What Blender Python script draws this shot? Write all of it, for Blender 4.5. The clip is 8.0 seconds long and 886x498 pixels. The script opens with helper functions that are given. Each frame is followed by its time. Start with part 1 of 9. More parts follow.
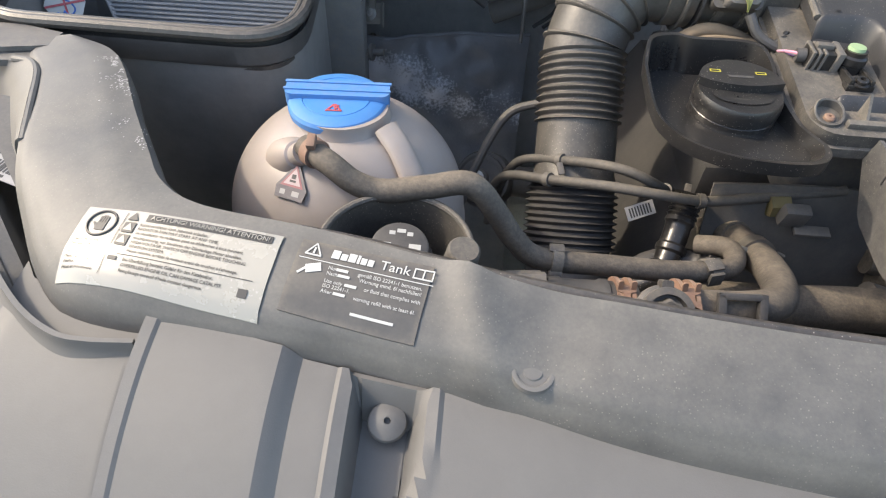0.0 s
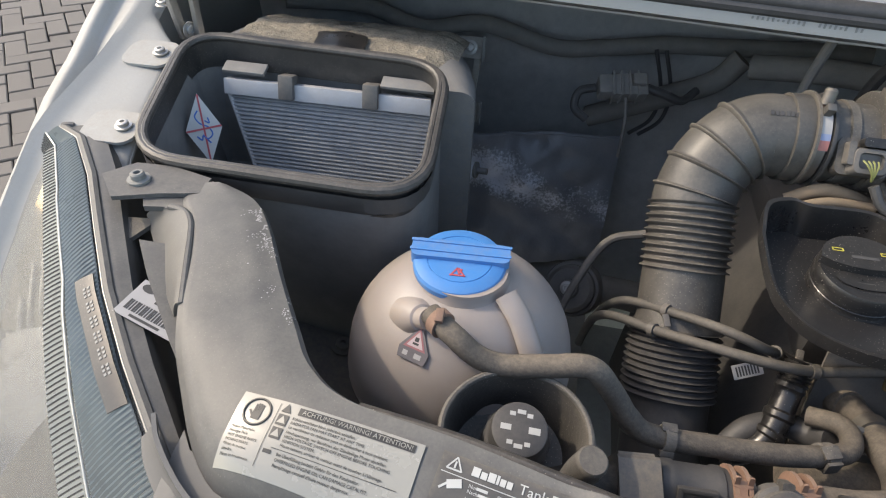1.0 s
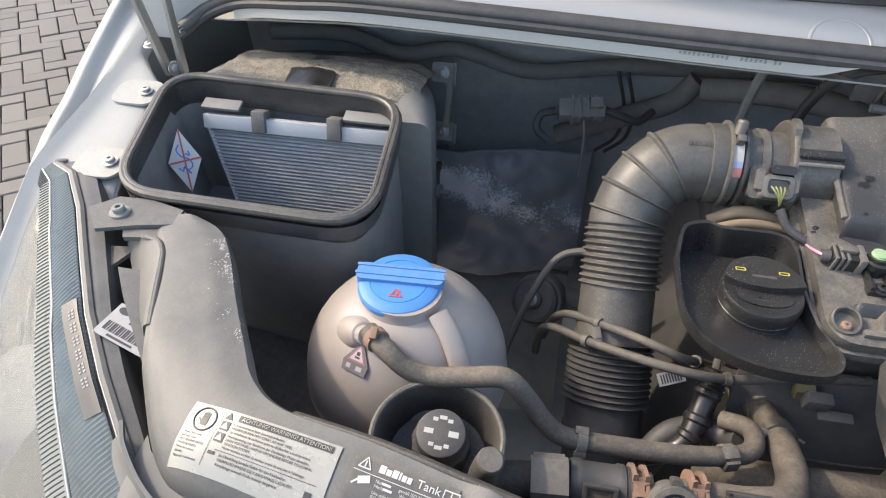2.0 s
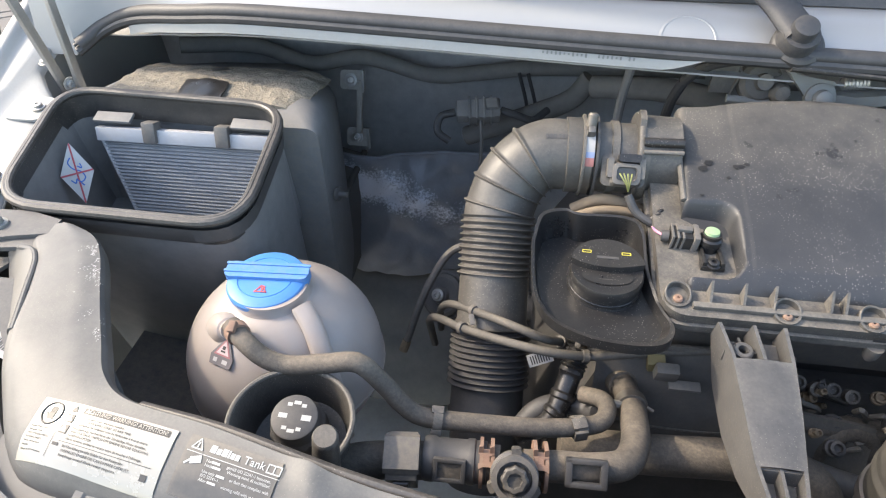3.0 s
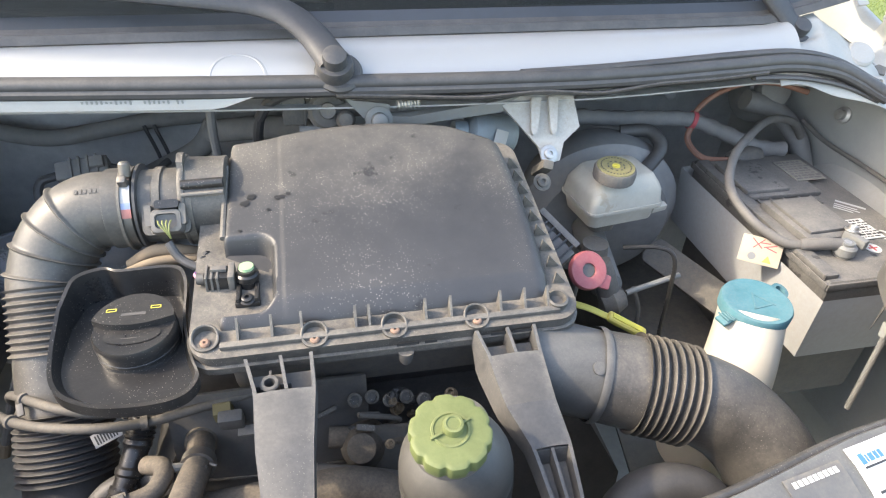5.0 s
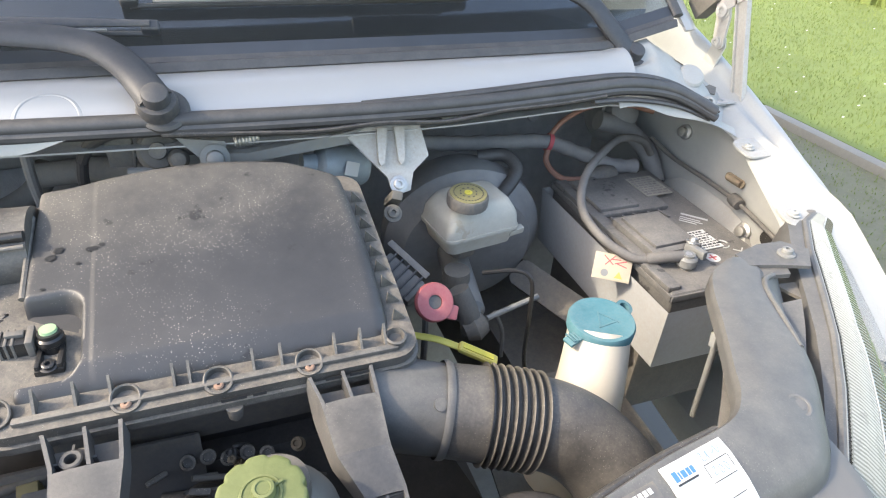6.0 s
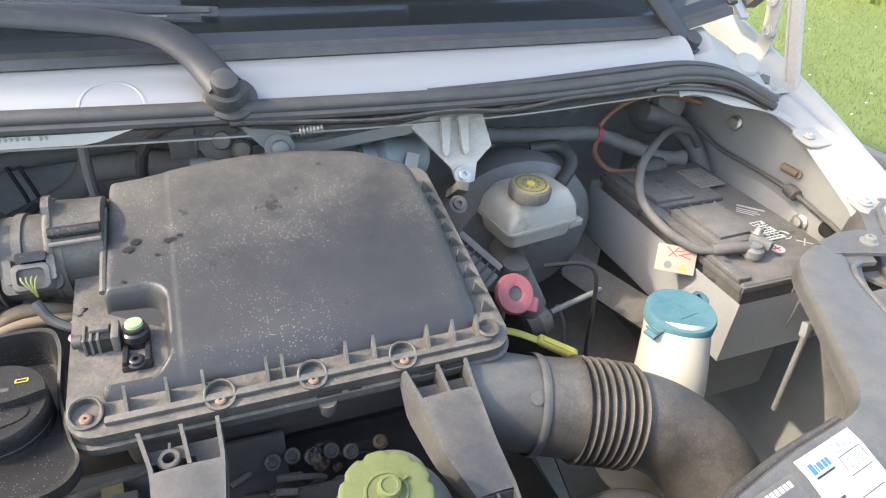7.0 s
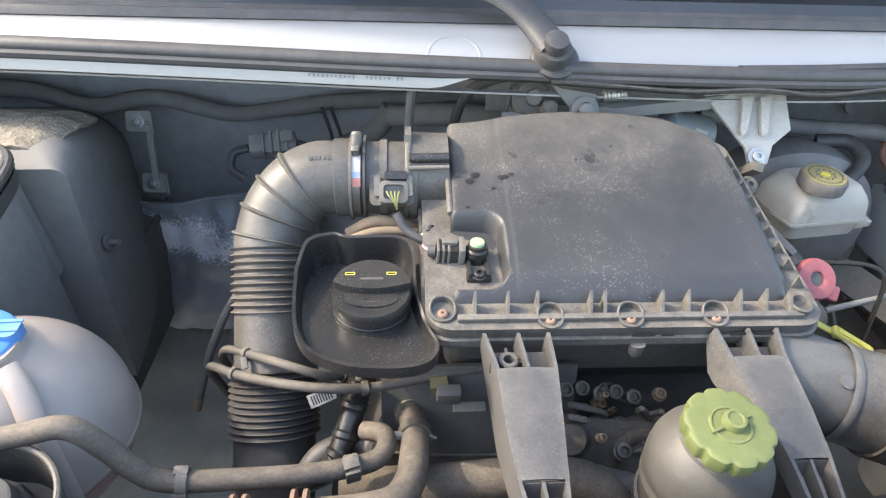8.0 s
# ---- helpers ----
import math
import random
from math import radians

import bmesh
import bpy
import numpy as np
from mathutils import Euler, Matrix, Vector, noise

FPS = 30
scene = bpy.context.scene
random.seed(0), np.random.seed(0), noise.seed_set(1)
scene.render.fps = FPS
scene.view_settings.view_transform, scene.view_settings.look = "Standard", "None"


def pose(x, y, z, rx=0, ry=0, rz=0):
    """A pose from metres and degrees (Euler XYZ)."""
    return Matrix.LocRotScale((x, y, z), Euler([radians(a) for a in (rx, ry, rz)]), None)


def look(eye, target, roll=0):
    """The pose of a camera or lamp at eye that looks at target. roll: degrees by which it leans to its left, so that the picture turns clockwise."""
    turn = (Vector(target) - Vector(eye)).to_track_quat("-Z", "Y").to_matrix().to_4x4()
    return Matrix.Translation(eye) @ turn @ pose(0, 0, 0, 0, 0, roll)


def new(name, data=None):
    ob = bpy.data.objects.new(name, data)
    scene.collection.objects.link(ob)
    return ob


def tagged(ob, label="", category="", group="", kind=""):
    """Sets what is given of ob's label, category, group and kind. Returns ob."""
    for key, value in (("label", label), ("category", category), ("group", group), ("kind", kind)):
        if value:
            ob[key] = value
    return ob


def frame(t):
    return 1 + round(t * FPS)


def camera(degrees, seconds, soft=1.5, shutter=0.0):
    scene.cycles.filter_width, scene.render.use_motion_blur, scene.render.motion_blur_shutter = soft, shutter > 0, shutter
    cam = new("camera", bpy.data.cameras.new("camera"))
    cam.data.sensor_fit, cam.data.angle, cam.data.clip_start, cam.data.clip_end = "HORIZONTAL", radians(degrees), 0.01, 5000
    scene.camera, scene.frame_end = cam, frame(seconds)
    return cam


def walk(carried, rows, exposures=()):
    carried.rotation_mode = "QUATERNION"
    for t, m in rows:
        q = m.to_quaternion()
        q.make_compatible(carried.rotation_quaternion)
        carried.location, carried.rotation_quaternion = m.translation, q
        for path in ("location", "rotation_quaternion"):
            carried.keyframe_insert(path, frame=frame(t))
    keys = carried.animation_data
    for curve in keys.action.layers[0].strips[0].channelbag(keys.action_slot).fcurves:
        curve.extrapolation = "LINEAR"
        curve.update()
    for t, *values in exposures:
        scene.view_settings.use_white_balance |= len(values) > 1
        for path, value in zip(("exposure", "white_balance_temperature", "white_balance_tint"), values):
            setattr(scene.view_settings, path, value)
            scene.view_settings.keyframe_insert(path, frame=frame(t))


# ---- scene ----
cam = camera(71.1, 8.0, soft=1.15)
PATH = [
    (0, (-0.383, -0.420, 1.286), (-0.433, 1.022, -0.099), 3.3),
    (0.2, (-0.404, -0.402, 1.292), (-0.511, 1.072, -0.056), 2.9),
    (0.5, (-0.428, -0.373, 1.306), (-0.602, 1.116, -0.019), 2.3),
    (1, (-0.439, -0.372, 1.368), (-0.678, 1.117, 0.054), 2.3),
    (1.2, (-0.44, -0.373, 1.385), (-0.699, 1.113, 0.072), 1.8),
    (2.3, (-0.334, -0.401, 1.427), (-0.625, 1.084, 0.12), 0.0),
    (2.5, (-0.316, -0.405, 1.428), (-0.581, 1.087, 0.124), 0.3),
    (3, (-0.259, -0.406, 1.431), (-0.484, 1.107, 0.143), -0.5),
    (3.5, (-0.198, -0.398, 1.424), (-0.29, 1.155, 0.167), -0.7),
    (4, (-0.137, -0.396, 1.423), (-0.047, 1.176, 0.19), 0.6),
    (4.5, (-0.066, -0.398, 1.421), (0.161, 1.182, 0.216), 1.5),
    (5, (-0.002, -0.395, 1.42), (0.354, 1.184, 0.246), 2.3),
    (5.2, (0.017, -0.395, 1.423), (0.432, 1.178, 0.26), 2.7),
    (6.3, (0.083, -0.389, 1.427), (0.744, 1.147, 0.33), 3.7),
    (6.5, (0.075, -0.383, 1.422), (0.74, 1.153, 0.326), 3.4),
    (7, (0.002, -0.354, 1.4), (0.642, 1.188, 0.3), 3.7),
    (7.5, (-0.091, -0.340, 1.401), (0.384, 1.224, 0.248), 4.5),
    (8, (-0.147, -0.382, 1.388), (-0.010, 1.245, 0.234), 2.5),
]
walk(cam, [(t, look(eye, target, roll)) for t, eye, target, roll in PATH], exposures=[(0, 1.95, 7450, 10), (0.5, 1.68, 7400, 10), (1.0, 1.53, 7350, 10), (2.5, 2.13, 7250, 10), (3, 2.28, 7250, 10), (4, 2.74, 7300, 10), (5, 2.70, 7450, 10), (6.5, 2.45, 7350, 10), (7.5, 2.56, 7300, 10), (8, 2.68, 7300, 10)])

# world and sun
SUN = Vector((-0.72, 0.10, 0.64)).normalized()
wd = bpy.data.worlds.new("sky")
scene.world = wd
wd.use_nodes = True
nt = wd.node_tree
sky = nt.nodes.new("ShaderNodeTexSky")
sky.sky_type = "NISHITA"
sky.sun_disc = False
sky.sun_elevation = math.asin(SUN.z)
sky.sun_rotation = math.atan2(SUN.x, SUN.y)
sky.dust_density = 2.0
nt.links.new(sky.outputs[0], nt.nodes["Background"].inputs[0])
nt.nodes["Background"].inputs[1].default_value = 0.15
sun_data = bpy.data.lights.new("sun", "SUN")
sun_data.energy, sun_data.angle, sun_data.color = 0.88, radians(1.5), (1.0, 0.93, 0.82)
sun = new("sun", sun_data)
sun.matrix_world = look((SUN * 20)[:], (0, 0, 0))

# ---- small tools ----
I4 = Matrix.Identity(4)


def thing(name, at, label, category, group="", kind=""):
    ob = new(name)
    ob.empty_display_size = 0.02
    ob.location = at
    return tagged(ob, label, category, group, kind)


def mesh_of(name, bm, mat, smooth=True, angle=35):
    me = bpy.data.meshes.new(name)
    bmesh.ops.recalc_face_normals(bm, faces=bm.faces)
    if smooth:
        for f in bm.faces:
            f.smooth = True
        lim = radians(angle)
        for e in bm.edges:
            if len(e.link_faces) != 2 or e.calc_face_angle(0) > lim:
                e.smooth = False
    bm.to_mesh(me)
    bm.free()
    if mat:
        me.materials.append(mat)
    return me


def part(name, bm, mat, parent=None, label="", smooth=True, angle=35):
    ob = new(name, mesh_of(name, bm, mat, smooth, angle))
    if parent:
        ob.parent = parent
        if parent.type == "EMPTY":
            ob.matrix_parent_inverse = Matrix.Translation(-parent.location)
    if label:
        ob["label"] = label
    return ob


def struct(name, bm, mat, label, category, smooth=True, kind="structure", angle=35):
    return tagged(part(name, bm, mat, None, "", smooth, angle), label, category, "", kind)


def axes(at, z=(0, 0, 1), x=(1, 0, 0)):
    """A frame at a place with its z along z and its x near x."""
    z = Vector(z).normalized()
    x = Vector(x)
    x = (x - z * x.dot(z)).normalized()
    y = z.cross(x)
    m = Matrix((x, y, z)).transposed().to_4x4()
    m.translation = Vector(at)
    return m


def join(*bms):
    out = bms[0]
    for b in bms[1:]:
        me = bpy.data.meshes.new("tmp")
        b.to_mesh(me)
        b.free()
        out.from_mesh(me)
        bpy.data.meshes.remove(me)
    return out


def spline(pts, n=8):
    """A smooth line through the points."""
    p = [Vector(q) for q in pts]
    p = [p[0] * 2 - p[1]] + p + [p[-1] * 2 - p[-2]]
    out = []
    for i in range(1, len(p) - 2):
        a, b, c, d = p[i - 1:i + 3]
        for k in range(n):
            t = k / n
            out.append(0.5 * ((2 * b) + (c - a) * t + (2 * a - 5 * b + 4 * c - d) * t * t + (3 * b - a - 3 * c + d) * t ** 3))
    return out + [p[-2]]


def sweep(line, radius, segs=14, flat=1.0, up=(0, 0, 1), closed=False, caps=True):
    """A tube along a line. radius: a number, or a function of the share of the way; flat squeezes it along up."""
    bm = bmesh.new()
    line = [Vector(p) for p in line]
    n = len(line)
    lens = [0.0]
    for a, b in zip(line, line[1:]):
        lens.append(lens[-1] + (b - a).length)
    rings = []
    u = Vector(up)
    for i, p in enumerate(line):
        if closed:
            t = (line[(i + 1) % n] - line[i - 1]).normalized()
        else:
            t = (line[min(i + 1, n - 1)] - line[max(i - 1, 0)]).normalized()
        s = u.cross(t)
        if s.length < 1e-4:
            s = Vector((1, 0, 0)).cross(t)
        s.normalize()
        w = t.cross(s)
        if not closed and flat == 1.0:
            u = w
        r = radius(lens[i] / lens[-1]) if callable(radius) else radius
        rings.append([bm.verts.new(p + (s * math.cos(a) + w * math.sin(a) * flat) * r)
                      for a in (2 * math.pi * k / segs for k in range(segs))])
    m = n if closed else n - 1
    for i in range(m):
        a, b = rings[i], rings[(i + 1) % n]
        for k in range(segs):
            bm.faces.new((a[k], a[(k + 1) % segs], b[(k + 1) % segs], b[k]))
    if caps and not closed:
        bm.faces.new(rings[0])
        bm.faces.new(rings[-1][::-1])
    return bm


def lathe(profile, m=I4, segs=40, wave=None, oval=1.0):
    """A turned body: (radius, height) pairs from one end to the other. wave: radius factor by angle and height."""
    bm = bmesh.new()
    rings = []
    for r, z in profile:
        if r <= 1e-6:
            rings.append([bm.verts.new(m @ Vector((0, 0, z)))])
            continue
        ring = []
        for k in range(segs):
            a = 2 * math.pi * k / segs
            f = wave(a, z) if wave else 1
            ring.append(bm.verts.new(m @ Vector((r * f * math.cos(a), r * f * math.sin(a) * oval, z))))
        rings.append(ring)
    for a, b in zip(rings, rings[1:]):
        if len(a) == 1 and len(b) == 1:
            continue
        for k in range(segs):
            j = (k + 1) % segs
            if len(a) == 1:
                bm.faces.new((a[0], b[k], b[j]))
            elif len(b) == 1:
                bm.faces.new((a[k], a[j], b[0]))
            else:
                bm.faces.new((a[k], a[j], b[j], b[k]))
    for ring in (rings[0], rings[-1]):
        if len(ring) > 1:
            bm.faces.new(ring)
    return bm


def bevel_all(bm, r, segs=2, angle=30):
    if r > 0:
        es = [e for e in bm.edges if len(e.link_faces) == 2 and e.calc_face_angle(0) > radians(angle)]
        bmesh.ops.bevel(bm, geom=es, offset=r, segments=segs, profile=0.6, affect="EDGES", clamp_overlap=True)
    return bm


def box(size, m=I4, bev=0.002, segs=2):
    """A block with worn edges, its size in metres, centred on m."""
    bm = bmesh.new()
    bmesh.ops.create_cube(bm, size=1, matrix=Matrix.Diagonal((*size, 1)))
    bevel_all(bm, bev, segs)
    bm.transform(m)
    return bm


def prism(poly, z0, z1, m=I4, bev=0.002, segs=2, taper=1.0):
    """An outline in the frame's x and y, from z0 to z1."""
    bm = bmesh.new()
    n = len(poly)
    cx, cy = sum(p[0] for p in poly) / n, sum(p[1] for p in poly) / n
    a = [bm.verts.new((x, y, z0)) for x, y in poly]
    b = [bm.verts.new((cx + (x - cx) * taper, cy + (y - cy) * taper, z1)) for x, y in poly]
    bm.faces.new(a[::-1])
    bm.faces.new(b)
    for i in range(n):
        j = (i + 1) % n
        bm.faces.new((a[i], a[j], b[j], b[i]))
    bevel_all(bm, bev, segs)
    bm.transform(m)
    return bm


def rrect(w, h, r, n=5):
    """A rounded rectangle's outline."""
    out = []
    for cx, cy, a0 in ((w / 2 - r, h / 2 - r, 0), (-w / 2 + r, h / 2 - r, 90), (-w / 2 + r, -h / 2 + r, 180), (w / 2 - r, -h / 2 + r, 270)):
        for k in range(n + 1):
            a = radians(a0 + 90 * k / n)
            out.append((cx + r * math.cos(a), cy + r * math.sin(a)))
    return out


def loft(rings, caps=True, closed=True):
    bm = bmesh.new()
    rs = [[bm.verts.new(Vector(p)) for p in ring] for ring in rings]
    n = len(rs[0])
    for a, b in zip(rs, rs[1:]):
        for k in range(n if closed else n - 1):
            j = (k + 1) % n
            bm.faces.new((a[k], a[j], b[j], b[k]))
    if caps and closed:
        bm.faces.new(rs[0][::-1])
        bm.faces.new(rs[-1])
    return bm


def sheet(f, nu, nv, thick, push=None):
    """A curved plate from f(u, v), u and v from 0 to 1, with real thickness."""
    rows = [[Vector(f(i / nu, j / nv)) for j in range(nv + 1)] for i in range(nu + 1)]
    bm = bmesh.new()
    def nrm(i, j):
        a = rows[min(i + 1, nu)][j] - rows[max(i - 1, 0)][j]
        b = rows[i][min(j + 1, nv)] - rows[i][max(j - 1, 0)]
        c = a.cross(b)
        return c.normalized() if c.length > 1e-9 else Vector((0, 0, 1))
    top = [[bm.verts.new(rows[i][j]) for j in range(nv + 1)] for i in range(nu + 1)]
    bot = [[bm.verts.new(rows[i][j] - nrm(i, j) * thick) for j in range(nv + 1)] for i in range(nu + 1)]
    for i in range(nu):
        for j in range(nv):
            bm.faces.new((top[i][j], top[i + 1][j], top[i + 1][j + 1], top[i][j + 1]))
            bm.faces.new((bot[i][j], bot[i][j + 1], bot[i + 1][j + 1], bot[i + 1][j]))
    edge = [(i, 0) for i in range(nu + 1)] + [(nu, j) for j in range(1, nv + 1)] + [(i, nv) for i in range(nu - 1, -1, -1)] + [(0, j) for j in range(nv - 1, 0, -1)]
    for k, (i, j) in enumerate(edge):
        i2, j2 = edge[(k + 1) % len(edge)]
        bm.faces.new((top[i][j], bot[i][j], bot[i2][j2], top[i2][j2]))
    return bm


def ring_clip(at, axis, r, w=0.012, t=0.0015):
    """A band round a hose."""
    m = axes(at, axis)
    return lathe([(r, -w / 2), (r + t, -w / 2), (r + t, w / 2), (r, w / 2), (r, -w / 2)][:4], m, 28)


def bolt(at, axis, r, h=0.004, flange=1.6):
    m = axes(at, axis)
    a = lathe([(r * flange, 0), (r * flange, h * 0.3), (r * 1.1, h * 0.4), (0, h * 0.4)], m, 24)
    b = lathe([(r, h * 0.35), (r, h), (r * 0.8, h * 1.15), (r * 0.45, h * 1.15), (r * 0.4, h * 0.6), (0, h * 0.6)], m, 6 * 3)
    return join(a, b)


def letters(text, size, m, mat, parent, name="lettering", depth=0.0001, align="LEFT"):
    """Words as a thin mesh in the frame m: x along the line, y up, z off the surface."""
    cu = bpy.data.curves.new("words", "FONT")
    cu.body, cu.size, cu.extrude, cu.align_x = text, size, depth, align
    cu.resolution_u = 3
    tmp = new("words", cu)
    bpy.context.view_layer.update()
    me = bpy.data.meshes.new_from_object(tmp.evaluated_get(bpy.context.evaluated_depsgraph_get()))
    bpy.data.objects.remove(tmp)
    bpy.data.curves.remove(cu)
    me.name = name
    me.transform(m)
    me.materials.clear()
    me.materials.append(mat)
    ob = new(name, me)
    if parent:
        ob.parent = parent
        if parent.type == "EMPTY":
            ob.matrix_parent_inverse = Matrix.Translation(-parent.location)
    return ob


def bars(rows, m, mat, parent, name="print"):
    """Unreadable print as plain bars: (x, y, width, height) in the frame m."""
    bm = bmesh.new()
    for x, y, w, h in rows:
        bm = join(bm, box((w, h, 0.0002), m @ Matrix.Translation((x + w / 2, y, 0.0001)), 0))
    return part(name, bm, mat, parent, "", False)


# ---- materials ----
def material(name, base, rough=0.5, metal=0.0, var=0.32, dust=0.0, dust_col=(0.30, 0.25, 0.18), bump=0.15, grain=350.0, blotch=42.0,
             spots=0.0, coat=0.0, sub=0.0, trans=0.0, spec=0.5, rand=0.0, lay=1.0, edge=0.3, lit_dust_band=None, patch=0.0, patch_col=(0.014, 0.014, 0.015)):
    """A surface with grain, blotches, settled dust (more on faces that look up) and a fine relief."""
    mt = bpy.data.materials.new(name)
    mt.use_nodes = True
    t = mt.node_tree
    n, l = t.nodes, t.links
    b = n["Principled BSDF"]
    co = n.new("ShaderNodeTexCoord")
    def noise_node(scale, detail=4, rough_=0.6):
        q = n.new("ShaderNodeTexNoise")
        q.inputs["Scale"].default_value = scale
        q.inputs["Detail"].default_value = detail
        q.inputs["Roughness"].default_value = rough_
        l.new(co.outputs["Object"], q.inputs["Vector"])
        return q
    def maths(op, a, c, clamp=True):
        q = n.new("ShaderNodeMath")
        q.operation, q.use_clamp = op, clamp
        for k, v in enumerate((a, c)):
            if isinstance(v, (int, float)):
                q.inputs[k].default_value = v
            else:
                l.new(v, q.inputs[k])
        return q.outputs[0]
    def mix(fac, a, c):
        q = n.new("ShaderNodeMix")
        q.data_type = "RGBA"
        for s, v in ((q.inputs[0], fac), (q.inputs[6], a), (q.inputs[7], c)):
            if isinstance(v, (int, float)):
                s.default_value = v
            elif isinstance(v, tuple):
                s.default_value = (*v, 1)
            else:
                l.new(v, s)
        return q.outputs[2]
    big, small = noise_node(blotch, 6, 0.65), noise_node(grain, 3)
    lo = tuple(c * (1 - var) for c in base)
    hi = tuple(min(1, c * (1 + var)) for c in base)
    col = mix(big.outputs[0], lo, hi)
    rg = maths("MULTIPLY_ADD", big.outputs[0], 0.25, False)
    rg.node.inputs[2].default_value = rough - 0.125
    if rand:
        oi = n.new("ShaderNodeObjectInfo")
        col = mix(maths("MULTIPLY", oi.outputs["Random"], rand), col, tuple(c * 0.55 for c in base))
    if dust:
        geo = n.new("ShaderNodeNewGeometry")
        sep = n.new("ShaderNodeSeparateXYZ")
        l.new(geo.outputs["Normal"], sep.inputs[0])
        lay_up = maths("MULTIPLY_ADD", sep.outputs[2], 0.5 * lay)
        lay_up.node.inputs[2].default_value = 1 - 0.5 * lay
        wide = noise_node(blotch * 0.5, 5, 0.7)
        ramp = n.new("ShaderNodeMapRange")
        ramp.inputs[1].default_value, ramp.inputs[2].default_value = 0.30, 0.74
        l.new(wide.outputs[0], ramp.inputs[0])
        gr = n.new("ShaderNodeMapRange")
        gr.inputs[1].default_value, gr.inputs[2].default_value = 0.35, 0.7
        gr.inputs[3].default_value = 0.55
        l.new(small.outputs[0], gr.inputs[0])
        mid = noise_node(blotch * 3.4, 7, 0.78)
        mid_r = n.new("ShaderNodeMapRange")
        mid_r.inputs[1].default_value, mid_r.inputs[2].default_value = 0.34, 0.72
        l.new(mid.outputs[0], mid_r.inputs[0])
        base_layer = maths("MULTIPLY_ADD", mid_r.outputs[0], 0.30)
        l.new(ramp.outputs[0], base_layer.node.inputs[2])
        base_layer = maths("MULTIPLY_ADD", base_layer, 0.72)
        base_layer.node.inputs[2].default_value = 0.10
        rubbed = n.new("ShaderNodeMapRange")
        rubbed.inputs[1].default_value, rubbed.inputs[2].default_value, rubbed.inputs[4].default_value = 0.515, 0.60, edge
        l.new(geo.outputs["Pointiness"], rubbed.inputs[0])
        fac = maths("MULTIPLY", maths("MULTIPLY", base_layer, gr.outputs[0]), maths("MULTIPLY", lay_up, dust))
        fac = maths("ADD", fac, maths("MULTIPLY", rubbed.outputs[0], mid_r.outputs[0]))
        if lit_dust_band:
            # dust and a painted sunlit band, both stronger towards the back: (from y, to y, share left at the front)
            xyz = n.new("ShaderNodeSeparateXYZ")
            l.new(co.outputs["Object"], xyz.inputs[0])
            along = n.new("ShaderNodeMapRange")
            along.inputs[1].default_value, along.inputs[2].default_value, along.inputs[3].default_value = lit_dust_band
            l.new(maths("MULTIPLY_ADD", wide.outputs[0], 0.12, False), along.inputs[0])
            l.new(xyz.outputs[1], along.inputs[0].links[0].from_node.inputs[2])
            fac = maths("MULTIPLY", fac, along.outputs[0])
        col = mix(fac, col, dust_col)
        rg = maths("MULTIPLY_ADD", fac, 0.5)
        rg.node.inputs[2].default_value = rough
    if patch:
        pn = noise_node(26, 4, 0.6)
        pm_ = n.new("ShaderNodeMapRange")
        pm_.inputs[1].default_value, pm_.inputs[2].default_value = 0.64, 0.68
        l.new(pn.outputs[0], pm_.inputs[0])
        col = mix(maths("MULTIPLY", pm_.outputs[0], patch), col, patch_col)
    if spots:
        vor = n.new("ShaderNodeTexVoronoi")
        vor.inputs["Scale"].default_value = 420
        l.new(co.outputs["Object"], vor.inputs["Vector"])
        sp = maths("LESS_THAN", vor.outputs[0], 0.16)
        pat = noise_node(9, 5, 0.7)
        pr = n.new("ShaderNodeMapRange")
        pr.inputs[1].default_value, pr.inputs[2].default_value = 0.44, 0.62
        l.new(pat.outputs[0], pr.inputs[0])
        col = mix(maths("MULTIPLY", maths("MULTIPLY", sp, pr.outputs[0]), spots), col, (0.55, 0.5, 0.42))
    l.new(col, b.inputs["Base Color"])
    l.new(rg, b.inputs["Roughness"])
    b.inputs["Metallic"].default_value = metal
    b.inputs["Specular IOR Level"].default_value = spec
    b.inputs["Coat Weight"].default_value = coat
    b.inputs["Coat Roughness"].default_value = 0.15
    b.inputs["Subsurface Weight"].default_value = sub
    b.inputs["Subsurface Radius"].default_value = (0.02, 0.015, 0.012)
    b.inputs["Transmission Weight"].default_value = trans
    if bump:
        bu = n.new("ShaderNodeBump")
        bu.inputs["Strength"].default_value = bump
        bu.inputs["Distance"].default_value = 0.002
        l.new(maths("ADD", small.outputs[0], big.outputs[0], False), bu.inputs["Height"])
        l.new(bu.outputs[0], b.inputs["Normal"])
    return mt


BLACK = material("black_plastic", (0.080, 0.080, 0.082), 0.5, dust=0.35, bump=0.1)
DUSTY = material("dusty_black_plastic", (0.036, 0.036, 0.037), 0.40, dust=0.85, dust_col=(0.215, 0.19, 0.155), bump=0.18, spots=0.5)
LID = material("textured_lid_plastic", (0.032, 0.033, 0.036), 0.40, var=0.35, dust=0.8, dust_col=(0.205, 0.182, 0.150), bump=0.12, grain=1400, blotch=18, spots=0.75, lit_dust_band=(0.19, 0.29, 0.16), patch=0.75)
BOXGREY = material("dark_grey_box_plastic", (0.165, 0.168, 0.172), 0.60, dust=0.3, bump=0.08)
COVER = material("grey_cover_plastic", (0.070, 0.070, 0.069), 0.45, var=0.40, dust=0.58, dust_col=(0.21, 0.195, 0.17), bump=0.05, grain=500, blotch=34, spots=0.14)
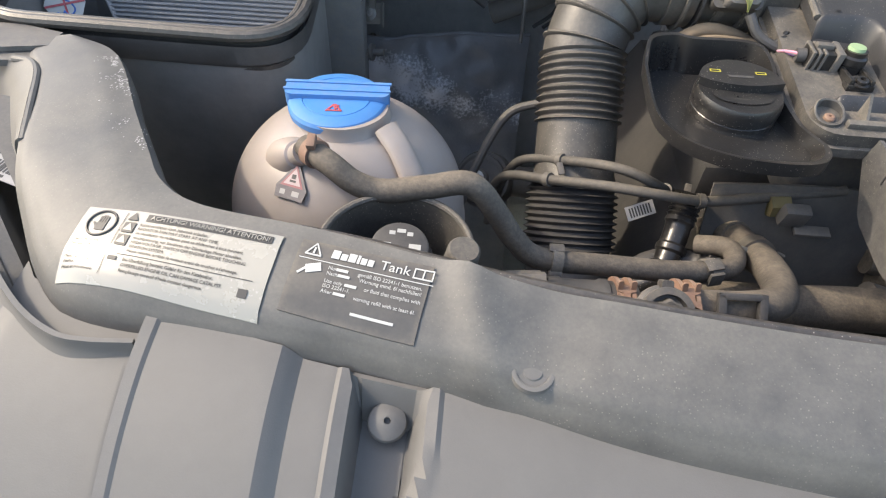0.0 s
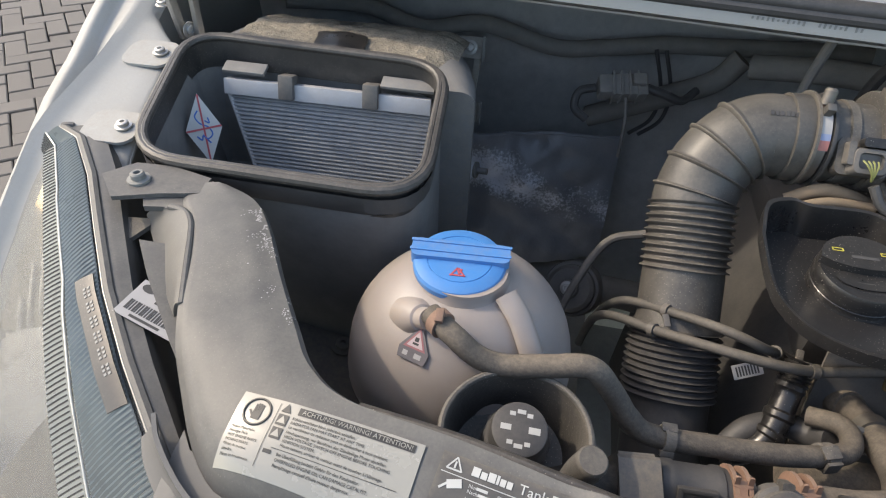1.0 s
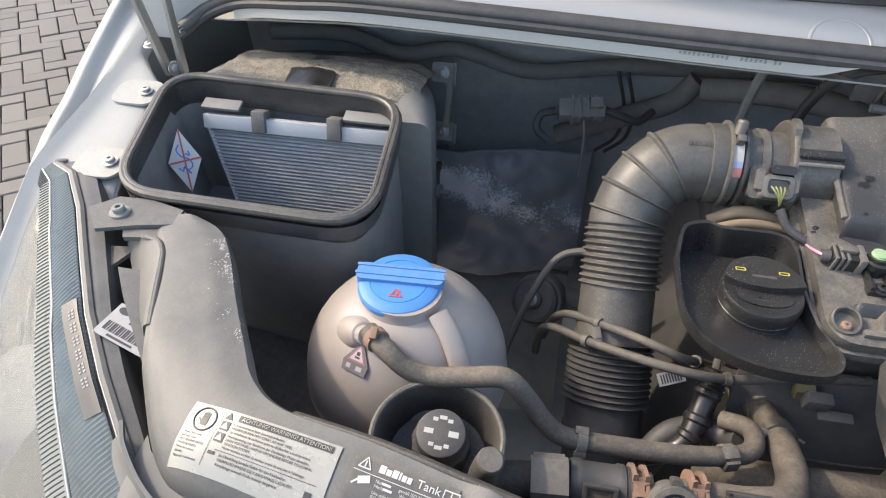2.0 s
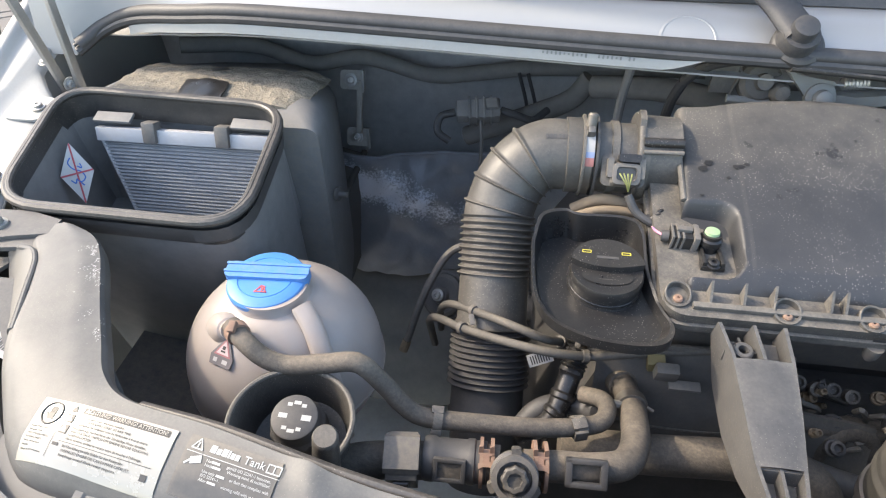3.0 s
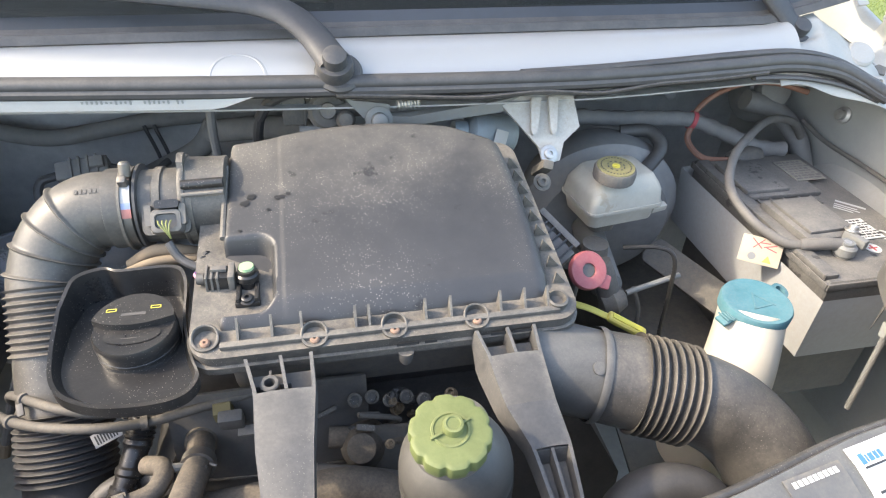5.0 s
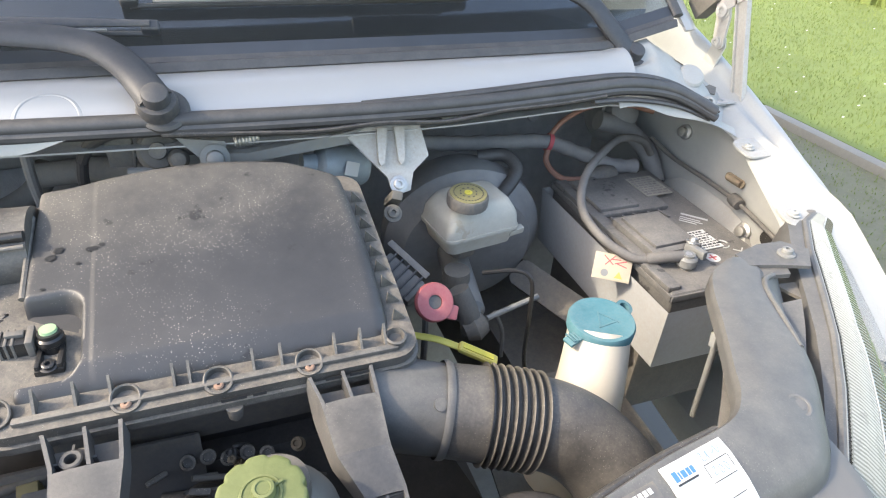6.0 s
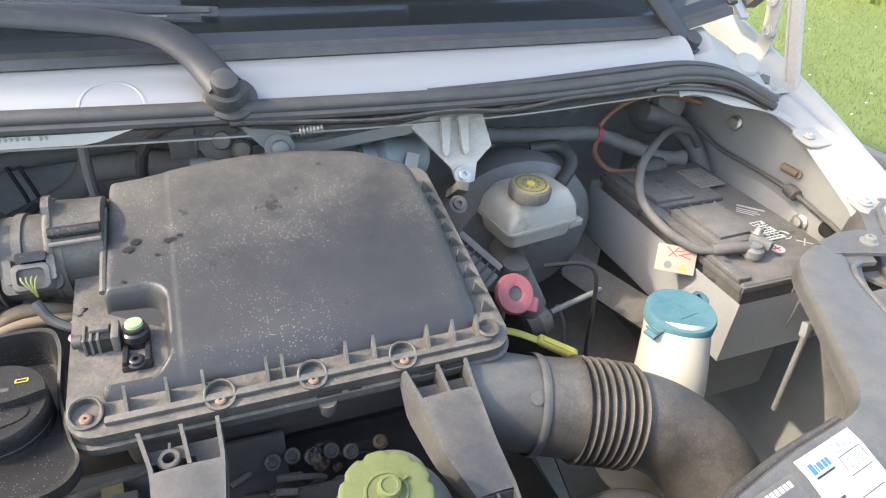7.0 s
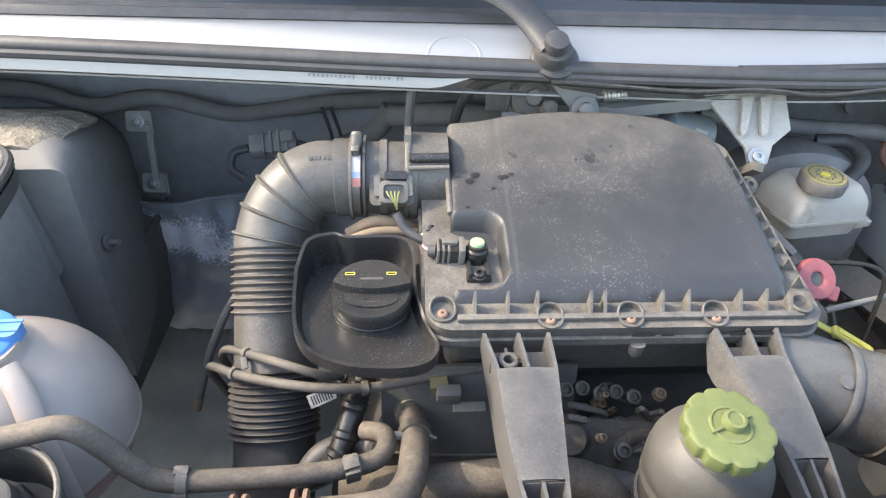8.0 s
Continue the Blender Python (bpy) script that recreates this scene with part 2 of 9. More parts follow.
WORN = material("dust_edged_plastic", (0.045, 0.044, 0.043), 0.48, dust=0.62, dust_col=(0.22, 0.20, 0.17), bump=0.12, spots=0.3, edge=0.6)
BRACKET = material("grey_bracket_plastic", (0.050, 0.050, 0.051), 0.45, dust=0.5, dust_col=(0.17, 0.16, 0.145), bump=0.08, spots=0.25, edge=0.5)
WIPER = material("dark_wiper_paint", (0.030, 0.034, 0.042), 0.52, dust=0.10, bump=0.05)
# dimmer copy of the sticker paper; the headlamp sticker's shade is in this colour
DIMPAPER = material("dim_paper_sticker", (0.34, 0.33, 0.32), 0.5, var=0.12, bump=0.02)
MUTED = material("muted_red_print", (0.28, 0.11, 0.12), 0.5, var=0.1, bump=0)
GRILLE = material("grey_grille_plastic", (0.105, 0.103, 0.099), 0.62, var=0.10, dust=0.12, dust_col=(0.22, 0.21, 0.2), bump=0.06, grain=1200)
RUBBER = material("rubber", (0.040, 0.040, 0.042), 0.48, edge=0.12, dust=0.42, dust_col=(0.17, 0.155, 0.135), bump=0.08)
HOSE = material("dusty_rubber_hose", (0.032, 0.030, 0.028), 0.6, dust=1.0, dust_col=(0.235, 0.195, 0.150), bump=0.25, lay=0.8)
DUCT = material("ribbed_duct_rubber", (0.050, 0.049, 0.047), 0.36, dust=0.62, dust_col=(0.215, 0.19, 0.155), bump=0.08, lay=0.7, spots=0.3, edge=0.6)
GLOSS = material("oily_black_plastic", (0.014, 0.014, 0.015), 0.27, dust=0.06, dust_col=(0.3, 0.26, 0.2), bump=0.06, spots=0.5, edge=0.06)
DARK = material("grimy_dark_metal", (0.095, 0.092, 0.086), 0.75, dust=0.2, bump=0.3, lay=0.6)
SOOT = material("dark_insulation", (0.38, 0.385, 0.385), 0.9, dust=0.2, bump=0.3)
PAINT = material("white_body_paint", (0.315, 0.315, 0.31), 0.32, var=0.02, coat=0.5, bump=0.0, dust=0.05, dust_col=(0.42, 0.39, 0.33), blotch=16)
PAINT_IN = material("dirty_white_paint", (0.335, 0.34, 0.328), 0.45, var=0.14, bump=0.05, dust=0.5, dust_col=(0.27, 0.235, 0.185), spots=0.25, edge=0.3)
LIPRUBBER = material("worn_lip_rubber", (0.026, 0.026, 0.026), 0.36, dust=0.32, dust_col=(0.24, 0.21, 0.18), bump=0.10, spots=0.4)
BRIGHTRIB = material("bright_ribbed_lens_strip", (0.40, 0.41, 0.385), 0.30, metal=0.1, var=0.1, bump=0.0)
FADED = material("faint_moulded_print", (0.20, 0.205, 0.20), 0.5, var=0.1, bump=0)
TANK = material("milky_tank_plastic", (0.31, 0.275, 0.255), 0.38, var=0.12, bump=0.02, sub=0.35, dust=0.12, dust_col=(0.45, 0.33, 0.2))
TANK_LOW = material("tank_plastic_with_coolant", (0.30, 0.19, 0.195), 0.38, var=0.08, bump=0.02, sub=0.35, dust=0.12, dust_col=(0.45, 0.33, 0.2))
RESERV = material("yellowed_reservoir_plastic", (0.40, 0.385, 0.335), 0.55, var=0.25, bump=0.06, sub=0.1, spec=0.3, patch=0.45, patch_col=(0.27, 0.22, 0.15), dust=0.4, dust_col=(0.34, 0.28, 0.2))
WASHP = material("cream_filler_neck_plastic", (0.50, 0.465, 0.39), 0.5, var=0.06, bump=0.03, sub=0.2, dust=0.2)
BLUE = material("blue_cap_plastic", (0.035, 0.20, 0.50), 0.42, var=0.10, bump=0.04, dust=0.10)
TEAL = material("faded_teal_plastic", (0.045, 0.165, 0.20), 0.85, spec=0.25, var=0.35, bump=0.08, dust=0.7, dust_col=(0.17, 0.22, 0.22))
LIME = material("faded_green_plastic", (0.082, 0.105, 0.032), 0.6, var=0.2, bump=0.08, dust=0.3, dust_col=(0.26, 0.26, 0.13))
YELLOW = material("yellow_plastic", (0.42, 0.37, 0.06), 0.5, var=0.1, bump=0.04, dust=0.2)
RED = material("dusty_red_plastic", (0.25, 0.045, 0.06), 0.55, var=0.2, bump=0.05, dust=0.3, dust_col=(0.32, 0.22, 0.19))
PRINT_RED = material("red_print", (0.45, 0.08, 0.09), 0.5, var=0.05, bump=0)
PRINT_BLUE = material("blue_print", (0.05, 0.16, 0.50), 0.5, var=0.05, bump=0)
PRINT_BLACK = material("black_print", (0.03, 0.03, 0.03), 0.5, var=0.1, bump=0)
PRINT_WHITE = material("pale_print", (0.42, 0.42, 0.40), 0.5, var=0.1, bump=0)
PRINT_YELLOW = material("yellow_print", (0.48, 0.42, 0.07), 0.5, var=0.1, bump=0)
SILVER = material("silver_sticker_foil", (0.27, 0.26, 0.225), 0.26, metal=0.0, var=0.06, bump=0.02, spec=0.8)
PAPER = material("paper_sticker", (0.50, 0.50, 0.475), 0.55, var=0.05, bump=0.02)
CLAMP = material("worn_clamp_steel", (0.14, 0.14, 0.14), 0.45, metal=0.8, var=0.4, bump=0.1, dust=0.4)
STEEL = material("dull_steel", (0.50, 0.50, 0.49), 0.42, metal=0.9, var=0.2, bump=0.1, dust=0.35)
ALU = material("dull_cast_metal", (0.20, 0.21, 0.21), 0.62, metal=0.25, var=0.2, bump=0.12, dust=0.3)
RUST = material("rusty_clip_steel", (0.21, 0.12, 0.085), 0.75, var=0.35, bump=0.2, dust=0.2)
WHITEMETAL = material("grimy_white_metal", (0.44, 0.43, 0.40), 0.5, var=0.2, bump=0.08, dust=0.6, dust_col=(0.24, 0.19, 0.14), spots=0.5)
BATTERY = material("dusty_battery_plastic", (0.075, 0.075, 0.075), 0.5, dust=0.9, dust_col=(0.24, 0.22, 0.19), blotch=46, bump=0.25, patch=0.6, spots=0.4)
BATBOX = material("pale_battery_box_plastic", (0.36, 0.375, 0.385), 0.5, var=0.08, bump=0.04, dust=0.3)

FOAM = material("dirt_covered_foam", (0.13, 0.115, 0.09), 0.95, dust=1.3, dust_col=(0.40, 0.35, 0.27), bump=1.0, grain=300, blotch=90, spots=0.8)
PLEAT = material("grey_filter_fleece", (0.25, 0.27, 0.295), 0.85, var=0.2, bump=0.25, dust=0.3)
FILTERBAR = material("white_filter_frame", (0.38, 0.395, 0.42), 0.5, var=0.08, bump=0.05, dust=0.3)
GLASSMAT = material("windshield_glass", (0.30, 0.36, 0.42), 0.03, var=0.02, bump=0, trans=1.0)
CHROME = material("headlamp_reflector", (0.42, 0.43, 0.43), 0.16, metal=0.9, var=0.1, bump=0.02)
RIBBED = material("ribbed_lens_plastic", (0.24, 0.25, 0.24), 0.30, metal=0.35, var=0.25, bump=0.0, dust=0.2)
GREYCABLE = material("grey_cable_rubber", (0.11, 0.105, 0.10), 0.6, dust=0.5, dust_col=(0.26, 0.23, 0.19))
LENS = material("hazy_lamp_lens", (0.55, 0.56, 0.55), 0.05, var=0.10, bump=0.0, trans=0.85, dust=0.07, dust_col=(0.3, 0.285, 0.25))
AMBER = material("amber_bulb", (0.50, 0.20, 0.04), 0.3, var=0.1, bump=0)
CABIN = material("dark_dashboard", (0.035, 0.041, 0.050), 0.6, bump=0.1)
BLOCK = material("grey_paving_brick", (0.155, 0.142, 0.128), 0.85, var=0.2, bump=0.35, grain=120, blotch=5, rand=0.4)
JOINT = material("sandy_joint_ground", (0.105, 0.099, 0.090), 0.95, var=0.25, bump=0.4, grain=90, blotch=2)
KERB = material("concrete_kerb", (0.19, 0.182, 0.162), 0.85, var=0.2, bump=0.3, grain=100)
TURF = material("turf_soil", (0.13, 0.17, 0.045), 0.95, var=0.3, bump=0.4, grain=60, blotch=2)
ROUGH = material("worn_earth", (0.125, 0.125, 0.070), 0.95, var=0.45, bump=0.5, grain=40, blotch=6, dust=0.5, dust_col=(0.16, 0.15, 0.12))
GRASS = material("grass_blades", (0.15, 0.195, 0.048), 0.6, var=0.2, bump=0, blotch=1.5)
BROWN = material("tan_wrapped_pipe", (0.20, 0.15, 0.10), 0.8, var=0.2, bump=0.2, dust=0.3)
COPPER = material("rust_brown_wire", (0.26, 0.13, 0.09), 0.6, var=0.2, bump=0.05)

# ---- the setting ----
CX = -0.055          # the van's middle


def mir(x):
    return 2 * CX - x


# ground: one wide sheet, with paving on one side and a grass verge behind a kerb on the other
bm = bmesh.new()
bmesh.ops.create_grid(bm, x_segments=40, y_segments=40, size=600)
struct("ground", bm, JOINT, "sandy ground between grey paving bricks", "ground")

bm = bmesh.new()
verge = [(3.43, -30), (60, -30), (300, 300), (3.43, 300)]
struct("grass_verge", prism(verge, -0.05, 0.10, I4, 0.02), TURF, "sunlit mown grass verge behind a low kerb", "grass", False)
struct("rough_verge", prism([(1.6, -30), (3.335, -30), (3.335, 60), (1.6, 60)], -0.05, 0.055, I4, 0.02), ROUGH, "worn earth and thin grass in front of the kerb", "ground", False)
kerb = thing("kerb", (3.38, 3.0, 0), "weathered grey concrete kerb beside the grass", "kerb", kind="structure")
for k in range(26):
    part("kerb_stone", box((0.085, 0.985, 0.21), Matrix.Translation((3.38, -6 + k, 0.0)), 0.015), KERB, kerb)


def grass_tufts(name, x0, x1, y0, y1, count, low, high, label, z=0.095):
    rnd = random.Random(5)
    verts, faces = [], []
    for _ in range(count):
        x, y = rnd.uniform(x0, x1), rnd.uniform(y0, y1)
        h = rnd.uniform(low, high)
        a = rnd.uniform(0, math.tau)
        w = h * 0.05 + 0.0015
        dx, dy = math.cos(a) * w, math.sin(a) * w
        lx, ly = rnd.uniform(-0.4, 0.4) * h, rnd.uniform(-0.4, 0.4) * h
        i = len(verts)
        verts += [(x - dx, y - dy, z), (x + dx, y + dy, z), (x + dx * 0.7 + lx * 0.4, y + dy * 0.7 + ly * 0.4, z + h * 0.6),
                  (x - dx * 0.7 + lx * 0.4, y - dy * 0.7 + ly * 0.4, z + h * 0.6), (x + lx, y + ly, z + h)]
        faces += [(i, i + 1, i + 2, i + 3), (i + 3, i + 2, i + 4)]
    me = bpy.data.meshes.new(name)
    me.from_pydata(verts, [], faces)
    me.materials.append(GRASS)
    tagged(new(name, me), label, "grass", "", "stuff")


grass_tufts("short_grass", 3.45, 9, 0.2, 8.5, 100000, 0.010, 0.032, "short green lawn grass in the sun")
grass_tufts("tall_grass", 7.2, 14, 3.0, 14, 26000, 0.15, 0.5, "long bright green grass at the back of the verge")

grass_tufts("thin_grass", 2.3, 3.33, 0.0, 8.0, 14000, 0.008, 0.022, "thin worn grass in front of the kerb", 0.052)
rnd = random.Random(11)
verts, faces = [], []
for _ in range(90):
    x, y = rnd.uniform(3.7, 8.0), rnd.uniform(0.6, 8.0)
    i = len(verts)
    verts += [(x + 0.008 * math.cos(math.tau * k / 6), y + 0.008 * math.sin(math.tau * k / 6), 0.128 + 0.003 * math.cos(math.tau * k / 6)) for k in range(6)] + [(x, y, 0.133)]
    faces += [(i + k, i + (k + 1) % 6, i + 6) for k in range(6)]
me = bpy.data.meshes.new("daisies")
me.from_pydata(verts, [], faces)
me.materials.append(PAPER)
tagged(new("daisies", me), "small white daisies scattered over the lawn", "flowers", "", "stuff")

# cowl, windshield and the dark well under them
def cowl_y(x):
    u = abs(x - CX)
    return 0.374 + 0.12 * max(0, u - 0.5) ** 2


def cowl_z(x):
    u = abs(x - CX)
    return 1.181 + 0.22 * max(0, u - 0.68)


SEAL = [(-0.872, 0.345, 1.10), (-0.845, 0.372, 1.118), (-0.79, 0.372, 1.138), (-0.70, 0.345, 1.153), (-0.608, 0.326, 1.163), (-0.434, 0.310, 1.164),
        (-0.18, 0.296, 1.160), (0.0, 0.290, 1.157), (0.2, 0.284, 1.155), (0.37, 0.293, 1.151), (0.537, 0.307, 1.152), (0.62, 0.314, 1.152),
        (0.69, 0.314, 1.142), (0.735, 0.305, 1.126), (0.768, 0.287, 1.110)]
SEAL_LINE = spline(SEAL, 8)


def on_seal(x):
    for a, b in zip(SEAL_LINE, SEAL_LINE[1:]):
        if a.x <= x <= b.x:
            return a.lerp(b, (x - a.x) / max(1e-6, b.x - a.x))
    return SEAL_LINE[0] if x < SEAL_LINE[0].x else SEAL_LINE[-1]


def cowl_f(u, v):
    x = -0.93 + u * 1.575
    s = on_seal(x)
    y1, z1 = cowl_y(x), cowl_z(x)
    y0, z0 = s.y - 0.004, s.z - 0.012
    k = v
    return (x, y0 + (y1 - y0) * k, z0 + (z1 - z0) * (1 - (1 - k) ** 2.2) + 0.004 * math.sin(math.pi * k))


cowl = struct("cowl_panel", sheet(cowl_f, 60, 12, 0.0015), PAINT, "white painted scuttle panel below the windshield", "cowl")
def corner_f(u, v):
    x = 0.652 + 0.195 * u
    s = on_seal(min(x, 0.765))
    y0, z0 = s.y + 0.004 + 0.30 * max(0, x - 0.765), s.z - 0.016 - 0.25 * max(0, x - 0.765)
    y1, z1 = cowl_y(x) + 0.01, cowl_z(min(x, 0.70)) - 0.006 - 0.55 * max(0, x - 0.70)
    k = v
    lump = 0.006 * math.exp(-((u - 0.62) ** 2 + (v - 0.45) ** 2) / 0.03) - 0.012 * math.exp(-((u - 0.10) ** 2 + (v - 0.62) ** 2) / 0.02) + 0.002 * noise.noise((x * 40, v * 6, 3))
    return (x, y0 + (y1 - y0) * k, z0 + (z1 - z0) * (1 - (1 - k) ** 1.8) + lump)


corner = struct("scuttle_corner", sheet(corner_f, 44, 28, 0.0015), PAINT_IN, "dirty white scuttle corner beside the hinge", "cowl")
part("joint", sweep([Vector(corner_f(0.0, v / 12)) + Vector((-0.002, 0, 0.002)) for v in range(13)], 0.0026, 8), BLACK, corner, "black sealing joint")
GRIME = material("brown_grime", (0.16, 0.115, 0.075), 0.9, var=0.4, bump=0.4, blotch=120)
def stain(u0, v0, ru, rv, sd, name="grime_stain"):
    bm = bmesh.new()
    mid = bm.verts.new(Vector(corner_f(u0, v0)) + Vector((0, 0, 0.0012)))
    ring = []
    for k in range(28):
        a = math.tau * k / 28
        q = 0.6 + 0.8 * abs(noise.noise((math.cos(a) * 1.7, math.sin(a) * 1.7, sd)))
        ring.append(bm.verts.new(Vector(corner_f(min(1, max(0, u0 + ru * q * math.cos(a))), min(1, max(0, v0 + rv * q * math.sin(a))))) + Vector((0, 0, 0.0012))))
    for k in range(28):
        bm.faces.new((mid, ring[k], ring[(k + 1) % 28]))
    part(name, bm, GRIME, corner, "brown dirt left in the corner")
for q in ((0.60, 0.86, 0.07, 0.06, 1), (0.68, 0.74, 0.04, 0.09, 4), (0.50, 0.78, 0.03, 0.08, 7), (0.74, 0.52, 0.03, 0.06, 9)):
    stain(*q)
part("press_plug", lathe([(0.020, -0.004), (0.020, 0.002), (0.017, 0.005), (0.010, 0.006), (0, 0.006)], axes(Vector(corner_f(0.56, 0.50)), (-0.1, -0.6, 0.8)), 30), PAINT_IN, corner, "round pressed plug")
part("bolt", bolt(Vector(corner_f(0.66, 0.20)) + Vector((0, -0.002, 0.002)), (-0.2, -0.6, 0.75), 0.0075, 0.007), PAINT_IN, corner)
part("drain_hole", prism([(-0.011, -0.004), (0.004, -0.010), (0.012, 0.002), (0.003, 0.009), (-0.006, 0.007)], -0.001, 0.002, axes(Vector(corner_f(0.80, 0.45)) + Vector((0, 0, 0.002)), (-0.1, -0.5, 0.85)), 0.0005), BLACK, corner, "dark drain hole")
# torn white flange that shows below the end of the strip
part("torn_flange", sheet(lambda u, v: Vector(on_seal(0.60 + 0.165 * u)) + Vector((0.006 + 0.035 * u * u, -0.006 - 0.012 * v - 0.006 * u, -0.016 - 0.012 * v - 0.010 * u + 0.004 * math.sin(9 * u) * v)), 24, 5, 0.0012), PAINT_IN, corner, "bent white flange under the strip")
part("loose_lip", sweep(spline([Vector(on_seal(0.56 + 0.03 * k)) + Vector((0.004 * k, -0.014, -0.014 - 0.002 * k)) for k in range(7)], 5), 0.0055, 10, 0.6), RUBBER, corner, "loose rubber lip")

def cowl_at(x, y, lift=0.0):
    """The place on the scuttle panel above x, y."""
    u = (x + 0.93) / 1.575
    y0, y1 = cowl_f(u, 0)[1], cowl_f(u, 1)[1]
    p = Vector(cowl_f(u, min(1, max(0, (y - y0) / (y1 - y0)))))
    p.z += lift
    return p


for x_, r_ in ((-0.086, 0.031),):
    part("pressed_ring", sweep([cowl_at(x_ + r_ * math.cos(math.pi * k / 24), 0.303 + r_ * math.sin(math.pi * k / 24), -0.0005) for k in range(25)], 0.0022, 8, 0.5), PAINT, cowl, "faint raised ring pressed into the panel")



def lip_f(u, v):
    x = -0.80 + u * 0.745
    s = on_seal(x)
    return (x, s.y - 0.010 - 0.004 * v, s.z - 0.004 - 0.018 * v * (1 if u < 0.93 else max(0.12, (1 - u) / 0.07)))


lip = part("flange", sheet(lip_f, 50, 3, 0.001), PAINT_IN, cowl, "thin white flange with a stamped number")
rnd = random.Random(3)
for k in range(22):
    x = -0.245 + k * 0.0048
    if k in (11, 12, 19):
        continue
    s = on_seal(x)
    part("stamp", box((0.0020, 0.0006, 0.002 + 0.003 * rnd.random()), Matrix.Translation((x, s.y - 0.0135, s.z - 0.013)), 0), FADED, lip)

# weather strip: a bulb and a lower lip
strip = thing("weather_strip", (0, 0.29, 1.165), "black rubber weather strip along the scuttle edge", "seal", kind="structure")
part("bulb", sweep([p + Vector((0, -0.001, 0.001)) for p in SEAL_LINE], 0.0125, 14, 0.75, (0, 0.3, 1)), RUBBER, strip)
part("channel", sweep([p + Vector((0, -0.008, -0.006)) for p in SEAL_LINE], 0.0075, 10, 0.9, (0, 0.3, 1)), RUBBER, strip)

part("loose_fold", sweep(spline([Vector(on_seal(x)) + Vector((0, -0.012, dz)) for x, dz in ((0.02, -0.010), (0.10, -0.013), (0.18, -0.016), (0.26, -0.012), (0.34, -0.017), (0.42, -0.011), (0.50, -0.012), (0.58, -0.010))], 6), 0.0062, 10, 0.55, (0, 0.5, 1)), LIPRUBBER, strip, "loose wavy lower fold")
part("upper_fold", sweep(spline([Vector(on_seal(x)) + Vector((0, 0.006, dz)) for x, dz in ((0.24, 0.004), (0.34, 0.007), (0.44, 0.009), (0.54, 0.010), (0.63, 0.009), (0.70, 0.007), (0.758, 0.006))], 6), 0.0095, 12, 0.6, (0, 0.4, 1)), RUBBER, strip, "puffed upper fold of the strip")
part("inner_groove", sweep([p + Vector((0, -0.0105, 0.004)) for p in SEAL_LINE], 0.0022, 8), LIPRUBBER, strip)
# under the cowl and the bulkhead
def under_f(u, v):
    x = -0.95 + u * 1.8
    s = on_seal(min(max(x, -0.8), 0.7))
    return (x, s.y + 0.015 + v * (0.66 - s.y), s.z - 0.035 - 0.03 * v)


struct("cowl_underside", sheet(under_f, 30, 4, 0.002), SOOT, "dark underside of the scuttle", "panel")
struct("bulkhead", sheet(lambda u, v: (-1.0 + 1.9 * u, 0.645 + 0.02 * math.sin(9 * u) * math.sin(3 * v), 0.25 + 0.92 * v), 40, 20, 0.004), SOOT,
       "dark insulated bulkhead at the back of the engine bay", "wall")
struct("under_tray", box((1.9, 1.3, 0.02), Matrix.Translation((CX, 0.1, 0.30)), 0.002), SOOT, "dark plastic tray under the engine", "floor")

# windshield
WS = Vector((0, 0.80, 0.60)).normalized()


def glass_f(u, v):
    x = -0.85 + u * 1.6
    d = 0.006 + 1.014 * v
    return (x * (1 - 0.06 * v), cowl_y(x) + 0.012 + d * WS.y - 0.10 * (u - 0.5) ** 2 * 0, cowl_z(x) + 0.006 + d * WS.z)


glass = struct("windshield", sheet(glass_f, 40, 10, 0.004), GLASSMAT, "dark tinted windshield reflecting the sky", "window")
glass.visible_shadow = False


def rubber_f(u, v):
    x = -0.87 + u * 1.615
    return (x, cowl_y(x) - 0.002 + 0.019 * v, cowl_z(x) + 0.002 + 0.005 * math.sin(math.pi * min(1, v * 1.6)) + 0.012 * v)


part("rubber_trim", sheet(rubber_f, 50, 6, 0.004), RUBBER, glass, "black rubber trim along the glass")
for k, u_ in enumerate((0.0, 1.0)):
    sd = -1 if k == 0 else 1
    part("edge_seal", sweep([Vector(glass_f(u_, v / 12)) + Vector((sd * 0.004, -0.004, 0.003)) for v in range(13)], 0.0085, 10, 0.6, (0, -0.6, 0.8)), RUBBER, glass, "black rubber edge beside the pillar")
    struct("pillar_%d" % (k + 1), sheet(lambda u, v: Vector(glass_f(u_, -0.03 + 1.05 * v)) + Vector((sd * (0.010 + 0.085 * u * (1 - 0.35 * v)), 0.004 + 0.11 * u * u, 0.004 - 0.02 * u * u)), 8, 12, 0.004 * sd), PAINT, "white painted windshield pillar", "pillar")
part("frit_band", sheet(lambda u, v: Vector(glass_f(u, 0.0 + 0.02 * v)) + Vector((0, -0.0012, 0.0016)), 40, 2, 0.0006), CABIN, glass, "black band along the glass edge")
struct("dashboard", sheet(lambda u, v: (-0.86 + 1.60 * u, 0.44 + 0.75 * v, 1.15 + 0.07 * math.sin(2.4 * v)), 20, 8, 0.02), CABIN, "dark dashboard behind the windshield", "dashboard")
struct("cabin", box((1.9, 0.05, 1.3), Matrix.Translation((CX, 1.9, 1.5)), 0.01), CABIN, "dark cabin interior behind the glass", "wall")
struct("roof", box((1.84, 4.20, 0.05), Matrix.Translation((CX, 3.72, 2.42)), 0.02), PAINT, "white van roof", "roof")
